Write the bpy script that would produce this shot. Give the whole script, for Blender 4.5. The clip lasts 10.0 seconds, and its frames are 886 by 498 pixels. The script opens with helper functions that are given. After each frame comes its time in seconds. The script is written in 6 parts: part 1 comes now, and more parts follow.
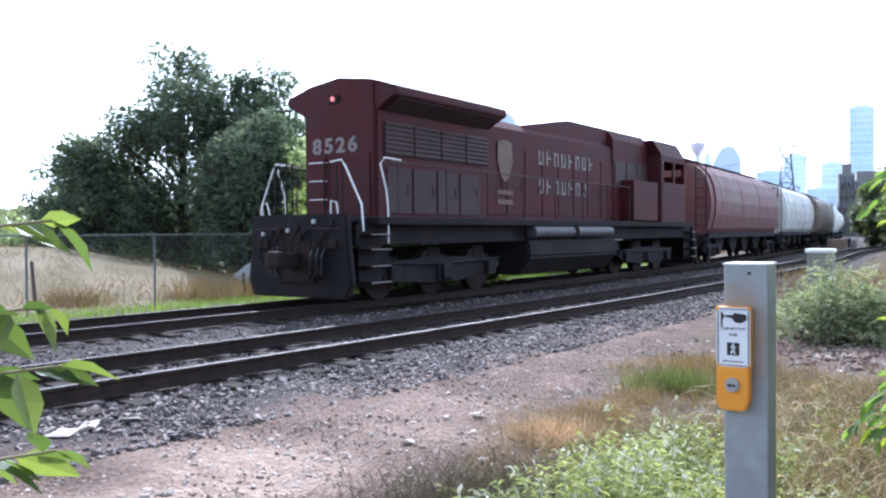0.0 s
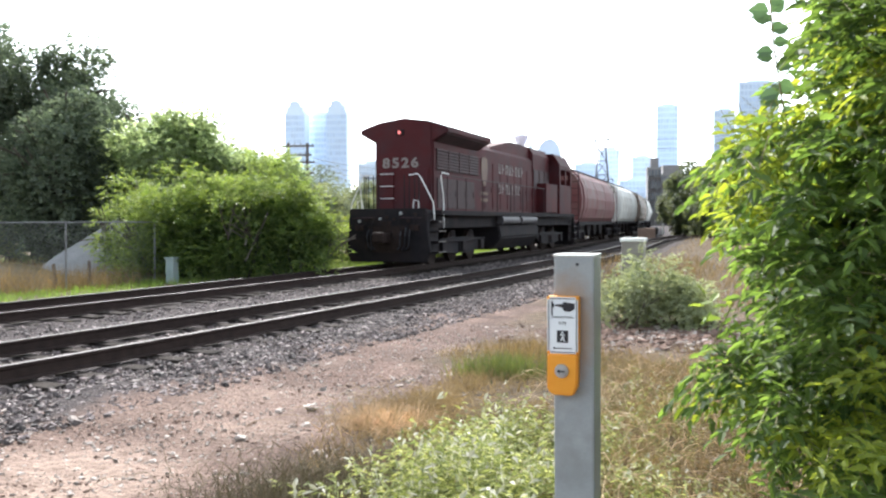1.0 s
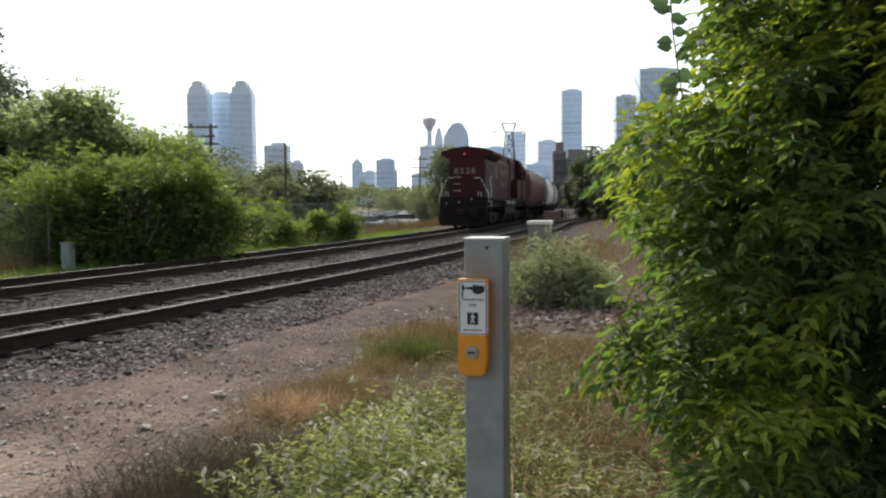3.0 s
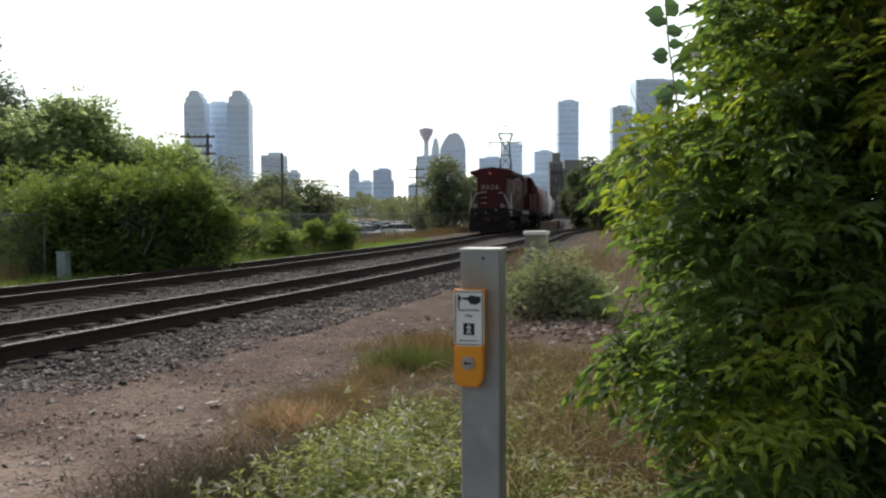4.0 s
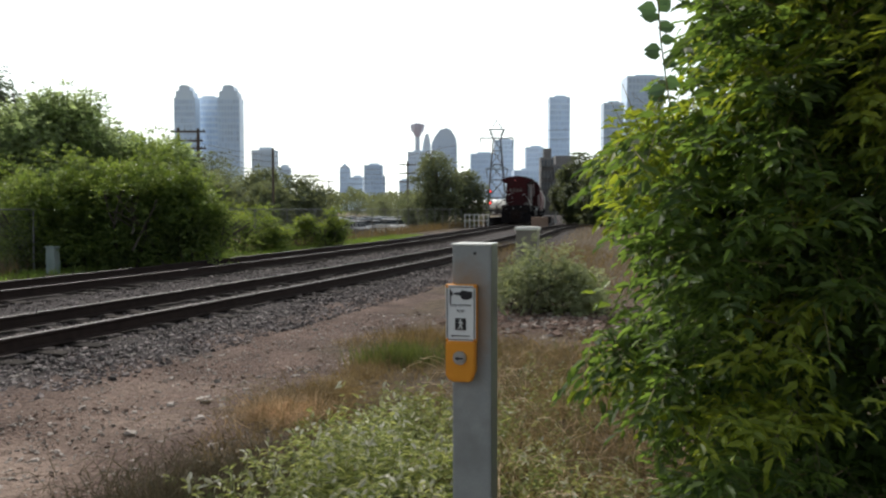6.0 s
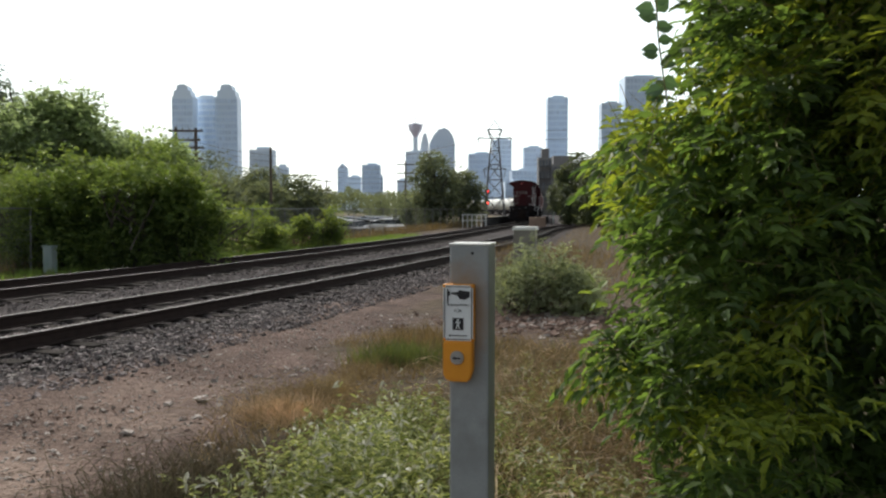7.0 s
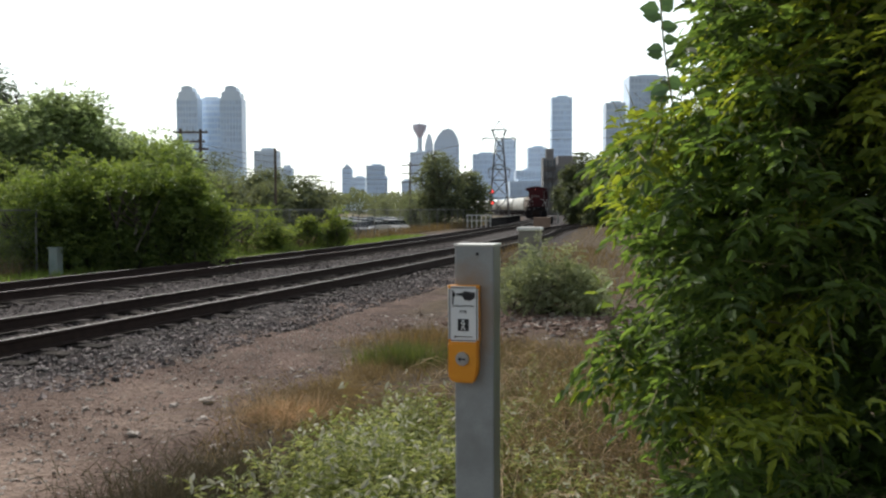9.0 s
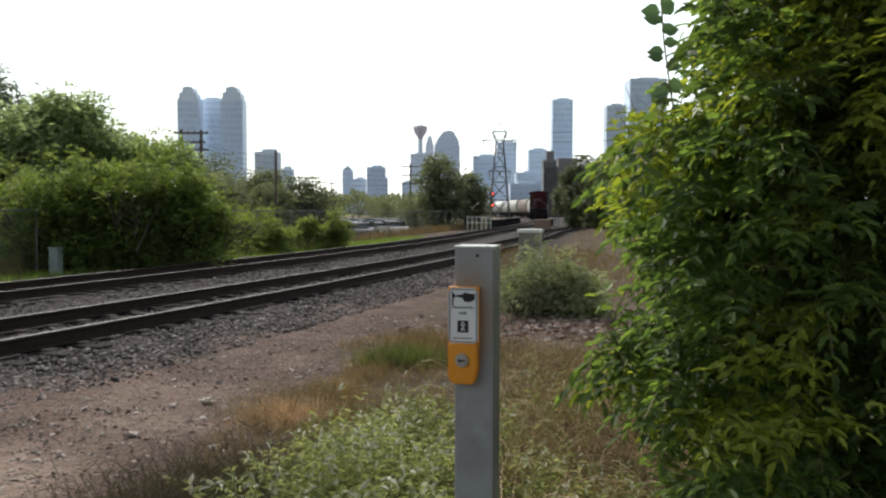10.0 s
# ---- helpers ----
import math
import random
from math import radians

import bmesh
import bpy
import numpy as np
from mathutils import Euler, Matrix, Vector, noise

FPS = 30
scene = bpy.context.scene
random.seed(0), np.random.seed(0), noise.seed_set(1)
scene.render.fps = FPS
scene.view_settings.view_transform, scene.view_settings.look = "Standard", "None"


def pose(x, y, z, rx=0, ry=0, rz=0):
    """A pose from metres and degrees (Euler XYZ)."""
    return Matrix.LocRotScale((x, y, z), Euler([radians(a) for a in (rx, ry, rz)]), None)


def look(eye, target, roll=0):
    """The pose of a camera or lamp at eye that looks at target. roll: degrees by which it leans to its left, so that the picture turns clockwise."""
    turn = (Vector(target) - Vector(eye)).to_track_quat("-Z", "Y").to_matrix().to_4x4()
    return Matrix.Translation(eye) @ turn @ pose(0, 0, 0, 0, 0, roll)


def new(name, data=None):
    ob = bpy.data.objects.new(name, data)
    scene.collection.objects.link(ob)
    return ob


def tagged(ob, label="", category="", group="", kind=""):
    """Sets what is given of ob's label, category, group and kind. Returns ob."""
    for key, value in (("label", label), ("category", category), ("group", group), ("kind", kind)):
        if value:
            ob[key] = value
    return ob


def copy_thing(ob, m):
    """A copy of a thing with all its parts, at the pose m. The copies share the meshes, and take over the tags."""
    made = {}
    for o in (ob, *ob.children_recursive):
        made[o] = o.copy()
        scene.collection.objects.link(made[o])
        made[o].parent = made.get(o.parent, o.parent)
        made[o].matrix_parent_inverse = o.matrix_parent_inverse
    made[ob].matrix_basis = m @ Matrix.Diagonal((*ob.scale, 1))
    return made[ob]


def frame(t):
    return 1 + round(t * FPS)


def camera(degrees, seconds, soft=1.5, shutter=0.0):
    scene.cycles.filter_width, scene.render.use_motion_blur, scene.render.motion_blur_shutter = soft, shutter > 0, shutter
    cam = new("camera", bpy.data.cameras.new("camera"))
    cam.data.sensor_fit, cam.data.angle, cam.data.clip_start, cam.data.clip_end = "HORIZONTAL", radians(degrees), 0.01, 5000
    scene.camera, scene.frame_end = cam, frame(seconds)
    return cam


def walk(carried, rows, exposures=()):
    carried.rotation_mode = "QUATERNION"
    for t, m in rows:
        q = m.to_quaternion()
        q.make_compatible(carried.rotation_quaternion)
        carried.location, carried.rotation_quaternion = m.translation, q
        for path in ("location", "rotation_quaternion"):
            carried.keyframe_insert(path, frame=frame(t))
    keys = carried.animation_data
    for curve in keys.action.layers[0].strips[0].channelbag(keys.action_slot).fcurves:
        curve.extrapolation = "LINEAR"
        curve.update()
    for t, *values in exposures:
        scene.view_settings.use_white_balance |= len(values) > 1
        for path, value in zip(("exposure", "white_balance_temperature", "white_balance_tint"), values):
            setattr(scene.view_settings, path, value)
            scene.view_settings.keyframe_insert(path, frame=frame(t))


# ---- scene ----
cam = camera(56.08, 10.0, soft=2.3)
PATH = [  # seconds, place, yaw, pitch, roll
    (0.0, 0.042, 0.008, 1.600, 18.57, -1.03, 0.50),
    (0.1, 0.036, 0.009, 1.604, 16.73, -1.20, 0.49),
    (0.2, 0.030, 0.010, 1.608, 14.90, -1.36, 0.48),
    (0.3, 0.024, 0.012, 1.612, 12.80, -1.50, 0.47),
    (0.4, 0.018, 0.014, 1.615, 11.55, -1.60, 0.46),
    (0.5, 0.013, 0.015, 1.617, 10.37, -1.70, 0.45),
    (0.7, 0.012, 0.014, 1.616, 8.85, -1.79, 0.40),
    (1.0, 0.010, 0.013, 1.614, 6.92, -1.91, 0.32),
    (1.2, 0.009, 0.011, 1.615, 6.24, -2.00, 0.32),
    (1.4, 0.008, 0.009, 1.617, 5.95, -2.08, 0.33),
    (1.5, 0.007, 0.008, 1.618, 5.40, -2.12, 0.33),
    (1.6, 0.006, 0.006, 1.618, 4.37, -2.20, 0.31),
    (1.8, 0.003, 0.001, 1.617, 2.47, -2.29, 0.27),
    (2.0, 0.001, -0.003, 1.616, 1.18, -2.31, 0.23),
    (2.2, 0.001, 0.000, 1.616, 0.57, -2.93, 0.35),
    (2.5, 0.001, 0.003, 1.617, 0.47, -3.10, 0.51),
    (2.7, 0.002, 0.000, 1.617, 0.58, -3.17, 0.46),
    (3.8, 0.004, -0.006, 1.619, 0.62, -2.55, 0.25),
    (4.0, 0.004, -0.006, 1.619, 0.41, -2.42, 0.23),
    (4.1, 0.004, -0.008, 1.619, -0.40, -2.55, 0.24),
    (4.2, 0.003, -0.009, 1.619, -0.64, -2.62, 0.25),
    (4.5, 0.002, -0.011, 1.619, -1.34, -2.56, 0.27),
    (4.7, 0.002, -0.008, 1.619, -1.26, -2.59, 0.27),
    (5.0, 0.002, -0.003, 1.618, -0.74, -2.64, 0.26),
    (5.1, 0.002, -0.003, 1.618, -0.42, -2.60, 0.25),
    (5.2, 0.002, -0.003, 1.618, 0.00, -2.60, 0.22),
    (5.5, 0.001, -0.004, 1.619, -0.28, -2.71, 0.15),
    (5.7, 0.001, -0.004, 1.618, -0.15, -2.72, 0.12),
    (6.8, 0.002, -0.002, 1.616, -0.42, -2.73, 0.00),
    (7.0, 0.002, -0.002, 1.616, -0.35, -2.73, -0.01),
    (7.5, 0.000, 0.000, 1.620, 0.00, -2.70, 0.00),
    (8.0, 0.002, -0.001, 1.619, -0.24, -2.49, 0.14),
    (8.5, 0.001, -0.006, 1.616, -0.11, -2.53, 0.06),
    (9.0, 0.001, 0.000, 1.618, -0.04, -2.70, 0.18),
    (9.5, 0.003, 0.000, 1.617, 0.01, -2.57, 0.14),
    (10.0, 0.001, -0.002, 1.617, -0.02, -2.58, -0.07),
]
walk(cam, [(t, pose(x, y, z, 90 + p, r, a)) for t, x, y, z, a, p, r in PATH],
     exposures=[(0.0, 1.45, 5200, 15), (0.5, 1.6, 5800, 13), (1.0, 1.55, 6100, 12), (1.5, 1.0, 6400, 10), (2.0, 0.72, 6400, 10), (2.5, 0.46, 6400, 10), (3.8, 0.02, 6400, 10), (4.5, -0.04, 6400, 10), (10.0, -0.02, 6400, 10)])

# ---- world and sun ----
SUN_AZ, SUN_EL = radians(-22), radians(42)   # azimuth from +y towards +x
world = bpy.data.worlds.new("world")
scene.world = world
world.use_nodes = True
wn = world.node_tree
sky = wn.nodes.new("ShaderNodeTexSky")
sky.sky_type = "NISHITA"
sky.sun_disc = False
sky.sun_elevation, sky.sun_rotation = SUN_EL, SUN_AZ
sky.air_density, sky.dust_density, sky.ozone_density = 1.0, 2.0, 1.0
# thin bright haze over the sky, fading smoothly away from the sun
sun_dir = Vector((math.sin(SUN_AZ) * math.cos(SUN_EL), math.cos(SUN_AZ) * math.cos(SUN_EL), math.sin(SUN_EL)))
w_co, w_dot, w_map, w_mul, w_add, w_sep, w_low, w_two = (wn.nodes.new("ShaderNode" + k) for k in ("TexCoord", "VectorMath", "MapRange", "VectorMath", "VectorMath", "SeparateXYZ", "MapRange", "Math"))
w_dot.operation, w_mul.operation, w_add.operation = "DOT_PRODUCT", "SCALE", "MULTIPLY_ADD"
w_dot.inputs[1].default_value = sun_dir
wn.links.new(w_co.outputs["Generated"], w_dot.inputs[0])
wn.links.new(w_dot.outputs["Value"], w_map.inputs[0])
w_map.interpolation_type = "SMOOTHSTEP"
w_map.inputs[1].default_value, w_map.inputs[2].default_value, w_map.inputs[3].default_value, w_map.inputs[4].default_value = -0.45, 0.45, 0.30, 1.30
# the haze lies thickest towards the horizon
wn.links.new(w_co.outputs["Generated"], w_sep.inputs[0])
wn.links.new(w_sep.outputs[2], w_low.inputs[0])
w_low.interpolation_type = "SMOOTHSTEP"
w_low.inputs[1].default_value, w_low.inputs[2].default_value, w_low.inputs[3].default_value, w_low.inputs[4].default_value = 0.25, 0.90, 1.0, 0.16
w_two.operation = "MULTIPLY"
wn.links.new(w_map.outputs[0], w_two.inputs[0])
wn.links.new(w_low.outputs[0], w_two.inputs[1])
w_mul.inputs[0].default_value = (0.93, 1.0, 0.99)
wn.links.new(w_two.outputs[0], w_mul.inputs["Scale"])
wn.links.new(sky.outputs[0], w_add.inputs[0])
w_add.inputs[1].default_value = (0.03, 0.03, 0.03)
wn.links.new(w_mul.outputs[0], w_add.inputs[2])
wn.links.new(w_add.outputs[0], wn.nodes["Background"].inputs[0])
wn.nodes["Background"].inputs[1].default_value = 1.0
lamp = bpy.data.lights.new("sun", "SUN")
lamp.energy, lamp.angle, lamp.color = 4.0, radians(0.8), (1.0, 0.95, 0.87)
new("sun", lamp).matrix_world = look(sun_dir * 50, (0, 0, 0))


# ---- materials ----
def mat(name, a, b=None, rough=0.8, metal=0.0, scale=4.0, fine=40.0, bump=0.0, spec=0.4, rand=0.0, island=0.0, dirt=None, dirt_scale=1.5, dirt_amount=0.45):
    """A surface between colours a and b by noise at two scales, with dirt patches and fine relief."""
    m = bpy.data.materials.new(name)
    m.use_nodes = True
    n, l = m.node_tree.nodes, m.node_tree.links
    bsdf = n["Principled BSDF"]
    b = b or tuple(c * 0.75 for c in a)
    co = n.new("ShaderNodeTexCoord")
    n1, n2 = n.new("ShaderNodeTexNoise"), n.new("ShaderNodeTexNoise")
    n1.inputs["Scale"].default_value, n2.inputs["Scale"].default_value = scale, fine
    n1.inputs["Detail"].default_value, n2.inputs["Detail"].default_value = 6, 3
    for k in (n1, n2):
        l.new(co.outputs["Object"], k.inputs["Vector"])
    add = n.new("ShaderNodeMath")
    add.operation = "MULTIPLY_ADD"
    add.inputs[1].default_value = 0.45
    l.new(n2.outputs[0], add.inputs[0])
    l.new(n1.outputs[0], add.inputs[2])
    ramp = n.new("ShaderNodeValToRGB")
    ramp.color_ramp.elements[0].position, ramp.color_ramp.elements[1].position = 0.45, 0.98
    ramp.color_ramp.elements[0].color, ramp.color_ramp.elements[1].color = (*a, 1), (*b, 1)
    l.new(add.outputs[0], ramp.inputs[0])
    out = ramp.outputs[0]
    if dirt:
        n3 = n.new("ShaderNodeTexNoise")
        n3.inputs["Scale"].default_value, n3.inputs["Detail"].default_value = dirt_scale, 8
        l.new(co.outputs["Object"], n3.inputs["Vector"])
        r3 = n.new("ShaderNodeValToRGB")
        r3.color_ramp.elements[0].position, r3.color_ramp.elements[1].position = 1 - dirt_amount - 0.1, 1 - dirt_amount + 0.12
        l.new(n3.outputs[0], r3.inputs[0])
        mix = n.new("ShaderNodeMix")
        mix.data_type = "RGBA"
        l.new(r3.outputs[0], mix.inputs[0])
        l.new(out, mix.inputs[6])
        mix.inputs[7].default_value = (*dirt, 1)
        out = mix.outputs[2]
    if rand or island:
        src = n.new("ShaderNodeNewGeometry").outputs["Random Per Island"] if island else n.new("ShaderNodeObjectInfo").outputs["Random"]
        hsv = n.new("ShaderNodeHueSaturation")
        mr = n.new("ShaderNodeMapRange")
        mr.inputs[3].default_value, mr.inputs[4].default_value = 1 - (rand or island), 1 + (rand or island)
        l.new(src, mr.inputs[0])
        l.new(mr.outputs[0], hsv.inputs["Value"])
        l.new(out, hsv.inputs["Color"])
        out = hsv.outputs[0]
    l.new(out, bsdf.inputs["Base Color"])
    bsdf.inputs["Roughness"].default_value, bsdf.inputs["Metallic"].default_value = rough, metal
    bsdf.inputs["Specular IOR Level"].default_value = spec
    if bump:
        bp = n.new("ShaderNodeBump")
        bp.inputs["Strength"].default_value, bp.inputs["Distance"].default_value = bump, 0.02
        l.new(add.outputs[0], bp.inputs["Height"])
        l.new(bp.outputs[0], bsdf.inputs["Normal"])
    return m


def leaf_mat(name, dark, light, glow=0.45, rough=0.45, tint=(2.2, 2.0, 0.9)):
    """Foliage: each leaf its own shade, part of the light passing through it."""
    m = bpy.data.materials.new(name)
    m.use_nodes = True
    n, l = m.node_tree.nodes, m.node_tree.links
    bsdf, out = n["Principled BSDF"], n["Material Output"]
    geo = n.new("ShaderNodeNewGeometry")
    ramp = n.new("ShaderNodeValToRGB")
    ramp.color_ramp.elements[0].color, ramp.color_ramp.elements[1].color = (*dark, 1), (*light, 1)
    l.new(geo.outputs["Random Per Island"], ramp.inputs[0])
    no = n.new("ShaderNodeTexNoise")
    no.inputs["Scale"].default_value = 1.3
    co = n.new("ShaderNodeTexCoord")
    l.new(co.outputs["Object"], no.inputs["Vector"])
    hsv = n.new("ShaderNodeHueSaturation")
    mr = n.new("ShaderNodeMapRange")
    mr.inputs[1].default_value, mr.inputs[2].default_value, mr.inputs[3].default_value, mr.inputs[4].default_value = 0.3, 0.7, 0.7, 1.3
    l.new(no.outputs[0], mr.inputs[0])
    l.new(mr.outputs[0], hsv.inputs["Value"])
    l.new(ramp.outputs[0], hsv.inputs["Color"])
    l.new(hsv.outputs[0], bsdf.inputs["Base Color"])
    bsdf.inputs["Roughness"].default_value = rough
    bsdf.inputs["Specular IOR Level"].default_value = 0.35
    tr = n.new("ShaderNodeBsdfTranslucent")
    warm = n.new("ShaderNodeMix")
    warm.data_type, warm.blend_type = "RGBA", "MULTIPLY"
    warm.inputs[0].default_value = 1.0
    warm.inputs[7].default_value = (*tint, 1)
    l.new(hsv.outputs[0], warm.inputs[6])
    l.new(warm.outputs[2], tr.inputs[0])
    mx = n.new("ShaderNodeMixShader")
    mx.inputs[0].default_value = glow
    l.new(bsdf.outputs[0], mx.inputs[1])
    l.new(tr.outputs[0], mx.inputs[2])
    l.new(mx.outputs[0], out.inputs[0])
    return m


def glow_mat(name, col, strength):
    m = bpy.data.materials.new(name)
    m.use_nodes = True
    b = m.node_tree.nodes["Principled BSDF"]
    b.inputs["Base Color"].default_value = (*col, 1)
    b.inputs["Emission Color"].default_value = (*col, 1)
    b.inputs["Emission Strength"].default_value = strength
    return m


M = {}
M["ballast"] = mat("ballast", (0.15, 0.13, 0.125), (0.27, 0.24, 0.225), 0.95, scale=1.2, fine=60, bump=0.9, dirt=(0.10, 0.085, 0.075), dirt_scale=0.8)
M["stone"] = mat("stone", (0.055, 0.042, 0.041), (0.20, 0.165, 0.157), 0.8, scale=6, fine=60, bump=0.4, island=0.85)
M["clod"] = mat("clod", (0.12, 0.08, 0.064), (0.23, 0.16, 0.13), 0.95, scale=9, fine=70, bump=0.6, island=0.5, spec=0.1)
M["pebble"] = mat("pebble", (0.17, 0.135, 0.115), (0.42, 0.37, 0.33), 0.85, scale=6, fine=60, bump=0.3, island=0.45)
M["rail"] = mat("rail_steel", (0.022, 0.015, 0.014), (0.04, 0.027, 0.023), 0.85, spec=0.12, scale=8, fine=60, bump=0.3)
M["railtop"] = mat("rail_head", (0.045, 0.040, 0.042), (0.085, 0.077, 0.08), 0.62, 1.0, scale=12, fine=80)
M["tie"] = mat("tie_wood", (0.022, 0.018, 0.016), (0.048, 0.04, 0.034), 0.95, spec=0.1, scale=5, fine=70, bump=0.7, rand=0.3)
M["galv"] = mat("galvanised", (0.30, 0.31, 0.31), (0.44, 0.45, 0.45), 0.5, 0.35, scale=3, fine=90, bump=0.06, dirt=(0.27, 0.27, 0.26), dirt_scale=5, dirt_amount=0.4)
M["post"] = mat("post_paint", (0.25, 0.265, 0.275), (0.34, 0.355, 0.36), 0.5, 0.0, scale=6, fine=120, bump=0.05, dirt=(0.23, 0.235, 0.235), dirt_scale=7, dirt_amount=0.4)
M["orange"] = mat("orange_cast", (0.72, 0.27, 0.02), (0.80, 0.33, 0.03), 0.4, scale=6, fine=60, bump=0.04)
M["white"] = mat("white_sheet", (0.72, 0.74, 0.77), (0.80, 0.82, 0.84), 0.4, scale=9, fine=90)
M["reservoir"] = mat("reservoir", (0.05, 0.045, 0.05), (0.10, 0.09, 0.095), 0.6, 0.2)
M["black"] = mat("black_print", (0.012, 0.012, 0.016), (0.02, 0.02, 0.025), 0.5)
M["chrome"] = mat("button_steel", (0.38, 0.40, 0.43), (0.52, 0.54, 0.56), 0.35, 0.8, scale=20, fine=150)
M["concrete"] = mat("concrete", (0.15, 0.135, 0.12), (0.25, 0.23, 0.205), 0.9, scale=3, fine=50, bump=0.3, dirt=(0.2, 0.19, 0.17))
M["capwhite"] = mat("cap_paint", (0.62, 0.62, 0.60), (0.74, 0.74, 0.72), 0.7)
M["wood"] = mat("pole_wood", (0.07, 0.055, 0.045), (0.14, 0.11, 0.09), 0.9, scale=6, fine=60, bump=0.5)
M["bark"] = mat("bark", (0.06, 0.05, 0.04), (0.13, 0.11, 0.09), 0.95, scale=8, fine=50, bump=0.7)
M["twig"] = mat("twig", (0.16, 0.15, 0.07), (0.24, 0.2, 0.1), 0.8)
M["wire"] = mat("wire", (0.03, 0.03, 0.03), (0.05, 0.05, 0.05), 0.6)
M["pylon"] = mat("pylon_steel", (0.07, 0.07, 0.08), (0.12, 0.12, 0.13), 0.6, 0.4)
M["leaf_bush"] = leaf_mat("leaf_bush", (0.038, 0.066, 0.024), (0.138, 0.198, 0.066), 0.54, 0.6, (2.0, 2.08, 0.9))
# lighter, yellower leaf that puts sunlight into the colour of chosen sprays
M["leaf_sunlit"] = leaf_mat("leaf_sunlit", (0.135, 0.185, 0.035), (0.29, 0.34, 0.06), 0.45, 0.55, (2.0, 1.9, 0.8))
M["leaf_shrub"] = leaf_mat("leaf_shrub", (0.06, 0.10, 0.038), (0.18, 0.24, 0.095), 0.54, 0.75)
# tree leaf paled and made more translucent to hold hazy glare
M["leaf_tree_hazed"] = leaf_mat("leaf_tree_hazed", (0.15, 0.19, 0.115), (0.29, 0.35, 0.205), 0.6, 0.85, (1.8, 1.8, 1.2))
M["leaf_poplar"] = leaf_mat("leaf_poplar", (0.08, 0.10, 0.078), (0.16, 0.19, 0.13), 0.4, 0.85, (1.5, 1.6, 1.2))
M["leaf_dark"] = leaf_mat("leaf_dark", (0.055, 0.075, 0.05), (0.12, 0.145, 0.09), 0.3, 0.6)
# distant leaf, greyed and lightened with painted haze
M["leaf_far_hazed"] = leaf_mat("leaf_far_hazed", (0.10, 0.125, 0.10), (0.18, 0.21, 0.165), 0.35, 0.85)
M["leaf_sage"] = leaf_mat("leaf_sage", (0.19, 0.215, 0.13), (0.34, 0.365, 0.235), 0.32, 0.75, (1.75, 1.75, 1.05))
M["leaf_fleck"] = leaf_mat("leaf_fleck", (0.36, 0.35, 0.27), (0.62, 0.60, 0.50), 0.2, 0.7, (1.2, 1.2, 1.0))
M["leaf_weed"] = leaf_mat("leaf_weed", (0.09, 0.12, 0.04), (0.35, 0.365, 0.19), 0.36, 0.68, (1.9, 1.85, 1.0))
M["leaf_shrub_low"] = leaf_mat("leaf_low", (0.05, 0.075, 0.03), (0.14, 0.17, 0.07), 0.35, 0.65)
M["verge"] = leaf_mat("grass_verge", (0.10, 0.16, 0.035), (0.20, 0.27, 0.07), 0.35, 0.7, (1.8, 1.9, 0.8))
M["grass"] = leaf_mat("grass_green", (0.065, 0.09, 0.03), (0.16, 0.175, 0.065), 0.25, 0.75, (1.8, 1.8, 0.9))
M["dry"] = leaf_mat("grass_dry", (0.155, 0.11, 0.055), (0.37, 0.275, 0.145), 0.18, 0.8, (1.35, 1.25, 0.95))
M["mixgrass"] = leaf_mat("grass_mixed", (0.09, 0.072, 0.034), (0.29, 0.205, 0.105), 0.22, 0.8, (1.5, 1.35, 0.9))
M["matted"] = leaf_mat("grass_matted", (0.06, 0.054, 0.032), (0.17, 0.14, 0.085), 0.1, 0.85, (1.2, 1.1, 1.0))
M["leaf_left"] = leaf_mat("leaf_shoot", (0.07, 0.12, 0.04), (0.20, 0.27, 0.07), 0.4, 0.5)
M["leaf_branch"] = leaf_mat("leaf_branch", (0.045, 0.08, 0.03), (0.13, 0.18, 0.055), 0.35, 0.5)
M["straw"] = leaf_mat("straw_clump", (0.48, 0.34, 0.21), (0.70, 0.53, 0.36), 0.12, 0.8, (1.2, 1.1, 1.0))
M["loco_red"] = mat("engine_red", (0.052, 0.008, 0.010), (0.078, 0.013, 0.015), 0.7, spec=0.18, scale=1.2, fine=20, bump=0.03, dirt=(0.05, 0.015, 0.018), dirt_scale=1.1, dirt_amount=0.5)
M["loco_black"] = mat("engine_black", (0.010, 0.009, 0.011), (0.024, 0.020, 0.022), 0.8, spec=0.12, scale=2, fine=30, bump=0.1, dirt=(0.026, 0.019, 0.019))
M["grille"] = mat("grille", (0.03, 0.017, 0.019), (0.055, 0.026, 0.027), 0.75, scale=3, fine=60, bump=0.3)
M["letter"] = mat("letter_white", (0.14, 0.115, 0.108), (0.25, 0.215, 0.205), 0.6, scale=3, fine=30)
M["gold"] = mat("letter_gold", (0.075, 0.032, 0.02), (0.125, 0.062, 0.03), 0.6, scale=3, fine=30)
M["handrail"] = mat("handrail_white", (0.68, 0.67, 0.66), (0.78, 0.77, 0.76), 0.45)
M["hopper_red"] = mat("hopper_red", (0.125, 0.036, 0.036), (0.17, 0.06, 0.057), 0.65, scale=1, fine=15, dirt=(0.15, 0.085, 0.074), dirt_scale=0.8)
M["hopper_grey"] = mat("hopper_grey", (0.50, 0.50, 0.47), (0.60, 0.60, 0.57), 0.6, scale=1, fine=15, dirt=(0.40, 0.37, 0.33), dirt_scale=0.8)
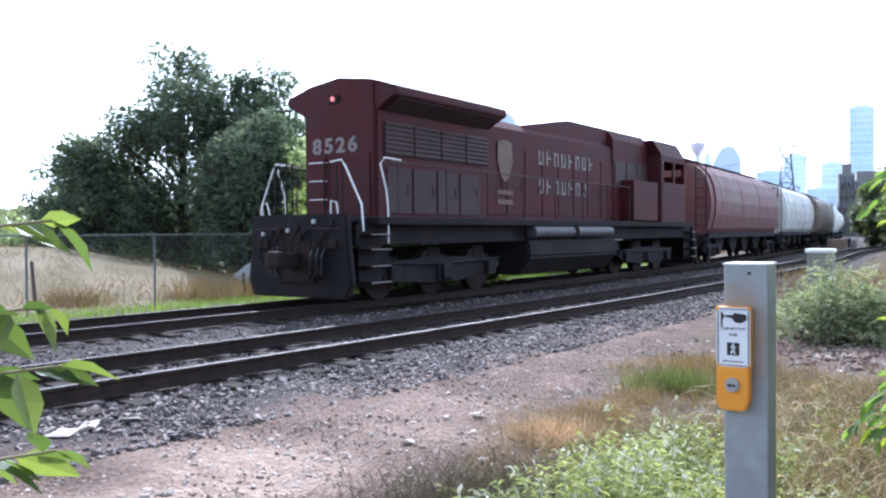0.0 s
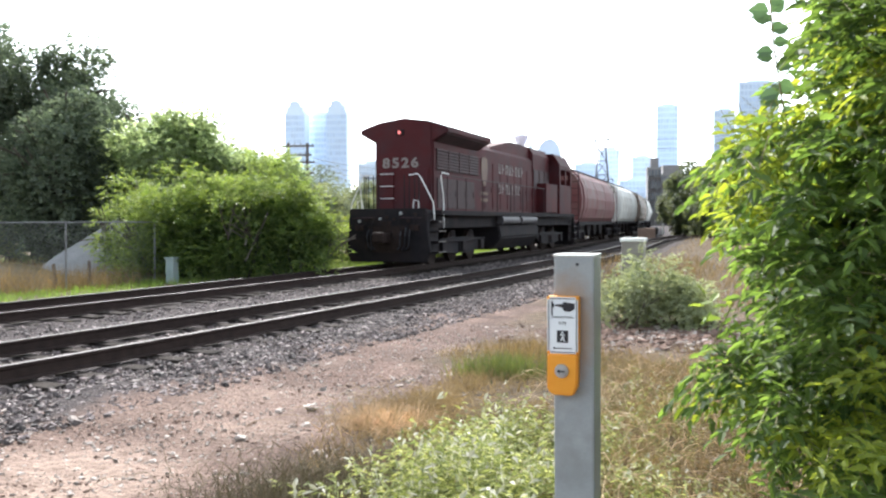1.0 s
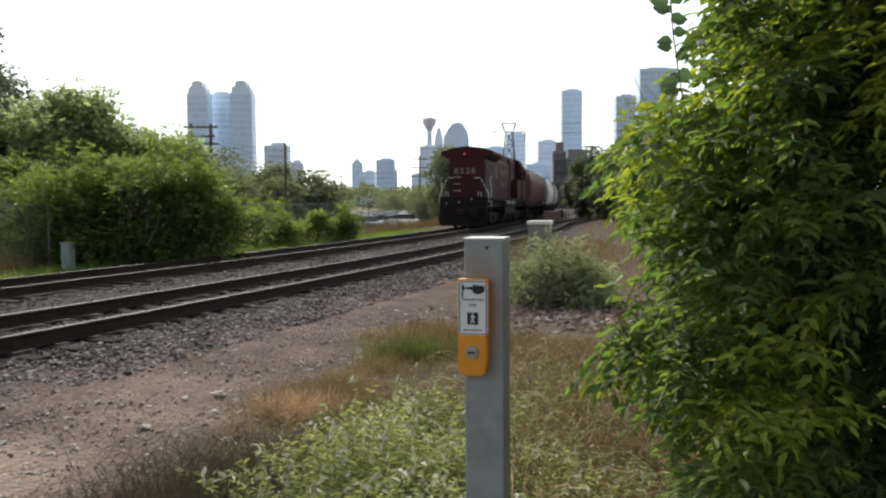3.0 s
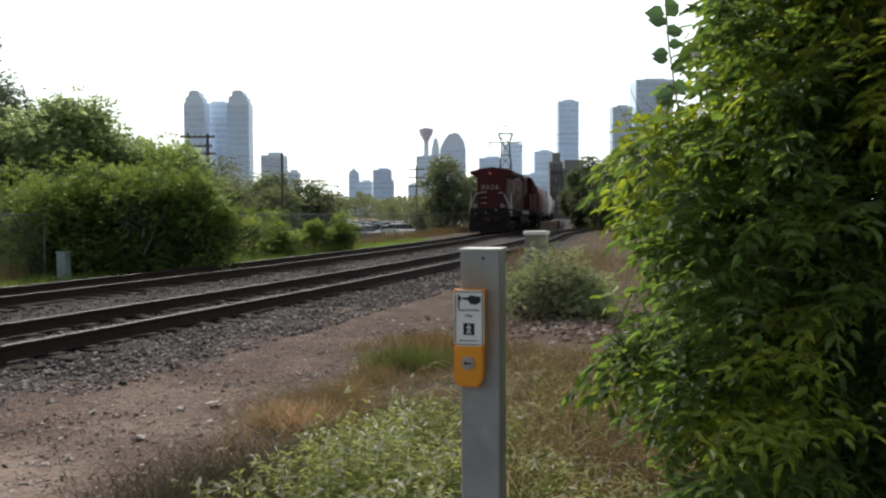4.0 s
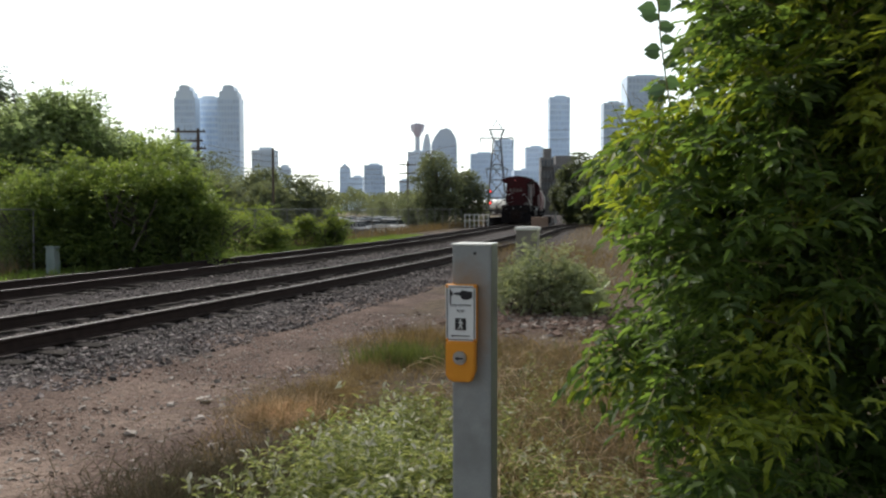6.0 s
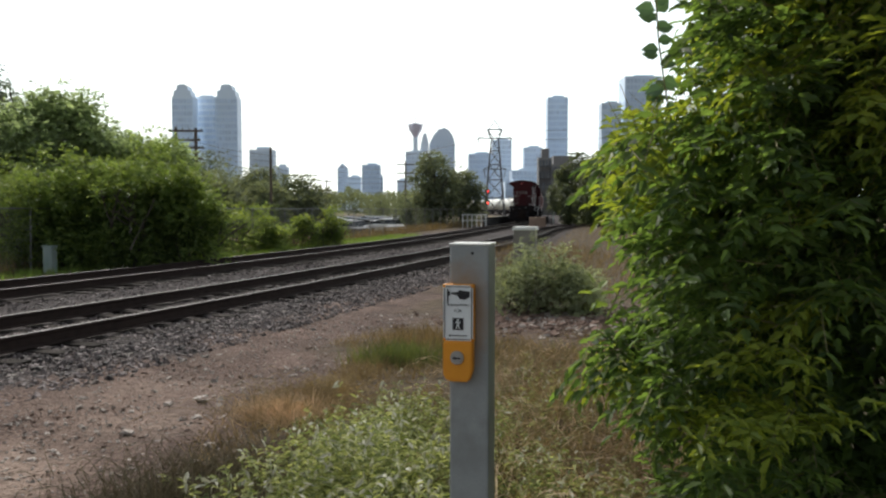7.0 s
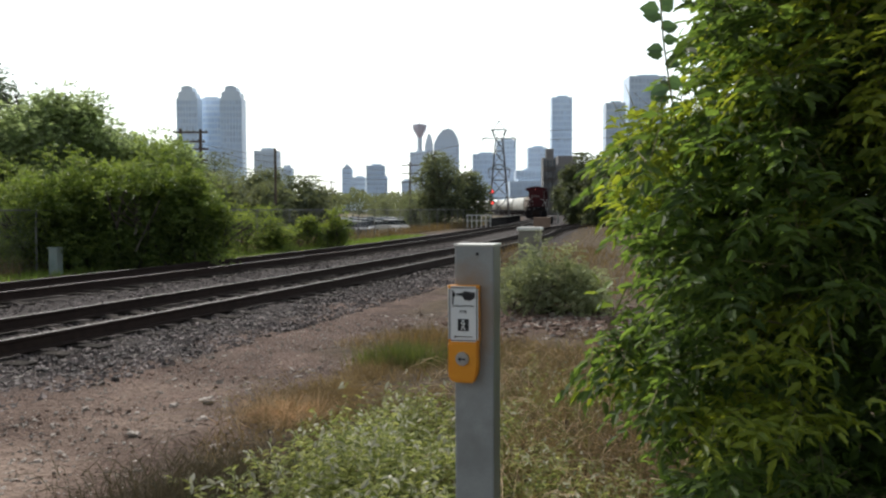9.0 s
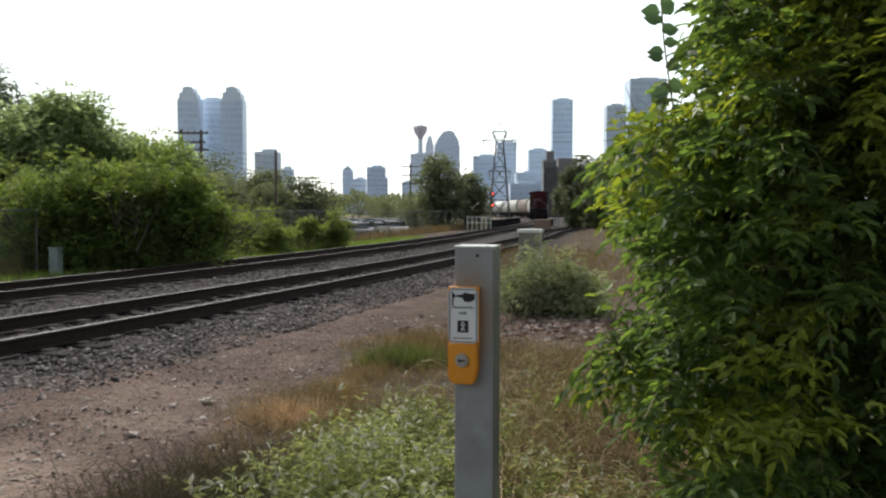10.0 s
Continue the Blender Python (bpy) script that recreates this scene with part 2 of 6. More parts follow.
M["hopper_brown"] = mat("hopper_brown", (0.18, 0.135, 0.105), (0.26, 0.20, 0.15), 0.65, scale=1, fine=15, dirt=(0.14, 0.10, 0.085))
M["tank_white"] = mat("tank_white", (0.62, 0.61, 0.57), (0.74, 0.73, 0.69), 0.5, scale=1, fine=15, dirt=(0.4, 0.37, 0.32), dirt_amount=0.35)
M["glass"] = mat("window_glass", (0.02, 0.025, 0.03), (0.03, 0.035, 0.04), 0.08, spec=0.8)
M["lamp_red"] = glow_mat("signal_red", (1.0, 0.06, 0.05), 3.0)
M["lamp_rear"] = glow_mat("marker_red", (1.0, 0.2, 0.18), 0.35)
M["gravel_pile"] = mat("gravel_pile", (0.20, 0.20, 0.205), (0.27, 0.27, 0.275), 0.95, scale=2, fine=60, bump=0.8)
M["cone"] = mat("cone_orange", (0.8, 0.16, 0.03), (0.85, 0.22, 0.05), 0.6)
M["cabinet"] = mat("cabinet_green", (0.20, 0.27, 0.26), (0.28, 0.34, 0.33), 0.6, dirt=(0.3, 0.3, 0.28))
M["brick"] = mat("brick_wall", (0.20, 0.19, 0.19), (0.27, 0.255, 0.255), 0.9, scale=0.4, fine=6)
M["tan"] = mat("tan_concrete", (0.22, 0.15, 0.115), (0.30, 0.21, 0.16), 0.9, scale=2, fine=30, bump=0.2)
M["girder"] = mat("girder_black", (0.02, 0.02, 0.022), (0.045, 0.042, 0.042), 0.7, scale=2, fine=20)


# ---- mesh helpers ----
def box(bm, c, s, rz=0.0, bevel=0.0, rx=0.0):
    g = bmesh.ops.create_cube(bm, size=1.0)["verts"]
    bmesh.ops.transform(bm, matrix=pose(*c, rx, 0, rz) @ Matrix.Diagonal((*s, 1)), verts=g)
    if bevel:
        e = list({e for v in g for e in v.link_edges})
        bmesh.ops.bevel(bm, geom=e, offset=bevel, segments=2, affect="EDGES", profile=0.6)


def tube(bm, p, q, r0, r1=None, n=8):
    p, q = Vector(p), Vector(q)
    r1 = r0 if r1 is None else r1
    d = q - p
    m = Matrix.Translation((p + q) / 2) @ d.to_track_quat("Z", "Y").to_matrix().to_4x4()
    bmesh.ops.create_cone(bm, cap_ends=True, segments=n, radius1=r0, radius2=r1, depth=d.length, matrix=m)


def pipe(bm, pts, r, n=6):
    """A bent rod in one piece."""
    pts = [Vector(p) for p in pts]
    rings = []
    for i, p in enumerate(pts):
        d = (pts[min(i + 1, len(pts) - 1)] - pts[max(i - 1, 0)]).normalized()
        q = d.to_track_quat("Z", "Y").to_matrix()
        rings.append([bm.verts.new(p + q @ Vector((r * math.cos(6.2832 * k / n), r * math.sin(6.2832 * k / n), 0))) for k in range(n)])
    for a, b in zip(rings, rings[1:]):
        for k in range(n):
            bm.faces.new((a[k], a[(k + 1) % n], b[(k + 1) % n], b[k]))
    bm.faces.new(rings[0][::-1])
    bm.faces.new(rings[-1])


def prism(bm, outline, y0, y1, ax="y"):
    """Extrude an outline of (x, z) points along y; ax 'x' makes them (y, z) along x."""
    put = (lambda u, w, k: (u, k, w)) if ax == "y" else (lambda u, w, k: (k, u, w))
    a = [bm.verts.new(put(u, w, y0)) for u, w in outline]
    b = [bm.verts.new(put(u, w, y1)) for u, w in outline]
    n = len(outline)
    bm.faces.new(a)
    bm.faces.new(b[::-1])
    for i in range(n):
        bm.faces.new((a[i], a[(i + 1) % n], b[(i + 1) % n], b[i]))
    bmesh.ops.recalc_face_normals(bm, faces=bm.faces[:])


def mesh_of(name, bm, material, smooth=False):
    me = bpy.data.meshes.new(name)
    bm.to_mesh(me)
    bm.free()
    me.materials.append(M[material])
    if smooth:
        me.polygons.foreach_set("use_smooth", [True] * len(me.polygons))
    return me


def part(name, bm, material, parent=None, label="", smooth=False):
    ob = new(name, mesh_of(name, bm, material, smooth))
    ob.parent = parent
    return tagged(ob, label)


def thing(name, m, label, category, group="", kind=""):
    e = new(name)
    e.empty_display_size = 0.1
    e.matrix_world = m
    return tagged(e, label, category, group, kind)


def raw(name, verts, faces, material, parent=None, smooth=False):
    me = bpy.data.meshes.new(name)
    me.from_pydata([tuple(v) for v in verts], [], [tuple(f) for f in faces])
    me.materials.append(M[material])
    if smooth:
        me.polygons.foreach_set("use_smooth", [True] * len(me.polygons))
    ob = new(name, me)
    ob.parent = parent
    return ob


LEAF = np.array([(0, 0, 0), (-0.42, 0.28, 0.05), (-0.40, 0.58, 0.03), (0, 1, -0.14), (0.40, 0.58, 0.03), (0.42, 0.28, 0.05), (0, 0.45, -0.04)])
LEAF_F = [(0, 6, 1), (1, 6, 2), (2, 6, 3), (3, 6, 4), (4, 6, 5), (5, 6, 0)]
# a toothed, folded leaflet
TOOTHED = np.array([(0, 0, 0), (-0.24, 0.10, 0.04), (-0.48, 0.36, 0.08), (-0.30, 0.46, 0.05), (-0.36, 0.66, 0.04), (-0.13, 0.78, 0.0), (0, 1, -0.16),
                    (0.13, 0.78, 0.0), (0.36, 0.66, 0.04), (0.30, 0.46, 0.05), (0.48, 0.36, 0.08), (0.24, 0.10, 0.04), (0, 0.45, -0.03)])
TOOTHED_F = [(12, (i + 1) % 12, i) for i in range(12)]
DIAMOND = np.array([(0, 0, 0), (-0.42, 0.45, 0.06), (0, 1, -0.06), (0.42, 0.45, 0.06)])
DIAMOND_F = [(0, 3, 2, 1)]
BLADE = np.array([(-0.5, 0, 0), (0.5, 0, 0), (0.38, 0.5, 0.06), (-0.38, 0.5, 0.06), (0, 1, 0.28)])
BLADE_F = [(0, 1, 2, 3), (3, 2, 4)]


def spread(shape, faces, at, along, up, length, width):
    """Many copies of one small leaf shape: at, along and up are (n, 3) arrays, length and width (n,)."""
    along = along / (np.linalg.norm(along, axis=1)[:, None] + 1e-9)
    side = np.cross(along, up)
    side /= np.linalg.norm(side, axis=1)[:, None] + 1e-9
    nrm = np.cross(side, along)
    v = at[:, None] + shape[None, :, 0, None] * (side * width[:, None])[:, None] + shape[None, :, 1, None] * (along * length[:, None])[:, None] \
        + shape[None, :, 2, None] * (nrm * length[:, None])[:, None]
    k = len(shape)
    f = [tuple(i * k + j for j in q) for i in range(len(at)) for q in faces]
    return v.reshape(-1, 3), f


def rnd_dirs(n, rng, flat=1.0):
    d = rng.normal(size=(n, 3))
    d[:, 2] *= flat
    return d / np.linalg.norm(d, axis=1)[:, None]


# ---- the lie of the land ----
RAIL_Z = 0.22
TURN = [(-70, 22.4), (5, 19.9), (20, 16.7), (35, 14.3), (50, 11.0), (70, 11.4), (95, 9.0), (125, 8.3), (136, 6.6), (172, 6.0), (232, -11.0), (300, -20.0), (420, -26.0)]
S0, DS = -70.0, 0.5


def bearings():
    """The far track's centre line, every half metre: x, y and its bearing from +y."""
    s = np.arange(S0, 420, DS)
    th = np.radians(np.interp(s, [a for a, b in TURN], [b for a, b in TURN]))
    x, y = np.cumsum(np.sin(th)) * DS, np.cumsum(np.cos(th)) * DS
    k = int((5 - S0) / DS)
    return x - x[k] - 10.48, y - y[k] + 8.55, th


LINE = bearings()


def on_track(s, off=0.0):
    """The point s metres along the far track, off metres to its right, and the bearing there."""
    u = (np.asarray(s, float) - S0) / DS
    i = np.arange(len(LINE[0]))
    x, y, th = (np.interp(u, i, a) for a in LINE)
    return x + off * np.cos(th), y - off * np.sin(th), th


def near_off(s):
    return 4.486 + 0.003 * np.maximum(0, np.asarray(s, float) - 55) ** 2


def from_track(x, y):
    """Metres to the right of the far track, and how far along it, for arrays of places."""
    s = np.arange(-60, 410, 1.0)
    tx, ty, th = on_track(s)
    x, y = np.asarray(x, float), np.asarray(y, float)
    d = (x[..., None] - tx) ** 2 + (y[..., None] - ty) ** 2
    k = d.argmin(-1)
    return (x - tx[k]) * np.cos(th[k]) - (y - ty[k]) * np.sin(th[k]), s[k]


def lay(x, y):
    """Height of the ground."""
    d, s = from_track(x, y)
    bed = 0.03
    near = 6.2 + 0.003 * np.maximum(0, s - 55) ** 2
    right = np.clip((near + 1.6 - d) / 1.6, 0, 1)
    left = np.clip((d + 3.2) / 1.3, 0, 1)
    z = bed * np.minimum(right, left) - 0.03
    z = z + 0.03 * np.clip((d - near - 1.6) / 1.5, 0, 1) - 0.05 * np.clip((-3.2 - d) / 2, 0, 1)
    # a dry bank rises beyond the fence
    xx, yy = np.asarray(x, float), np.asarray(y, float)
    u = np.clip((-7 - d) / 9, 0, 1)
    z = z + 1.35 * u * u * (3 - 2 * u) * np.clip((28 - yy) / 5, 0, 1) * np.clip((-13.5 - xx) / 3, 0, 1) * np.clip((xx + 70) / 20, 0, 1) * np.clip((yy + 20) / 10, 0, 1)
    # the car park beyond the fence lies lower than the line
    x, y = np.asarray(x, float), np.asarray(y, float)
    z = z - 0.9 * np.clip((-7 - d) / 6, 0, 1) * np.clip((y - 58) / 16, 0, 1) * np.clip((195 - y) / 20, 0, 1) * np.clip((x + 30) / 4, 0, 1)
    return z


def grass_edge(y):
    return -2.35 + 0.14 * y + 0.25 * np.sin(y * 1.7) + 0.12 * np.sin(y * 4.1 + 1)


def ground():
    def graded(lo, hi, fine0, fine1, step):
        a = list(np.arange(fine0, fine1, step))
        w, p = step, fine0
        while p > lo:
            w *= 1.22
            p -= w
            a.insert(0, p)
        w, p = step, a[-1]
        while p < hi:
            w *= 1.22
            p += w
            a.append(p)
        return np.array(a)
    xs, ys = graded(-4200, 4200, -16, 12, 0.22), graded(-300, 4600, 0, 40, 0.22)
    gx, gy = np.meshgrid(xs, ys)
    fine = (np.abs(gx) < 40) & (gy < 80) & (gy > -20)
    gz = lay(gx.ravel(), gy.ravel()).reshape(gx.shape)
    bumps = np.array([noise.noise((float(a) * 0.9, float(b) * 0.9, 0.0)) * 0.022 + noise.noise((float(a) * 3.1, float(b) * 3.1, 3.0)) * 0.022 if f else 0.0
                      for a, b, f in zip(gx.ravel(), gy.ravel(), fine.ravel())]).reshape(gx.shape)
    gz = gz + bumps
    n, m = gx.shape
    idx = np.arange(n * m).reshape(n, m)
    faces = np.stack([idx[:-1, :-1], idx[:-1, 1:], idx[1:, 1:], idx[1:, :-1]], -1).reshape(-1, 4)
    ob = raw("ground", np.stack([gx, gy, gz], -1).reshape(-1, 3), faces.tolist(), "ballast", smooth=True)
    tagged(ob, "trodden dirt with dry grass beside the railway", "ground", kind="structure")
    # what covers the ground where: 1 bare dirt, 0 grass; and 1 on the ballast bed
    d, s = from_track(gx.ravel(), gy.ravel())
    X, Y = gx.ravel(), gy.ravel()
    wob = np.array([noise.noise((float(a) * 0.8, float(b) * 0.8, 7.0)) if abs(a) < 60 and b < 90 else 0.0 for a, b in zip(X, Y)])
    dirt = np.clip((grass_edge(Y) - X + wob * 0.7) / 0.5 + 0.5, 0, 1)
    rightdirt = np.exp(-((Y - 12.2) / 1.7) ** 2 - ((X - 1.8) / 1.8) ** 2)
    dirt = np.maximum(dirt, np.clip(rightdirt * 1.4, 0, 1))
    dirt[d < -2.9] = 0.0
    near = 6.5 + 0.003 * np.maximum(0, s - 55) ** 2
    bed = np.clip((near + wob * 0.8 - d) / 0.5 + 0.5, 0, 1) * np.clip((d + 3.0 + wob * 0.3) / 0.3, 0, 1)
    field = np.clip((-5.0 - d) / 1.0, 0, 1)
    worn = np.clip((d - near - 0.5 + wob * 0.9) / 0.9, 0, 1) * np.clip((grass_edge(Y) - 0.3 - X + wob * 0.8) / 0.9, 0, 1) * np.clip((9.0 - Y + wob * 2) / 4.0, 0, 1) * 0.85
    for name, val in (("dirt", dirt), ("bed", bed), ("field", field), ("worn", worn)):
        at = ob.data.attributes.new(name, "FLOAT", "POINT")
        at.data.foreach_set("value", val.astype(np.float32))
    m = bpy.data.materials.new("ground_cover")
    m.use_nodes = True
    nn, l = m.node_tree.nodes, m.node_tree.links
    co = nn.new("ShaderNodeTexCoord")

    def noisy(scale, c0, c1, lo=0.35, hi=0.68, detail=8):
        t = nn.new("ShaderNodeTexNoise")
        t.inputs["Scale"].default_value, t.inputs["Detail"].default_value = scale, detail
        l.new(co.outputs["Object"], t.inputs["Vector"])
        r = nn.new("ShaderNodeValToRGB")
        r.color_ramp.elements[0].position, r.color_ramp.elements[1].position = lo, hi
        r.color_ramp.elements[0].color, r.color_ramp.elements[1].color = (*c0, 1), (*c1, 1)
        l.new(t.outputs[0], r.inputs[0])
        return r.outputs[0], t.outputs[0]

    def mixed(f, a, b):
        x = nn.new("ShaderNodeMix")
        x.data_type = "RGBA"
        l.new(f, x.inputs[0])
        l.new(a, x.inputs[6])
        l.new(b, x.inputs[7])
        return x.outputs[2]

    def attr(name):
        a = nn.new("ShaderNodeAttribute")
        a.attribute_name = name
        return a.outputs["Fac"]
    dirt_a, h1 = noisy(2.2, (0.088, 0.052, 0.042), (0.175, 0.111, 0.090))
    dirt_b, h2 = noisy(30, (0.036, 0.022, 0.018), (0.30, 0.215, 0.175), 0.40, 0.64)
    half = nn.new("ShaderNodeValue")
    half.outputs[0].default_value = 0.55
    dirt_c = mixed(half.outputs[0], dirt_a, dirt_b)
    blot, _ = noisy(0.9, (0.55, 0.52, 0.5), (1.12, 1.1, 1.08), 0.38, 0.62)
    blend = nn.new("ShaderNodeMix")
    blend.data_type, blend.blend_type = "RGBA", "MULTIPLY"
    blend.inputs[0].default_value = 0.8
    l.new(dirt_c, blend.inputs[6])
    l.new(blot, blend.inputs[7])
    dirt_c = blend.outputs[2]
    # the worn track of feet is paler and finer than the loose earth beside it
    worn_c, _ = noisy(9, (0.20, 0.140, 0.110), (0.44, 0.330, 0.264), 0.3, 0.7)
    dirt_c = mixed(attr("worn"), dirt_c, worn_c)
    turf, _ = noisy(5, (0.05, 0.037, 0.022), (0.135, 0.095, 0.058))
    field_c, _ = noisy(0.5, (0.15, 0.125, 0.07), (0.28, 0.22, 0.15))
    bed_a, h3 = noisy(42, (0.020, 0.015, 0.015), (0.075, 0.060, 0.058))
    col = mixed(attr("dirt"), turf, dirt_c)
    col = mixed(attr("field"), col, field_c)
    col = mixed(attr("bed"), col, bed_a)
    bsdf = nn["Principled BSDF"]
    l.new(col, bsdf.inputs["Base Color"])
    bsdf.inputs["Roughness"].default_value, bsdf.inputs["Specular IOR Level"].default_value = 0.95, 0.2
    bp = nn.new("ShaderNodeBump")
    bp.inputs["Strength"].default_value, bp.inputs["Distance"].default_value = 1.0, 0.055
    l.new(h2, bp.inputs["Height"])
    l.new(bp.outputs[0], bsdf.inputs["Normal"])
    ob.data.materials[0] = m
    return ob


def rail_mesh(off_fn, side, s0, s1):
    """One rail, swept along the line: foot, web and head, the top of the head worn bright."""
    prof = [(-0.07, 0), (0.07, 0), (0.07, 0.012), (0.012, 0.03), (0.012, 0.12), (0.036, 0.135), (0.036, 0.162), (0.03, 0.17), (-0.03, 0.17), (-0.036, 0.162), (-0.036, 0.135), (-0.012, 0.12), (-0.012, 0.03), (-0.07, 0.012)]
    ss = np.concatenate([np.arange(s0, 60, 1.0), np.arange(60, s1, 2.0)])
    bm = bmesh.new()
    rings = []
    for s in ss:
        x, y, th = on_track(s, float(off_fn(s)) + side)
        rings.append([bm.verts.new((x + u * math.cos(th), y - u * math.sin(th), RAIL_Z - 0.17 + w)) for u, w in prof])
    for a, b in zip(rings, rings[1:]):
        for i in range(len(prof)):
            f = bm.faces.new((a[i], a[(i + 1) % len(prof)], b[(i + 1) % len(prof)], b[i]))
            f.material_index = 1 if i in (7,) else 0
    bmesh.ops.recalc_face_normals(bm, faces=bm.faces[:])
    me = mesh_of("rail", bm, "rail")
    me.materials.append(M["railtop"])
    return me


def tie_mesh():
    bm = bmesh.new()
    box(bm, (0, 0, -0.08), (2.55, 0.22, 0.17), bevel=0.012)
    return mesh_of("tie", bm, "tie")


def railway(name, off_fn, s1, label):
    t = thing(name, Matrix(), label, "railway track", "railway tracks", kind="structure")
    for side in (-0.7535, 0.7535):
        r = new("rail", rail_mesh(off_fn, side, -40, s1))
        r.parent = t
        tagged(r, "rusty steel rail with worn head")
    me = tie_mesh()
    rng = random.Random(5)
    for i in range(230):
        s = -22 + i * 0.55
        if s > s1 - 2:
            break
        x, y, th = on_track(s, float(off_fn(s)))
        o = new("tie", me)
        o.parent = t
        o.matrix_world = pose(x, y, RAIL_Z - 0.192 - rng.random() * 0.02, 0, 0, -math.degrees(th) + rng.uniform(-1, 1))
    return t


def stones(name, n, seed, pick, size, label, category="gravel", material="stone", flat=0.7):
    """Loose angular stones, strewn by pick(rng, n) -> x, y."""
    rng = np.random.default_rng(seed)
    x, y = pick(rng, n)
    z = lay(x, y)
    base = np.array([(-1, -1, -1), (1, -1, -1), (1, 1, -1), (-1, 1, -1), (-.7, -.6, .6), (.6, -.8, .8), (.8, .6, .5), (-.5, .8, .9)]) * 0.5
    fs = [(4, 5, 6, 7), (0, 1, 5, 4), (1, 2, 6, 5), (2, 3, 7, 6), (3, 0, 4, 7)]
    k = len(x)
    sz = rng.uniform(size[0], size[1], k) * rng.choice([0.7, 1.0, 1.0, 1.35], k)
    v = base[None] * (1 + rng.uniform(-0.35, 0.35, (k, 8, 3))) * (sz[:, None] * rng.uniform(0.6, 1.3, (k, 3)) * (1, 1, flat))[:, None]
    a = rng.uniform(0, 6.28, k)
    tl = rng.normal(0, 0.35, k)
    c, s_ = np.cos(a)[:, None], np.sin(a)[:, None]
    vy, vz = v[..., 1] * np.cos(tl)[:, None] - v[..., 2] * np.sin(tl)[:, None], v[..., 1] * np.sin(tl)[:, None] + v[..., 2] * np.cos(tl)[:, None]
    v = np.stack([v[..., 0] * c - vy * s_, v[..., 0] * s_ + vy * c, vz], -1)
    v += np.stack([x, y, z + sz * 0.16], -1)[:, None]
    f = [tuple(i * 8 + j for j in q) for i in range(k) for q in fs]
    ob = raw(name, v.reshape(-1, 3), f, material)
    return tagged(ob, label, category, kind="stuff")


def build_land():
    ground()
    railway("railway_track_near", near_off, 130, "rusty railway track on grey ballast beside the footpath")
    railway("railway_track_far", lambda s: 0.0, 400, "rusty railway track that the train runs on")

    def on_bed(lo, hi, s0, s1, power=1.6):
        def pick(rng, n):
            s = s0 + (s1 - s0) * rng.random(n) ** power
            d = rng.uniform(lo, hi, n)
            x, y, _ = on_track(s, d)
            return x, y
        return pick
    stones("ballast_stones", 29000, 1, on_bed(5.3, 7.1, -16, 34), (0.022, 0.058), "loose grey ballast stones along the track")
    stones("ballast_stones", 9000, 2, on_bed(3.75, 5.1, -16, 30), (0.024, 0.058), "grey ballast stones between the rails")
    stones("ballast_stones", 11000, 3, on_bed(0.95, 3.55, -16, 40), (0.024, 0.058), "grey ballast stones between the two tracks")
    stones("ballast_stones", 5000, 4, on_bed(-2.4, 0.6, -16, 40), (0.03, 0.07), "grey ballast stones under the far track")

    def on_path(rng, n):
        y = 2.5 + 10.5 * rng.random(n) ** 1.3
        x = grass_edge(y) + 0.4 - 7.5 * rng.random(n) ** 1.2
        d, s = from_track(x, y)
        ok = d > 5.6
        return x[ok], y[ok]
    stones("path_stones", 12000, 6, on_path, (0.008, 0.026), "small loose stones on the dirt path", material="pebble", flat=0.4)
    stones("dirt_clods", 5200, 9, on_path, (0.008, 0.026), "crumbled clods of dry brown earth", category="soil", material="clod", flat=0.45)
    stones("path_stones", 420, 8, on_path, (0.025, 0.07), "flat pale stones lying on the dirt path", material="pebble", flat=0.28)

    def by_straw(rng, n):
        return rng.normal(-1.75, 0.28, n), rng.normal(7.0, 0.3, n)
    stones("path_stones", 22, 10, by_straw, (0.03, 0.085), "broken pale slabs lying on the dirt", material="pebble", flat=0.3)

    def by_slab(rng, n):
        return rng.normal(-5.2, 0.25, n), rng.normal(5.7, 0.25, n)
    stones("path_stones", 5, 12, by_slab, (0.14, 0.24), "flat pale slabs at the edge of the ballast", material="pebble", flat=0.14)

    def on_right(rng, n):
        return rng.normal(1.9, 0.9, n), rng.normal(12.0, 0.9, n)
    stones("path_stones", 350, 7, on_right, (0.03, 0.08), "loose pale stones on bare earth", material="pebble", flat=0.4)
    stones("dirt_clods", 1400, 11, on_right, (0.03, 0.09), "broken brown clods on bare earth", category="soil", material="clod", flat=0.4)


build_land()


# ---- push-button post by the path ----
def rect_face(bm, x0, x1, z0, z1, y):
    """A thin plate in the x-z plane, facing -y."""
    box(bm, ((x0 + x1) / 2, y, (z0 + z1) / 2), (x1 - x0, 0.002, z1 - z0))


def text_part(words, size, x, z, y, material, parent, label="", name="lettering", align="CENTER", extrude=0.001, rot=(90, 0, 0), bold=0.0):
    cu = bpy.data.curves.new(name, "FONT")
    cu.body, cu.size, cu.align_x, cu.extrude, cu.offset = words, size, align, extrude, bold
    tmp = bpy.data.objects.new("tmp", cu)
    scene.collection.objects.link(tmp)
    dg = bpy.context.evaluated_depsgraph_get()
    me = bpy.data.meshes.new_from_object(tmp.evaluated_get(dg))
    bpy.data.objects.remove(tmp)
    me.materials.clear()
    me.materials.append(M[material])
    ob = new(name, me)
    ob.parent = parent
    ob.matrix_local = pose(x, y, z, *rot)
    return tagged(ob, label)


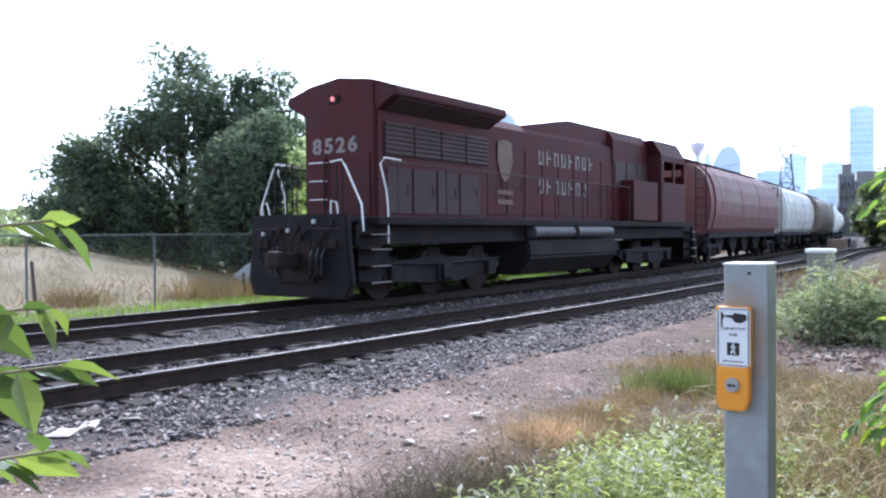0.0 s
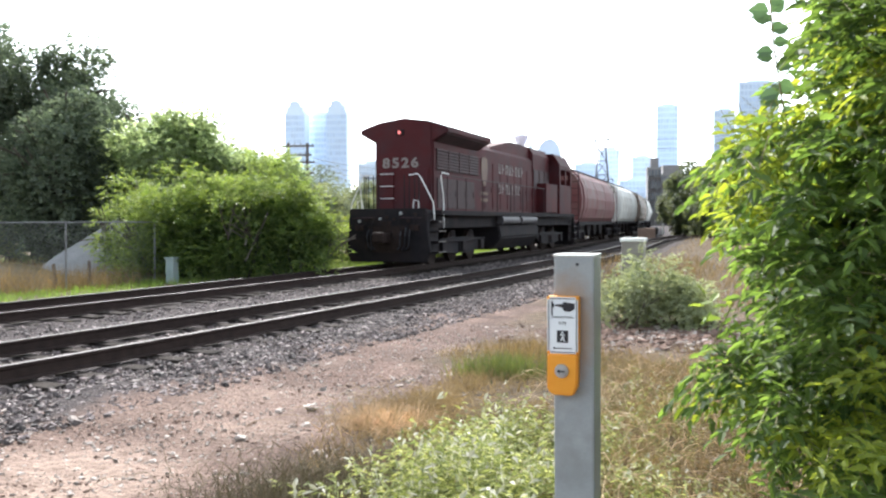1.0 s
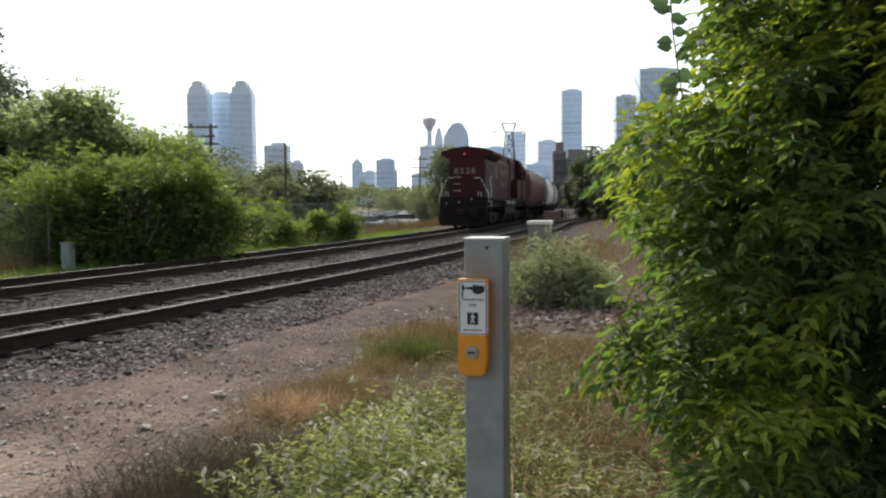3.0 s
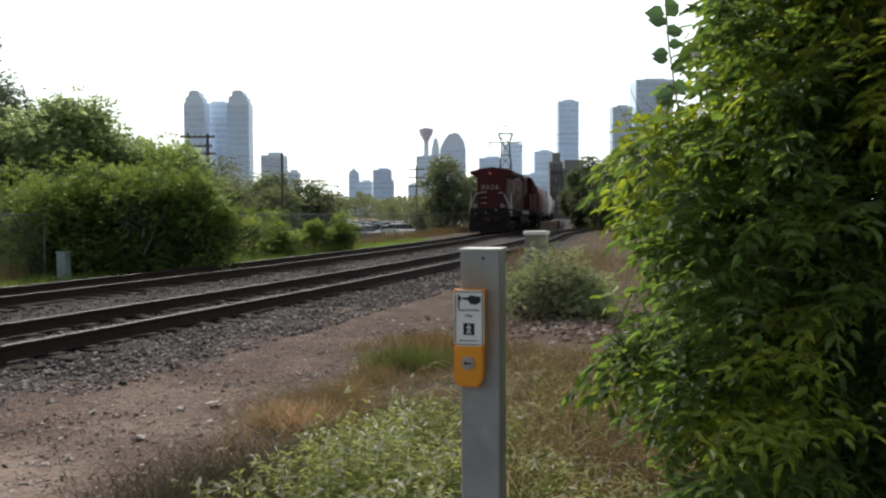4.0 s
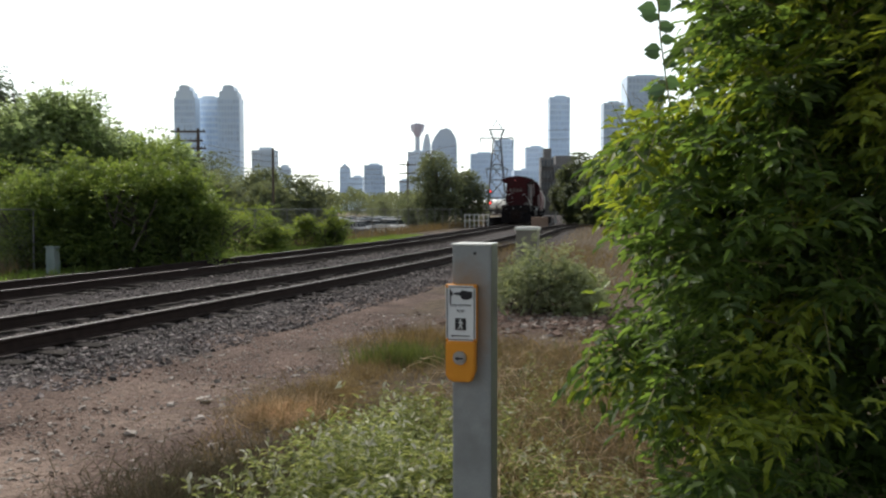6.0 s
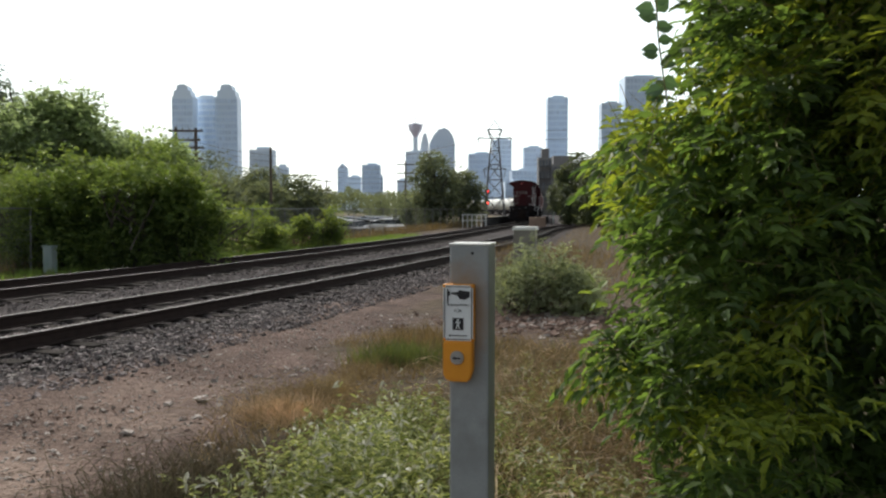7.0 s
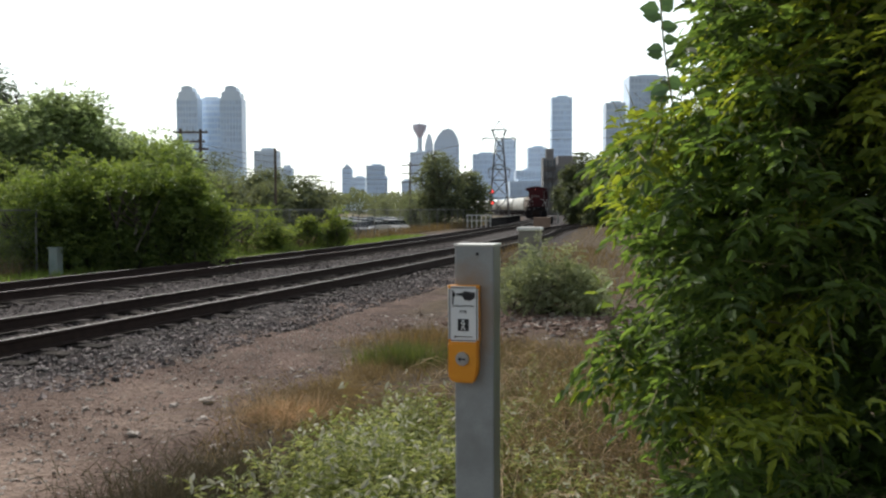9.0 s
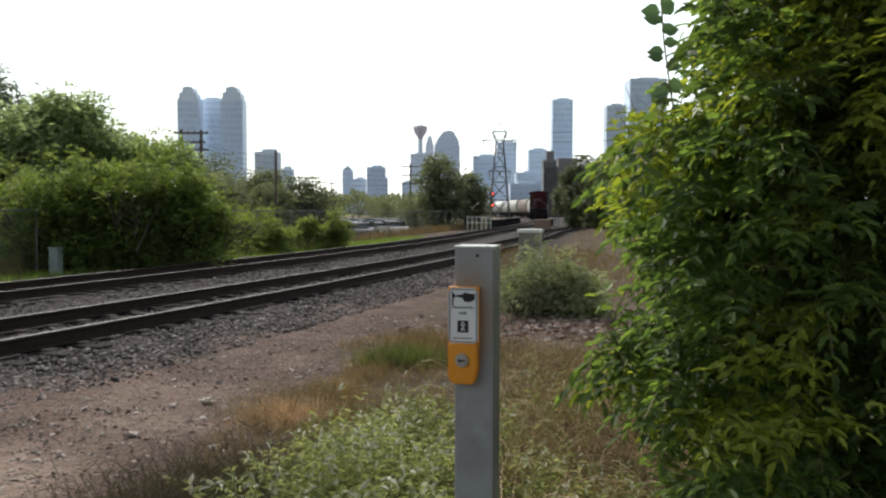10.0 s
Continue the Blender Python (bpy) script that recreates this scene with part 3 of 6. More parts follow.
def push_button_post(x, y, top, turn):
    t = thing("push_button_post", pose(x, y, 0, 0, 0, turn), "grey steel post with an orange pedestrian push button and sign", "crossing post")
    bm = bmesh.new()
    box(bm, (0, 0, top / 2 - 0.06), (0.148, 0.148, top + 0.12), bevel=0.008)
    shaft = part("post", bm, "post", t)
    rusty = M["post"].copy()
    rusty.name = "post_paint_rusty"
    n, l = rusty.node_tree.nodes, rusty.node_tree.links
    co, away, size_, far, grain, fade, mix = (n.new("ShaderNode" + k) for k in ("TexCoord", "VectorMath", "VectorMath", "VectorMath", "TexNoise", "MapRange", "Mix"))
    away.operation, size_.operation, far.operation = "SUBTRACT", "MULTIPLY", "LENGTH"
    away.inputs[1].default_value = (-0.02, -0.074, top - 0.27)
    size_.inputs[1].default_value = (11.0, 11.0, 5.2)
    l.new(co.outputs["Object"], away.inputs[0])
    l.new(away.outputs[0], size_.inputs[0])
    l.new(size_.outputs[0], far.inputs[0])
    grain.inputs["Scale"].default_value = 28
    l.new(co.outputs["Object"], grain.inputs["Vector"])
    add = n.new("ShaderNodeMath")
    add.operation = "MULTIPLY_ADD"
    add.inputs[1].default_value = 0.5
    l.new(grain.outputs[0], add.inputs[0])
    l.new(far.outputs["Value"], add.inputs[2])
    fade.inputs[1].default_value, fade.inputs[2].default_value, fade.inputs[3].default_value, fade.inputs[4].default_value = 0.95, 1.5, 0.6, 0.0
    l.new(add.outputs[0], fade.inputs[0])
    mix.data_type = "RGBA"
    paint = n["Principled BSDF"].inputs["Base Color"]
    l.new(paint.links[0].from_socket, mix.inputs[6])
    mix.inputs[7].default_value = (0.30, 0.17, 0.08, 1)
    l.new(fade.outputs[0], mix.inputs[0])
    l.new(mix.outputs[2], paint)
    shaft.data.materials[0] = rusty
    bm = bmesh.new()
    box(bm, (0, 0, top + 0.002), (0.153, 0.153, 0.007), bevel=0.002)
    part("cap", bm, "capwhite", t, "pale flat post cap")
    bm = bmesh.new()
    tube(bm, (0.012, -0.072, top - 0.03), (0.012, -0.0762, top - 0.03), 0.006, 0.006, 12)
    part("bolt_hole", bm, "black", t)
    # backing of the sign and the button housing, one orange casting
    px, f = -0.036, -0.074
    bm = bmesh.new()
    box(bm, (px + 0.001, f - 0.012, top - 0.250), (0.119, 0.024, 0.213), bevel=0.006)
    h = part("housing", bm, "orange", t, "orange cast housing")
    bm = bmesh.new()
    prism(bm, [(-0.056, 0), (0.056, 0), (0.056, -0.110), (0.040, -0.150), (-0.034, -0.150), (-0.056, -0.132)], f - 0.045, f, "y")
    bmesh.ops.bevel(bm, geom=bm.edges[:], offset=0.006, segments=2, affect="EDGES")
    bmesh.ops.translate(bm, verts=bm.verts[:], vec=(px + 0.002, 0, top - 0.352))
    hb = part("button_box", bm, "orange", t, "orange cast button box")
    bz = top - 0.412
    bm = bmesh.new()
    tube(bm, (px, f - 0.043, bz), (px, f - 0.053, bz), 0.026, 0.024, 28)
    tube(bm, (px, f - 0.050, bz), (px, f - 0.058, bz), 0.018, 0.017, 28)
    b = part("button", bm, "chrome", hb, "round steel button")
    bm = bmesh.new()
    prism(bm, [(-0.015, 0), (-0.004, 0.008), (-0.004, 0.003), (0.014, 0.003), (0.014, -0.003), (-0.004, -0.003), (-0.004, -0.008)], f - 0.060, f - 0.058, "y")
    bmesh.ops.translate(bm, verts=bm.verts[:], vec=(px, 0, bz))
    part("button_arrow", bm, "black", hb)
    # sign
    sx, sz, sy = px, top - 0.250, f - 0.0265
    w, hh = 0.112, 0.205
    bm = bmesh.new()
    box(bm, (sx, sy, sz), (w, 0.004, hh))
    bmesh.ops.bevel(bm, geom=[e for e in bm.edges if abs((e.verts[0].co - e.verts[1].co).y) > 0.003], offset=0.009, segments=4, affect="EDGES")
    s = part("sign", bm, "white", t, "white sign with black pictograms and border")
    y1 = sy - 0.0028
    bm = bmesh.new()
    bw = 0.0028
    for a, c in (((sx - w / 2 + 0.004), 0), ((sx + w / 2 - 0.004 - bw), 0)):
        rect_face(bm, a, a + bw, sz - hh / 2 + 0.010, sz + hh / 2 - 0.010, y1)
    for c in (sz - hh / 2 + 0.004, sz + hh / 2 - 0.004 - bw):
        rect_face(bm, sx - w / 2 + 0.010, sx + w / 2 - 0.010, c, c + bw, y1)
    part("border", bm, "black", s)
    bm = bmesh.new()  # pointing mark: cuff, fist and finger
    rect_face(bm, sx - 0.041, sx - 0.036, sz + 0.036, sz + 0.088, y1)
    rect_face(bm, sx - 0.041, sx - 0.030, sz + 0.064, sz + 0.080, y1)
    prism(bm, [(-0.026, 0.076), (0.0, 0.078), (0.004, 0.086), (0.018, 0.083), (0.044, 0.080), (0.044, 0.060), (0.026, 0.050), (0.006, 0.052), (-0.003, 0.066), (-0.026, 0.070)], y1 - 0.001, y1 + 0.001, "y")
    for v in bm.verts[-20:]:
        v.co.x += sx
        v.co.z += sz
    part("pointer", bm, "black", s, "black pointing pictogram")
    text_part("PUSH BUTTON", 0.0115, sx, sz + 0.026, y1, "black", s)
    text_part("FOR", 0.015, sx, sz + 0.004, y1, "black", s)
    bm = bmesh.new()
    rect_face(bm, sx - 0.0205, sx + 0.0205, sz - 0.062, sz - 0.018, y1)
    pic = part("pictogram", bm, "black", s, "black square with white walking figure sign")
    bm = bmesh.new()
    tube(bm, (0, -0.001, 0.0155), (0, 0.001, 0.0155), 0.0036, 0.0036, 10)
    for a, c, d, e in ((-0.003, 0.010, 0.003, -0.003), (-0.008, 0.004, -0.003, 0.010), (0.008, 0.003, 0.003, 0.010), (-0.001, -0.003, -0.007, -0.017), (0.001, -0.003, 0.007, -0.017)):
        pipe(bm, [(a, 0, c), (d, 0, e)], 0.0024, 6)
    bmesh.ops.translate(bm, verts=bm.verts[:], vec=(sx, y1 - 0.002, sz - 0.040))
    part("figure", bm, "white", pic)
    bm = bmesh.new()
    prism(bm, [(-0.036, 0), (-0.028, 0.005), (-0.028, 0.0015), (0.034, 0.0015), (0.034, -0.0015), (-0.028, -0.0015), (-0.028, -0.005)], y1 - 0.001, y1 + 0.001, "y")
    bmesh.ops.translate(bm, verts=bm.verts[:], vec=(sx, 0, sz - 0.083))
    part("arrow", bm, "black", s)


push_button_post(0.134, 3.13, 1.485, -13)


def marker_post(x, y, h):
    t = thing("concrete_marker", pose(x, y, 0, 0, 0, -14), "squat grey concrete marker post with pale cap", "bollard")
    bm = bmesh.new()
    box(bm, (0, 0, h / 2 - 0.1), (0.36, 0.34, h + 0.1), bevel=0.015)
    part("shaft", bm, "concrete", t)
    bm = bmesh.new()
    box(bm, (0, 0, h - 0.03), (0.40, 0.38, 0.06), bevel=0.012)
    part("cap", bm, "capwhite", t)


marker_post(1.50, 14.2, 1.32)


# ---- plants ----
def plant_mesh(name, material, parent, at, along, size, rng, shape="leaf", ratio=0.5):
    n = len(at)
    up = np.tile((0, 0, 1.0), (n, 1)) + rng.normal(0, 0.5, (n, 3))
    ln = size * rng.uniform(0.65, 1.3, n)
    sh, fs = {"leaf": (LEAF, LEAF_F), "toothed": (TOOTHED, TOOTHED_F), "diamond": (DIAMOND, DIAMOND_F), "blade": (BLADE, BLADE_F)}[shape]
    v, f = spread(sh, fs, at, along, up, ln, ln * ratio)
    return raw(name, v, f, material, parent)


def limb(bm, p, d, length, r, rng, depth, tips):
    """A branching limb; its ends are gathered in tips."""
    p, d = Vector(p), Vector(d).normalized()
    steps = 3
    for i in range(steps):
        q = p + d * (length / steps)
        tube(bm, p, q, r * (1 - 0.25 * i / steps), r * (1 - 0.25 * (i + 1) / steps), 6 if r > 0.02 else 4)
        p = q
        d = (d + Vector(rng.normal(0, 0.12, 3))).normalized()
        tips.append(tuple(p))
    if depth:
        for _ in range(3):
            e = (d + Vector(rng.normal(0, 0.55, 3)) + Vector((0, 0, 0.1))).normalized()
            limb(bm, p, e, length * rng.uniform(0.55, 0.8), r * 0.6, rng, depth - 1, tips)


def boughs(tip, way, rng, sprays, reach_, leaf, pairs=3, droop=0.25, fan=0.7):
    """Leafy boughs that end at tip and point along way: sprays of paired leaflets. Gives the leaves' places, ways and bough numbers, and the twigs' ends."""
    n = len(tip)
    who = np.repeat(np.arange(n), sprays)
    m = len(who)
    side = np.cross(way, (0, 0, 1.0))
    side /= np.linalg.norm(side, axis=1)[:, None] + 1e-9
    up = np.cross(side, way)
    back = rng.random(m) ** 1.2
    a = rng.uniform(-1.3, 1.3, m)
    out = way[who] * rng.uniform(0.5, 1.0, m)[:, None] + side[who] * (np.sin(a) * fan)[:, None] + up[who] * (np.cos(a) * 0.35 * rng.choice([-0.7, 1.0], m))[:, None] + rng.normal(0, 0.16, (m, 3))
    out /= np.linalg.norm(out, axis=1)[:, None]
    root = tip[who] - way[who] * (back * reach_)[:, None] + rng.normal(0, 0.02, (m, 3))
    s2 = np.cross(out, (0, 0, 1.0))
    s2 /= np.linalg.norm(s2, axis=1)[:, None] + 1e-9
    A, D, W = [], [], []
    ln = leaf * (pairs + 0.6)
    for k in range(pairs):
        for sg in (-1, 1):
            u = (k + 0.5) / pairs
            A.append(root + out * (ln * 0.85 * u) + np.array((0, 0, -droop * ln * u * u)))
            D.append(out * 0.65 + s2 * sg * 0.85 + np.array((0, 0, -droop)) + rng.normal(0, 0.16, (m, 3)))
            W.append(who)
    A.append(root + out * ln * 0.9 + np.array((0, 0, -droop * ln)))
    D.append(out + np.array((0, 0, -droop * 1.3)) + rng.normal(0, 0.15, (m, 3)))
    W.append(who)
    return np.concatenate(A), np.concatenate(D), np.concatenate(W), root, out, ln


def tree(name, x, y, h, spread_r, label, material="leaf_tree_hazed", leaves=5000, size=0.2, seed=0, base=0.2, clumps=40, group="", category="tree", squash=1.0, trunk_r=None):
    rng = np.random.default_rng(seed)
    z0 = float(lay(np.array([x]), np.array([y]))[0])
    t = thing(name, pose(x, y, z0), label, category, group)
    bm = bmesh.new()
    tips = []
    r = trunk_r or h * 0.018
    tube(bm, (0, 0, -0.15), (0, 0, h * 0.45), r, r * 0.7, 8)
    for i in range(7):
        a = rng.uniform(0, 6.28)
        k = rng.uniform(0.2, 0.45)
        limb(bm, (0, 0, h * k), (math.cos(a) * 0.8, math.sin(a) * 0.8, 0.9), h * 0.24, r * 0.45, rng, 1, tips)
    limb(bm, (0, 0, h * 0.45), (0, 0, 1), h * 0.3, r * 0.6, rng, 1, tips)
    part("trunk", bm, "bark", t)
    # crown: many clumps of leaves in an uneven egg
    cen = []
    while len(cen) < clumps:
        u = rng.uniform(-1, 1, 3)
        if np.linalg.norm(u) < 1:
            zz = (u[2] + 1) / 2
            wid = spread_r * (0.55 + 0.9 * zz - 0.95 * zz ** 2.2) * 1.1
            cen.append((u[0] * wid, u[1] * wid * squash, h * (base + (1 - base) * zz) - 0.2))
    cen = np.array(cen)
    shoots = max(6, leaves // (clumps * 5))
    way = rnd_dirs(clumps * shoots, rng, 0.8)
    rad = np.repeat(rng.uniform(0.5, 1.15, clumps), shoots) * spread_r * 0.34
    tip = np.repeat(cen, shoots, 0) + way * (rad * rng.uniform(0.75, 1.1, len(rad)))[:, None]
    A, D, _, _, _, _ = boughs(tip, way * 0.8 + (0, 0, 0.25), rng, 1, size * 0.5, size * 0.8, pairs=2, droop=0.35)
    A[:, 2] = np.clip(A[:, 2], 0.05, h)
    plant_mesh("crown", material, t, A, D, size, rng, "diamond", 0.75)
    k = leaves // 6
    who = rng.integers(0, clumps, k)
    inner = cen[who] + rnd_dirs(k, rng, 0.8) * (spread_r * 0.22 * rng.random(k) ** 0.5)[:, None]
    inner[:, 2] = np.clip(inner[:, 2], 0.05, h)
    plant_mesh("inner_crown", material, t, inner, rnd_dirs(k, rng), size * 1.5, rng, "diamond", 0.8)
    return t


def shrub(name, x, y, w, dep, h, label, material, leaves, size, seed, clumps=60, category="shrub", base=0.0, shape="diamond", extra=None, ratio=0.6):
    """A broad shrub: stems from the ground and clumps of leaves under a lumpy top."""
    rng = np.random.default_rng(seed)
    z0 = float(lay(np.array([x]), np.array([y]))[0])
    t = thing(name, pose(x, y, z0), label, category)
    bm = bmesh.new()
    tips = []
    for i in range(14):
        a = rng.uniform(0, 6.28)
        px, py = rng.uniform(-0.35, 0.35) * w, rng.uniform(-0.35, 0.35) * dep
        limb(bm, (px, py, -0.05), (math.cos(a) * 0.5, math.sin(a) * 0.5, 1.0), h * 0.35, 0.012 * max(1, h), rng, 1, tips)
    tagged(part("stem", bm, "bark", t), kind="stuff")
    u = rng.uniform(-1, 1, (clumps, 2))
    top = h * (1 - 0.8 * (u[:, 0] ** 2 * 0.6 + u[:, 1] ** 2 * 0.4) ** 1.0) * rng.uniform(0.62, 1.08, clumps)
    cen = np.stack([u[:, 0] * w / 2 * 0.85, u[:, 1] * dep / 2 * 0.85, base + (top * 0.82 - base) * rng.random(clumps) ** 0.7], 1)
    shoots = max(5, leaves // (clumps * 7))
    way = rnd_dirs(clumps * shoots, rng, 0.8) + (0, 0, 0.55)
    way /= np.linalg.norm(way, axis=1)[:, None]
    rad = np.repeat(rng.uniform(0.6, 1.2, clumps), shoots) * h * 0.19
    tip = np.repeat(cen, shoots, 0) + way * (rad * rng.uniform(0.7, 1.15, len(rad)))[:, None]
    at, along, bough, _, _, _ = boughs(tip, way, rng, 1, size, size * 0.75, pairs=3, droop=0.3)
    at[:, 2] = np.abs(at[:, 2]) + 0.02
    plant_mesh("foliage", material, t, at, along, size, rng, shape, ratio)
    k = leaves // 9
    who = rng.integers(0, clumps, k)
    inner = cen[who] * (0.9, 0.9, 0.92) + rnd_dirs(k, rng, 0.8) * (h * 0.12 * rng.random(k) ** 0.5)[:, None]
    inner[:, 2] = np.abs(inner[:, 2]) + 0.02
    plant_mesh("inner_foliage", material, t, inner, rnd_dirs(k, rng), size * 1.6, rng, "diamond", 0.8)
    # lighter leaves on the upper tips only: a sunlit top put into colour
    if extra:
        m2, share = extra
        high = np.nonzero(tip[:, 2] > h * 0.45)[0]
        pick = rng.choice(high, max(4, int(len(tip) * share)))
        A, D, _, _, _, _ = boughs(tip[pick] + (0, 0, h * 0.03), way[pick], rng, 1, size, size * 0.75, pairs=3, droop=0.3)
        plant_mesh("young_foliage", m2, t, A, D, size, rng, shape, ratio)
    return t


def near_bush():
    """The leafy box-elder beside the path: stems, twigs with drooping compound leaves."""
    rng = np.random.default_rng(21)
    t = thing("leafy_bush", pose(0, 0, 0), "dense green leafy bush with drooping compound leaves", "bush")
    bm = bmesh.new()
    tips = []
    for i in range(16):
        px, py = rng.uniform(1.75, 2.6), rng.uniform(3.2, 4.6)
        limb(bm, (px, py, -0.05), (rng.normal(-0.1, 0.25), rng.normal(-0.1, 0.25), 1.0), 1.0, 0.016, rng, 1, tips)
    tagged(part("stem", bm, "bark", t), kind="stuff")
    # the face towards the path: its bearing x / y by height, and the boughs that end on it
    hgt = np.array([0.0, 0.58, 0.75, 0.85, 0.97, 1.07, 1.155, 1.28, 1.42, 1.56, 1.70, 1.85, 1.97, 2.07, 2.20, 2.38, 3.0])
    side_x = np.array([0.22, 0.21, 0.205, 0.19, 0.165, 0.12, 0.13, 0.195, 0.19, 0.172, 0.15, 0.160, 0.198, 0.240, 0.250, 0.268, 0.33])
    n = 980
    z = rng.uniform(0.05, 2.80, n)
    y = 2.5 + 1.6 * rng.random(n) ** 1.1
    lump = np.array([noise.noise((float(a) * 1.5, float(b) * 1.7, 4.0)) for a, b in zip(y, z)])
    edge = np.interp(1.62 + (z - 1.62) * 3.0 / y, hgt, side_x)
    x = (edge + 0.055) * np.maximum(y, 2.6) + np.maximum(0, lump) * 0.35 + 1.35 * rng.random(n) ** 1.1
    hollow = ((x / y > 0.42 + 0.2 * lump) & (z < 1.30 + 0.4 * lump) | (x / y > 0.49) & (z < 1.75)) & (rng.random(n) < 0.93)
    tip = np.stack([x, y, z], 1)[~hollow]
    n = len(tip)
    way = np.stack([-0.8 * np.ones(n), -0.6 * np.ones(n), np.zeros(n)], 1) + rng.normal(0, 0.45, (n, 3)) * (1, 1, 0.6)
    way /= np.linalg.norm(way, axis=1)[:, None]
    A, D, W, root, out, ln = boughs(tip, way, rng, 9, 0.30, 0.052, pairs=3, droop=0.32)
    # boughs painted as sunlit by leaf colour, more of them towards the top
    lime = np.array([noise.noise((float(a) * 2.1, float(b) * 2.1, float(c) * 4.0)) for a, b, c in tip]) > 0.30 - 0.26 * np.clip(tip[:, 2] - 1.5, 0, 1)
    Y = lime[W]
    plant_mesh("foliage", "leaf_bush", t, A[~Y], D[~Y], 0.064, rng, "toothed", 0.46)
    plant_mesh("young_foliage", "leaf_sunlit", t, A[Y], D[Y], 0.060, rng, "toothed", 0.44)
    q = spread(np.array([(-0.5, 0, 0), (0.5, 0, 0), (0.3, 1, 0), (-0.3, 1, 0)]), [(0, 1, 2, 3)], root, out, np.tile((0, 0, 1.0), (len(root), 1)), np.full(len(root), ln), np.full(len(root), 0.004))
    tagged(raw("leaf_stalk", q[0], q[1], "twig", t), kind="stuff")
    bm = bmesh.new()
    for p, w in zip(tip[::3], way[::3]):
        tube(bm, p - w * 0.32, p, 0.004, 0.002, 4)
    tagged(part("twig", bm, "twig", t), kind="stuff")
    # long lit shoots that reach out over the hollow; yellower leaves carry the light
    far_tip = np.array([(0.78 + 0.06 * k, 2.44 + 0.01 * (k % 3), 0.955 + 0.008 * k + 0.012 * (k % 2)) for k in range(9)])[::2]
    far_way = np.tile((0.75, -0.6, 0.12), (5, 1)) + rng.normal(0, 0.2, (5, 3))
    far_way /= np.linalg.norm(far_way, axis=1)[:, None]
    A2, D2, _, _, _, _ = boughs(far_tip, far_way, rng, 2, 0.08, 0.035, pairs=2, droop=0.3)
    tagged(plant_mesh("lit_shoot", "leaf_sunlit", t, A2, D2, 0.052, rng, "toothed", 0.42), kind="stuff")
    # the dense dark heart of the bush
    m = 34000
    hz = rng.uniform(0, 2.7, m)
    hy = rng.uniform(3.3, 4.7, m)
    hx = (np.interp(1.62 + (hz - 1.62) * 3.0 / hy, hgt, side_x) + 0.11) * hy + 0.1 + 1.9 * rng.random(m) ** 1.6
    plant_mesh("inner_foliage", "leaf_bush", t, np.stack([hx, hy, hz], 1), rnd_dirs(m, rng), 0.085, rng, "diamond", 0.7)
    # a broad-leaved bright shoot at the bush's edge, sunlit by its leaf colour
    sp = np.array((0.06, 0, 0)) + np.array([(0.545, 3.2, 1.33), (0.575, 3.2, 1.31), (0.60, 3.22, 1.34), (0.565, 3.18, 1.27), (0.62, 3.2, 1.29), (0.64, 3.22, 1.33), (0.60, 3.2, 1.25), (0.53, 3.2, 1.29)])
    plant_mesh("bright_shoot", "leaf_left", t, sp, np.tile((-0.5, -0.2, 0.1), (8, 1)) + rng.normal(0, 0.5, (8, 3)), 0.07, rng, "toothed", 0.8)
    M["leaf_sprig"] = leaf_mat("leaf_sprig", (0.075, 0.125, 0.075), (0.13, 0.19, 0.115), 0.3, 0.5, (1.7, 2.0, 1.1))
    # one sprig stands out against the sky
    bm = bmesh.new()
    pipe(bm, [(0.88, 3.0, 1.78), (0.81, 2.95, 2.0), (0.765, 2.9, 2.2), (0.745, 2.88, 2.38)], 0.003, 5)
    part("sprig", bm, "twig", t)
    P = np.array([(0.80, 2.95, 1.99), (0.79, 2.94, 2.05), (0.77, 2.92, 2.13), (0.765, 2.91, 2.18), (0.75, 2.9, 2.25), (0.745, 2.89, 2.31), (0.74, 2.88, 2.36), (0.83, 2.97, 1.9), (0.76, 2.91, 2.28)])
    P = P + (0.0, 0, 0.02)
    P = np.concatenate([P, P + (0.004, 0, -0.03)])
    Dv = np.array([(-1, -.2, -.1), (.9, -.1, -.3), (-1, .1, .2), (.8, -.2, .1), (-.9, -.2, .3), (.9, 0, .2), (-.2, 0, 1), (-.9, 0, -.4), (.6, -.3, .6)], float)
    Dv = np.concatenate([Dv, -Dv * (1, 1, -0.6)])
    for a, d in zip(P, Dv):
        sz = np.array([rng.uniform(0.05, 0.07)])
        v, f = spread(LEAF, LEAF_F, a[None], d[None] * (1, 0.4, 1), np.array([(0.1, -1.0, 0.35)]) + rng.normal(0, 0.25, (1, 3)), sz, sz * 0.95)
        raw("sprig_leaf", v, f, "leaf_sprig", t)


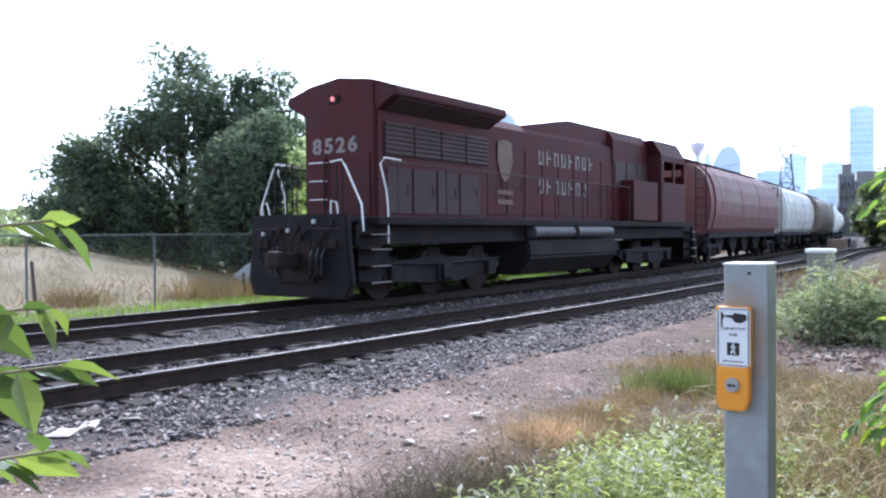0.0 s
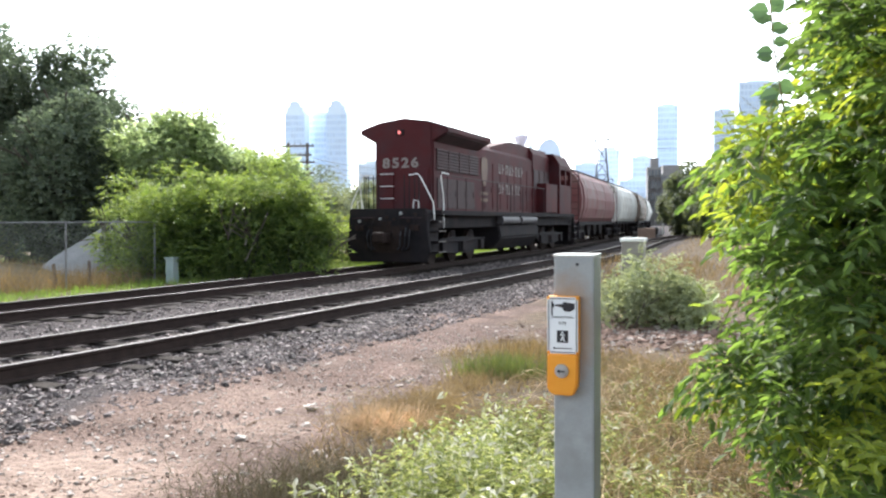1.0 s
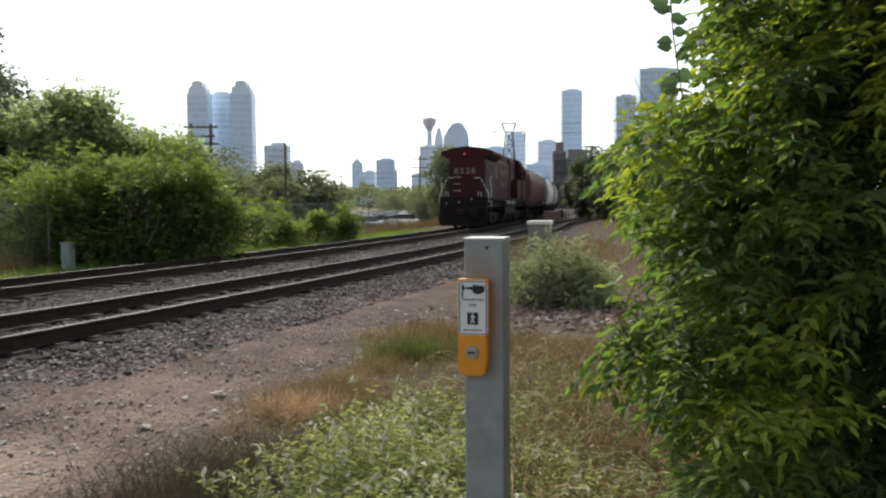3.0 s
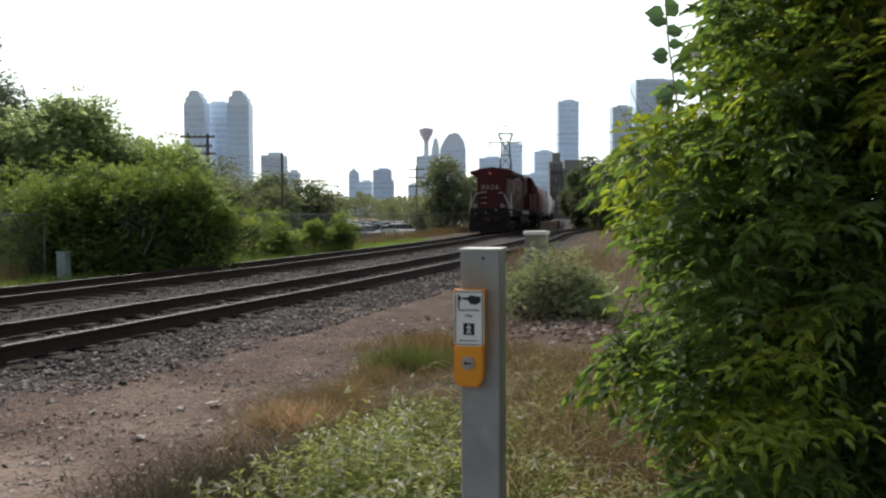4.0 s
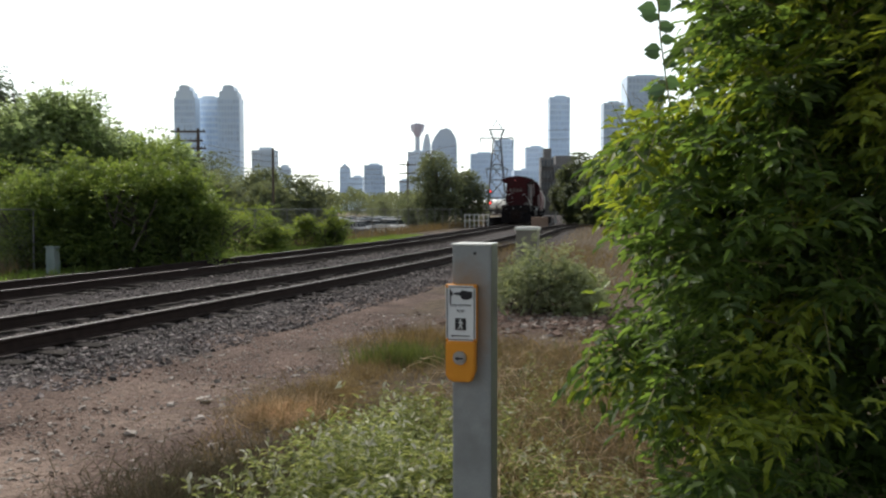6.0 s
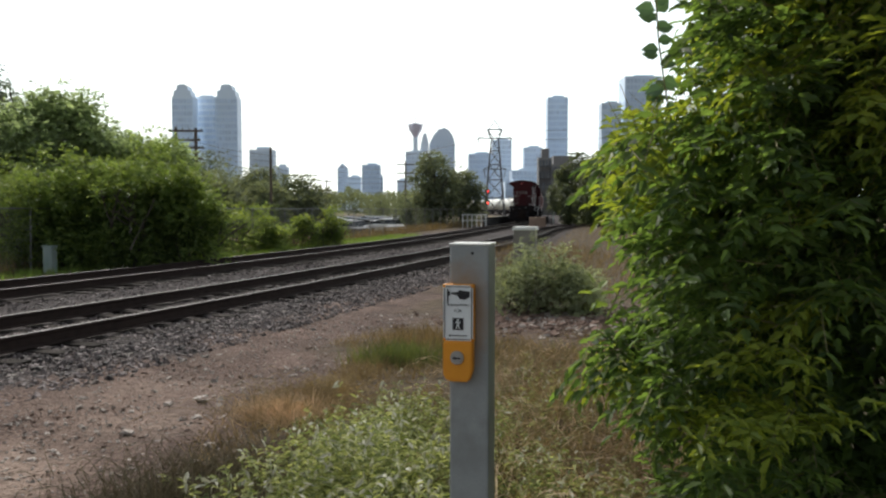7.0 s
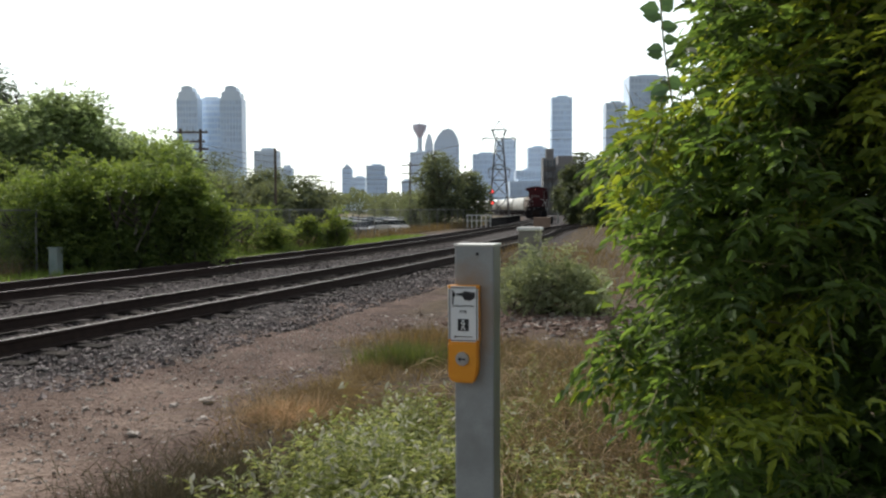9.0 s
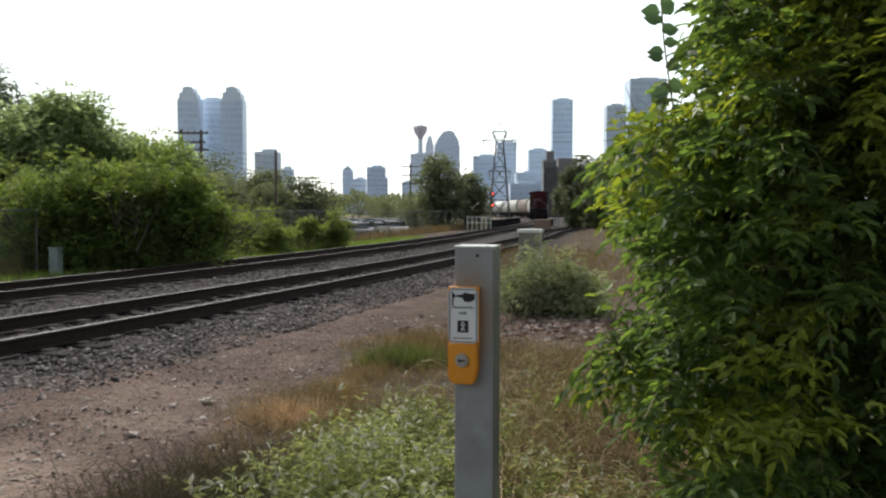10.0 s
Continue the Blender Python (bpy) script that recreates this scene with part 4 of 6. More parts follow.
def left_branch():
    rng = np.random.default_rng(8)
    t = thing("leafy_branch", pose(0, 0, 0), "young green leafy shoots hanging over the path edge", "branch")
    bm = bmesh.new()
    pts = []
    for z, r in ((1.62, 0.0), (1.42, -0.02), (1.28, 0.02), (1.08, 0.0)):
        pts.append([(-1.75, 1.35, z - 0.1), (-1.60, 1.47, z), (-1.44 + r, 1.56, z + 0.02)])
        pipe(bm, pts[-1], 0.004, 5)
    pipe(bm, [(-1.75, 1.35, 0.0), (-1.76, 1.34, 0.9), (-1.75, 1.35, 1.6)], 0.008, 6)
    part("stems", bm, "twig", t)
    A, D = [], []
    for p in pts:
        for k in range(7):
            u = k / 6
            a = np.array(p[1]) * (1 - u) + np.array(p[2]) * u
            A.append(a)
            D.append(np.array((0.6, 0.5, -0.3)) + rng.normal(0, 0.5, 3) + (0, 0, -0.3))
    plant_mesh("leaves", "leaf_branch", t, np.array(A), np.array(D), 0.125, rng, "leaf", 0.52)


def blades(name, n, seed, pick, height, width, material, label, category="grass", lean=0.35):
    rng = np.random.default_rng(seed)
    x, y = pick(rng, n)
    k = len(x)
    z = lay(x, y) - 0.01
    along = np.stack([rng.normal(0, lean, k), rng.normal(0, lean, k), np.ones(k)], 1)
    h = height * rng.uniform(0.45, 1.25, k)
    v, f = spread(BLADE, BLADE_F, np.stack([x, y, z], 1), along, rnd_dirs(k, rng, 0.2), h, np.full(k, width))
    return tagged(raw(name, v, f, material), label, category, kind="stuff")


def tangle(name, n, seed, pick, length, material, label, lift=0.16, r=0.0013):
    """Long dry stalks, bent over and lying across one another."""
    rng = np.random.default_rng(seed)
    x, y = pick(rng, n)
    k = len(x)
    z = lay(x, y)
    a, ln, hi = rng.uniform(0, 6.28, k), length * rng.uniform(0.5, 1.3, k), lift * rng.uniform(0.3, 1.4, k)
    bend = rng.normal(0, 0.5, k)
    V, F = [], []
    u = np.linspace(0, 1, 6)
    for i in range(k):
        c = a[i] + bend[i] * u
        px, py = x[i] + np.cumsum(np.cos(c)) * ln[i] / 6, y[i] + np.cumsum(np.sin(c)) * ln[i] / 6
        pz = z[i] + hi[i] * np.sin(u * 2.5) + 0.01
        b = len(V)
        for j in range(6):
            V += [(px[j] - r * math.sin(c[j]), py[j] + r * math.cos(c[j]), pz[j] - r), (px[j] + r * math.sin(c[j]), py[j] - r * math.cos(c[j]), pz[j] + r)]
        F += [(b + 2 * j, b + 2 * j + 1, b + 2 * j + 3, b + 2 * j + 2) for j in range(5)]
    return tagged(raw(name, V, F, material), label, "grass", kind="stuff")


def box_pick(x0, x1, y0, y1, far=1.0):
    def pick(rng, n):
        y = y0 + (y1 - y0) * rng.random(n) ** far
        return rng.uniform(x0, x1, n), y
    return pick


def verge_pick(w0, w1, y0, y1):
    def pick(rng, n):
        y = y0 + (y1 - y0) * rng.random(n)
        x = grass_edge(y) + w0 + (w1 - w0) * rng.random(n)
        g = np.array([noise.noise((float(a) * 1.1, float(b) * 1.1, 2.0)) for a, b in zip(x, y)])
        d, s = from_track(x, y)
        ok = (g > -0.25 + 0.25 * rng.random(n)) & (d > 6.2)
        return x[ok], y[ok]
    return pick


def spot_pick(cx, cy, rx, ry):
    def pick(rng, n):
        return cx + rng.normal(0, rx, n), cy + rng.normal(0, ry, n)
    return pick


def weeds(name, cx, cy, rx, ry, h, n, seed, material, label, size=0.05):
    """A low weed patch: stems with many small leaves."""
    rng = np.random.default_rng(seed)
    t = thing(name, pose(0, 0, 0), label, "weeds")
    k = n // 14
    px, py = cx + rng.normal(0, rx, k), cy + rng.normal(0, ry, k)
    hh = h * rng.uniform(0.4, 1.2, k) * (0.8 + 0.6 * np.array([noise.noise((float(a) * 4, float(b) * 4, 1.0)) for a, b in zip(px, py)])) * np.exp(-0.25 * (((px - cx) / rx) ** 2 + ((py - cy) / ry) ** 2) / 2)
    lean = rng.normal(0, 0.25, (k, 2))
    at, al = [], []
    for i in range(14):
        u = (i + 1) / 14
        at.append(np.stack([px + lean[:, 0] * hh * u, py + lean[:, 1] * hh * u, hh * u], 1))
        a = rng.uniform(0, 6.28, k)
        al.append(np.stack([np.cos(a), np.sin(a), rng.uniform(-0.2, 0.8, k)], 1))
    plant_mesh("weed_leaves", material, t, np.concatenate(at), np.concatenate(al), size, rng, "leaf", 0.30)
    # pale flecks at the stem tops: dry heads, and glints put in as colour
    q = rng.integers(0, k, int(k * 0.9))
    top = np.stack([px[q] + lean[q, 0] * hh[q], py[q] + lean[q, 1] * hh[q], hh[q] * rng.uniform(0.85, 1.08, len(q))], 1)
    tagged(plant_mesh("pale_fleck", "leaf_fleck", t, top, rnd_dirs(len(q), rng), size * 0.95, rng, "leaf", 0.42), kind="stuff")
    base = np.stack([px, py, np.full(k, -0.01)], 1)
    v, f = spread(BLADE, BLADE_F, base, np.stack([lean[:, 0], lean[:, 1], np.ones(k)], 1), rnd_dirs(k, rng, 0.2), hh, np.full(k, 0.005))
    tagged(raw("weed_stem", v, f, "grass", t), kind="stuff")
    return t


def build_near_plants():
    near_bush()
    left_branch()
    shrub("sage_bush", 1.66, 13.1, 1.9, 1.5, 1.28, "grey-green bushy weed beside the track", "leaf_sage", 15000, 0.06, 31, clumps=70)
    weeds("weed_patch", -0.38, 4.30, 0.36, 0.60, 0.48, 10500, 41, "leaf_weed", "pale green leafy weeds at the post's foot", 0.053)
    weeds("weed_patch", -0.35, 3.55, 0.36, 0.35, 0.40, 6500, 42, "leaf_weed", "pale green leafy weeds at the post's foot", 0.052)
    weeds("weed_patch", -0.10, 5.60, 0.32, 0.45, 0.36, 4600, 43, "leaf_weed", "pale green leafy weeds by the path", 0.05)
    weeds("weed_patch", 0.75, 3.9, 0.25, 0.6, 0.30, 3000, 44, "leaf_weed", "low green weeds under the bush", 0.045)
    blades("grass_tuft", 1300, 51, spot_pick(-0.40, 8.7, 0.22, 0.16), 0.23, 0.009, "grass", "green grass tuft on the path's edge", lean=0.3)
    blades("grass_tuft", 600, 52, spot_pick(-0.15, 9.8, 0.3, 0.25), 0.26, 0.008, "mixgrass", "yellowing grass tuft on the path's edge", lean=0.3)
    blades("straw_clump", 1300, 53, spot_pick(-1.22, 6.45, 0.17, 0.14), 0.19, 0.008, "straw", "dry reddish straw clump on the dirt", lean=0.9)
    blades("dry_grass", 8000, 54, verge_pick(0.0, 1.6, 2.6, 11.0), 0.13, 0.006, "dry", "dry yellow grass along the path", lean=0.6)
    blades("mixed_grass", 10000, 55, verge_pick(0.6, 3.6, 2.4, 10.6), 0.17, 0.006, "mixgrass", "yellow and green grass round the post", lean=0.5)
    blades("dry_grass", 2200, 56, box_pick(0.35, 1.5, 3.0, 9.5), 0.34, 0.004, "dry", "tangled dry grass stalks by the bush", lean=1.5)
    def edge_band(rng, n):
        u = rng.random(n)
        return -1.25 + 0.75 * u + rng.normal(0, 0.13, n), 6.3 + 2.6 * u + rng.normal(0, 0.15, n)
    blades("dry_grass", 1700, 59, edge_band, 0.17, 0.006, "dry", "matted tan grass between path and weeds", lean=0.7)
    blades("green_grass", 1300, 60, box_pick(0.3, 1.7, 2.8, 9.5), 0.20, 0.006, "grass", "sparse green grass among dry stalks", lean=0.6)
    blades("straw_clump", 900, 64, box_pick(0.3, 1.55, 3.2, 9.3), 0.34, 0.0045, "straw", "broken tan straw behind the post", lean=1.5)
    weeds("weed_patch", 0.55, 5.2, 0.2, 0.8, 0.24, 1600, 45, "leaf_weed", "low green weeds behind the post", 0.04)
    weeds("weed_patch", 0.85, 6.6, 0.3, 0.8, 0.30, 1800, 46, "leaf_weed", "low green weeds behind the post", 0.04)
    tangle("straw_tangle", 1500, 67, box_pick(0.25, 1.6, 3.0, 9.0), 0.5, "mixgrass", "long bent dry stalks behind the post", lift=0.22)
    tangle("straw_tangle", 260, 68, box_pick(0.25, 1.4, 3.0, 8.0), 0.65, "straw", "pale bent straw behind the post", lift=0.26)
    tangle("straw_tangle", 700, 69, spot_pick(-1.0, 6.7, 0.35, 0.35), 0.35, "dry", "dry stalks round the straw clump", lift=0.12)
    tangle("straw_tangle", 500, 70, spot_pick(-1.3, 4.3, 0.45, 0.6), 0.3, "matted", "matted stalks on the path's edge", lift=0.10)
    weeds("weed_patch", 0.50, 3.9, 0.16, 0.7, 0.20, 1300, 47, "leaf_shrub_low", "dark low weeds behind the post", 0.045)

    def line_side(rng, n):
        s = 24 + 70 * rng.random(n)
        x, y, _ = on_track(s, rng.uniform(6.4, 13.0, n))
        return x, y
    blades("mixed_grass", 3000, 66, line_side, 0.28, 0.016, "mixgrass", "rough dry grass beside the line", lean=0.45)
    blades("mixed_grass", 3500, 57, box_pick(0.8, 6.0, 14.5, 34.0), 0.38, 0.012, "mixgrass", "rough grass beyond the post", lean=0.4)
    blades("dark_grass", 5000, 58, spot_pick(-1.3, 4.2, 0.32, 0.55), 0.2, 0.006, "matted", "matted olive grass on the path's edge", lean=0.6)


build_near_plants()


# ---- across the tracks: fence, shrubs, trees ----
def fence():
    t = thing("chain_link_fence", Matrix(), "grey chain-link fence along the far track", "fence")
    rng = random.Random(3)
    off, h = -4.6, 1.72
    ss = np.arange(-34, 112, 3.05)
    pm = bmesh.new()
    tube(pm, (0, 0, -0.1), (0, 0, h + 0.03), 0.025, 0.025, 8)
    M["fence"] = mat("fence_steel", (0.14, 0.14, 0.14), (0.22, 0.22, 0.22), 0.6, 0.3)
    me = mesh_of("fence_post", pm, "fence")
    for s in ss:
        x, y, th = on_track(s, off)
        o = new("fence_post", me)
        o.parent = t
        o.matrix_world = pose(x, y, -0.08, rng.uniform(-1, 1), rng.uniform(-1, 1), 0)
    bm = bmesh.new()
    pts = [(*on_track(s, off)[:2], h - 0.08) for s in ss]
    pipe(bm, [tuple(float(c) for c in p) for p in pts], 0.021, 6)
    part("top_rail", bm, "fence", t)
    # wire mesh: two sets of slanting wires
    V, F = [], []
    for s in np.arange(-34, 60, 0.10):
        for sg in (-1, 1):
            a, b = on_track(s, off), on_track(s + sg * 1.6, off)
            p, q = np.array([a[0], a[1], 0.0]), np.array([b[0], b[1], h - 0.1])
            d = np.array([math.sin(a[2]), math.cos(a[2]), 0]) * 0.0035
            i = len(V)
            V += [p - d, p + d, q + d, q - d]
            F.append((i, i + 1, i + 2, i + 3))
    raw("wire_mesh", V, F, "fence", t)


def far_side():
    fence()
    # verge grass between the far track and the fence
    def verge(rng, n):
        s = -30 + 80 * rng.random(n)
        x, y, _ = on_track(s, rng.uniform(-4.9, -2.55, n))
        return x, y
    blades("verge_grass", 18000, 61, verge, 0.20, 0.014, "verge", "fresh green grass between track and fence", lean=0.4)

    def verge2(rng, n):
        s = 16 + 100 * rng.random(n)
        x, y, _ = on_track(s, rng.uniform(-6.5, -4.4, n))
        return x, y
    blades("tall_weeds", 12000, 62, verge2, 0.60, 0.016, "mixgrass", "tall seeding weeds along the fence", lean=0.25)
    def on_bank(rng, n):
        s = -6 + 34 * rng.random(n)
        x, y, _ = on_track(s, -5.0 - 16.0 * rng.random(n))
        return x, y
    blades("dry_grass", 9000, 63, on_bank, 0.30, 0.014, "dry", "dry tan grass on the bank beyond the fence", lean=0.5)
    # big shrubs behind the fence
    for i, (x, y, w, h, n) in enumerate([(-10.8, 23.3, 2.8, 3.3, 20000), (-9.6, 24.3, 3.0, 4.3, 30000), (-8.1, 23.8, 2.8, 4.2, 30000), (-7.1, 23.7, 1.8, 3.0, 13000), (-12.2, 24.5, 2.6, 3.9, 17000)]):
        shrub("willow_shrub", x, y, w, w * 0.85, h, "broad green willow shrub by the fence", "leaf_shrub", int(n * 1.15), 0.088, 70 + i, clumps=52, extra=("leaf_left", 0.32))
    for i, (x, y, w, h) in enumerate([(-8.2, 32, 2.4, 2.5), (-6.6, 33, 1.8, 1.5), (-5.7, 36, 1.8, 1.8), (-4.7, 36.5, 1.2, 2.0), (-9.4, 31, 2.2, 2.8), (-9.5, 42, 4, 2.4)]):
        shrub("low_shrub", x, y, w, w * 0.8, h, "light green low shrub along the fence", "leaf_shrub", 5500, 0.085, 80 + i, clumps=34, extra=("leaf_sunlit", 0.12))
    # the paler trees get their haze from the leaf colour, the poplars stay darker
    for i, (x, y, h, r, n, m) in enumerate([
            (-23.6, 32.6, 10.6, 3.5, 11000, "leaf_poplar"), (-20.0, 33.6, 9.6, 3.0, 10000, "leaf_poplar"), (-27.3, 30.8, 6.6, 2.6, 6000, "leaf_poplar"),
            (-19.6, 32.2, 7.9, 2.4, 8000, "leaf_poplar"), (-15.3, 31.0, 6.5, 2.8, 7000, "leaf_tree_hazed"), (-17.9, 29.5, 7.2, 2.4, 7000, "leaf_poplar"), (-13.2, 33.5, 5.4, 2.3, 5000, "leaf_tree_hazed"), (-14.4, 32.0, 6.2, 2.4, 6000, "leaf_tree_hazed"), (-11.6, 33.8, 4.9, 2.1, 5000, "leaf_tree_hazed")]):
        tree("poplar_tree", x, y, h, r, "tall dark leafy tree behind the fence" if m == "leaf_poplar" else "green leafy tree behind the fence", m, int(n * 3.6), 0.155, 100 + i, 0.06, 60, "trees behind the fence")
    # the thick hedge behind the fence and woods beyond the field, paled for haze
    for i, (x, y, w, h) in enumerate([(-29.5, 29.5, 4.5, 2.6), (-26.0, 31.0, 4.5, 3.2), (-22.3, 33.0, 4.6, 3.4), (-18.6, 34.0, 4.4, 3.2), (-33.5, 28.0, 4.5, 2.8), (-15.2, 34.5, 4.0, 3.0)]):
        shrub("hedge_shrub", x, y, w, 2.6, h, "dark green hedge shrub behind the field", "leaf_tree_hazed", 9000, 0.16, 90 + i, clumps=60)
    rng = np.random.default_rng(77)
    n = 30000
    az = np.radians(rng.uniform(-78, -14, n))
    dd = rng.uniform(82, 96, n)
    top = 4.2 + 2.2 * np.array([noise.noise((float(a) * 9, 2.0, 1.0)) for a in az]) + 1.2 * np.array([noise.noise((float(a) * 40, 5.0, 1.0)) for a in az])
    at = np.stack([dd * np.sin(az), dd * np.cos(az), np.maximum(0.2, top) * rng.random(n) ** 0.6], 1)
    tagged(plant_mesh("far_woods", "leaf_far_hazed", None, at, rnd_dirs(n, rng), 0.55, rng, "diamond", 0.8), "hazy green woods beyond the field", "woods", kind="stuff")
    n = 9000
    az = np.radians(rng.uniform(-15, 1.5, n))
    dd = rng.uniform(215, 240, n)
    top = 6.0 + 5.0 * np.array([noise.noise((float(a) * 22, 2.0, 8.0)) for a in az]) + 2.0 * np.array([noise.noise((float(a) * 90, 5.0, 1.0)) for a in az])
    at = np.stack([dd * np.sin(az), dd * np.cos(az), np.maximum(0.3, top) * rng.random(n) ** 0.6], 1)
    tagged(plant_mesh("far_woods", "leaf_far_hazed", None, at, rnd_dirs(n, rng), 0.9, rng, "diamond", 0.8), "hazy trees beyond the car park", "woods", kind="stuff")
    # dry brush and old stakes along the fence
    for i, (x, y, h) in enumerate([(-16.6, 13.2, 0.95), (-15.0, 16.4, 0.6), (-12.9, 18.6, 0.75), (-12.0, 20.0, 0.6), (-17.8, 11.0, 0.8)]):
        blades("dry_brush", 700, 65 + i, spot_pick(x, y, 0.55, 0.4), h, 0.012, "mixgrass", "dry olive brush clump by the fence", "brush", 0.45)
    for x, y, h in ((-15.1, 15.3, 1.15), (-12.2, 19.6, 0.7), (-11.6, 20.2, 0.75)):
        t = thing("wooden_stake", pose(x, y, -0.1, 2, -3, 10), "short dark wooden stake by the fence", "stake", "stakes by the fence")
        bm = bmesh.new()
        tube(bm, (0, 0, 0), (0, 0, h), 0.05, 0.04, 8)
        part("stake", bm, "wood", t)
    # middle distance, with haze mixed into the leaf colour
    for i, (x, y, h, r, n) in enumerate([(-12.5, 75, 5.6, 3.6, 9000), (-16.5, 78, 6.6, 3.4, 9000), (-14.4, 70, 4.6, 2.6, 6000), (-18.5, 66, 5.2, 3.0, 7000), (-22, 80, 6.4, 4.2, 4000), (-0.3, 80, 8.0, 2.6, 7500), (2.3, 84, 6.0, 2.4, 5000), (-2.4, 86, 4.4, 2.2, 3000),
                                         (-11.5, 172, 5.0, 4.0, 2500), (-6.0, 168, 5.2, 3.6, 2500), (-7.0, 190, 6.0, 5.0, 2500), (-14, 190, 5.6, 6.0, 2500), (-28, 100, 9, 5, 4000), (-40, 95, 9, 6, 4000), (-33, 62, 7.5, 4, 4000)]):
        tree("leafy_tree", x, y, h, r, "dark green leafy tree in the distance", "leaf_far_hazed", int(n * 1.5), 0.24, 120 + i, 0.0, 50, "distant trees")
    for i, (x, y, h, r, n) in enumerate([(14.9, 87, 7.4, 2.8, 6000), (13.9, 90, 6.2, 2.0, 5000), (15.6, 80, 7.0, 2.8, 6000), (16.5, 84, 7.6, 2.8, 5000), (20, 80, 8, 3.2, 5000), (13.9, 60, 4.6, 2.4, 4000), (15.5, 50, 5.0, 3.0, 4000)]):
        tree("leafy_tree", x, y, h, r, "dark green leafy tree beside the line", "leaf_dark", n * 2, 0.24, 150 + i, 0.02, 36, "distant trees")
    for i, (x, y, h, r) in enumerate([(-60, 70, 10, 6), (-75, 60, 9, 6), (-52, 60, 8, 5), (-44, 55, 6, 4), (-90, 70, 10, 7)]):
        tree("leafy_tree", x, y, h, r, "green leafy tree across the field", "leaf_far_hazed", 4000, 0.45, 160 + i, 0.05, 36, "distant trees")
    # heap of gravel, stakes and cones on the field
    bm = bmesh.new()
    bmesh.ops.create_cone(bm, cap_ends=True, segments=36, radius1=2.9, radius2=0.15, depth=1.9)
    bmesh.ops.subdivide_edges(bm, edges=bm.edges[:], cuts=4, use_grid_fill=True)
    for v in bm.verts:
        v.co += Vector((1, 1, 0.6)) * noise.noise(v.co * 1.5) * 0.3
    g = part("gravel_heap", bm, "gravel_pile", None, smooth=True)
    g.matrix_world = pose(-14.6, 27.2, 0.80)
    tagged(g, "grey gravel heap behind the fence", "gravel heap", kind="stuff")
    for x, y in ((-22.0, 28.5), (-20.6, 28.4)):
        t = thing("traffic_cone", pose(x, y, float(lay(np.array([x]), np.array([y]))[0])), "small orange traffic cone on the field", "traffic cone", "cones on the field")
        bm = bmesh.new()
        tube(bm, (0, 0, 0.03), (0, 0, 0.5), 0.12, 0.03, 14)
        part("cone", bm, "cone", t)
        bm = bmesh.new()
        box(bm, (0, 0, 0.015), (0.32, 0.32, 0.03), bevel=0.005)
        part("base", bm, "cone", t)
    # trackside cabinet
    t = thing("trackside_cabinet", pose(-10.15, 21.8, -0.06, 0, 0, -18), "small pale green trackside cabinet in the grass", "cabinet")
    bm = bmesh.new()
    box(bm, (0, 0, 0.33), (0.28, 0.2, 0.74), bevel=0.012)
    part("body", bm, "cabinet", t)
    bm = bmesh.new()
    box(bm, (0, 0, 0.71), (0.32, 0.24, 0.04), bevel=0.008)
    part("lid", bm, "cabinet", t)


far_side()


# ---- poles, wires, pylon, signals ----
def utility_pole(x, y, h, arms, turn, label, r=0.13, shift=0.0):
    t = thing("utility_pole", pose(x, y, -0.05, 0, 0, turn), label, "utility pole", "utility poles")
    bm = bmesh.new()
    tube(bm, (0, 0, -0.3), (0, 0, h), r, r * 0.7, 10)
    part("pole", bm, "wood", t)
    for z, w in arms:
        bm = bmesh.new()
        mid = shift if w > 1.5 else 0.0
        box(bm, (mid, -r, z), (w, 0.1, 0.12), bevel=0.01)
        a = part("crossarm", bm, "wood", t)
        bm = bmesh.new()
        for k in range(6):
            tube(bm, (mid - w / 2 + 0.1 + k * (w - 0.2) / 5, -r, z + 0.06), (mid - w / 2 + 0.1 + k * (w - 0.2) / 5, -r, z + 0.18), 0.03, 0.02, 6)
        tagged(part("insulator", bm, "glass", a), kind="stuff")
    return t


def wire(p, q, sag, n=14, r=0.012):
    bm = bmesh.new()
    p, q = Vector(p), Vector(q)
    pts = [p.lerp(q, i / n) - Vector((0, 0, sag * 4 * (i / n) * (1 - i / n))) for i in range(n + 1)]
    pipe(bm, pts, r, 4)
    o = part("overhead_wire", bm, "wire")
    return tagged(o, "dark thin overhead wire between poles", "wire", "overhead wires")


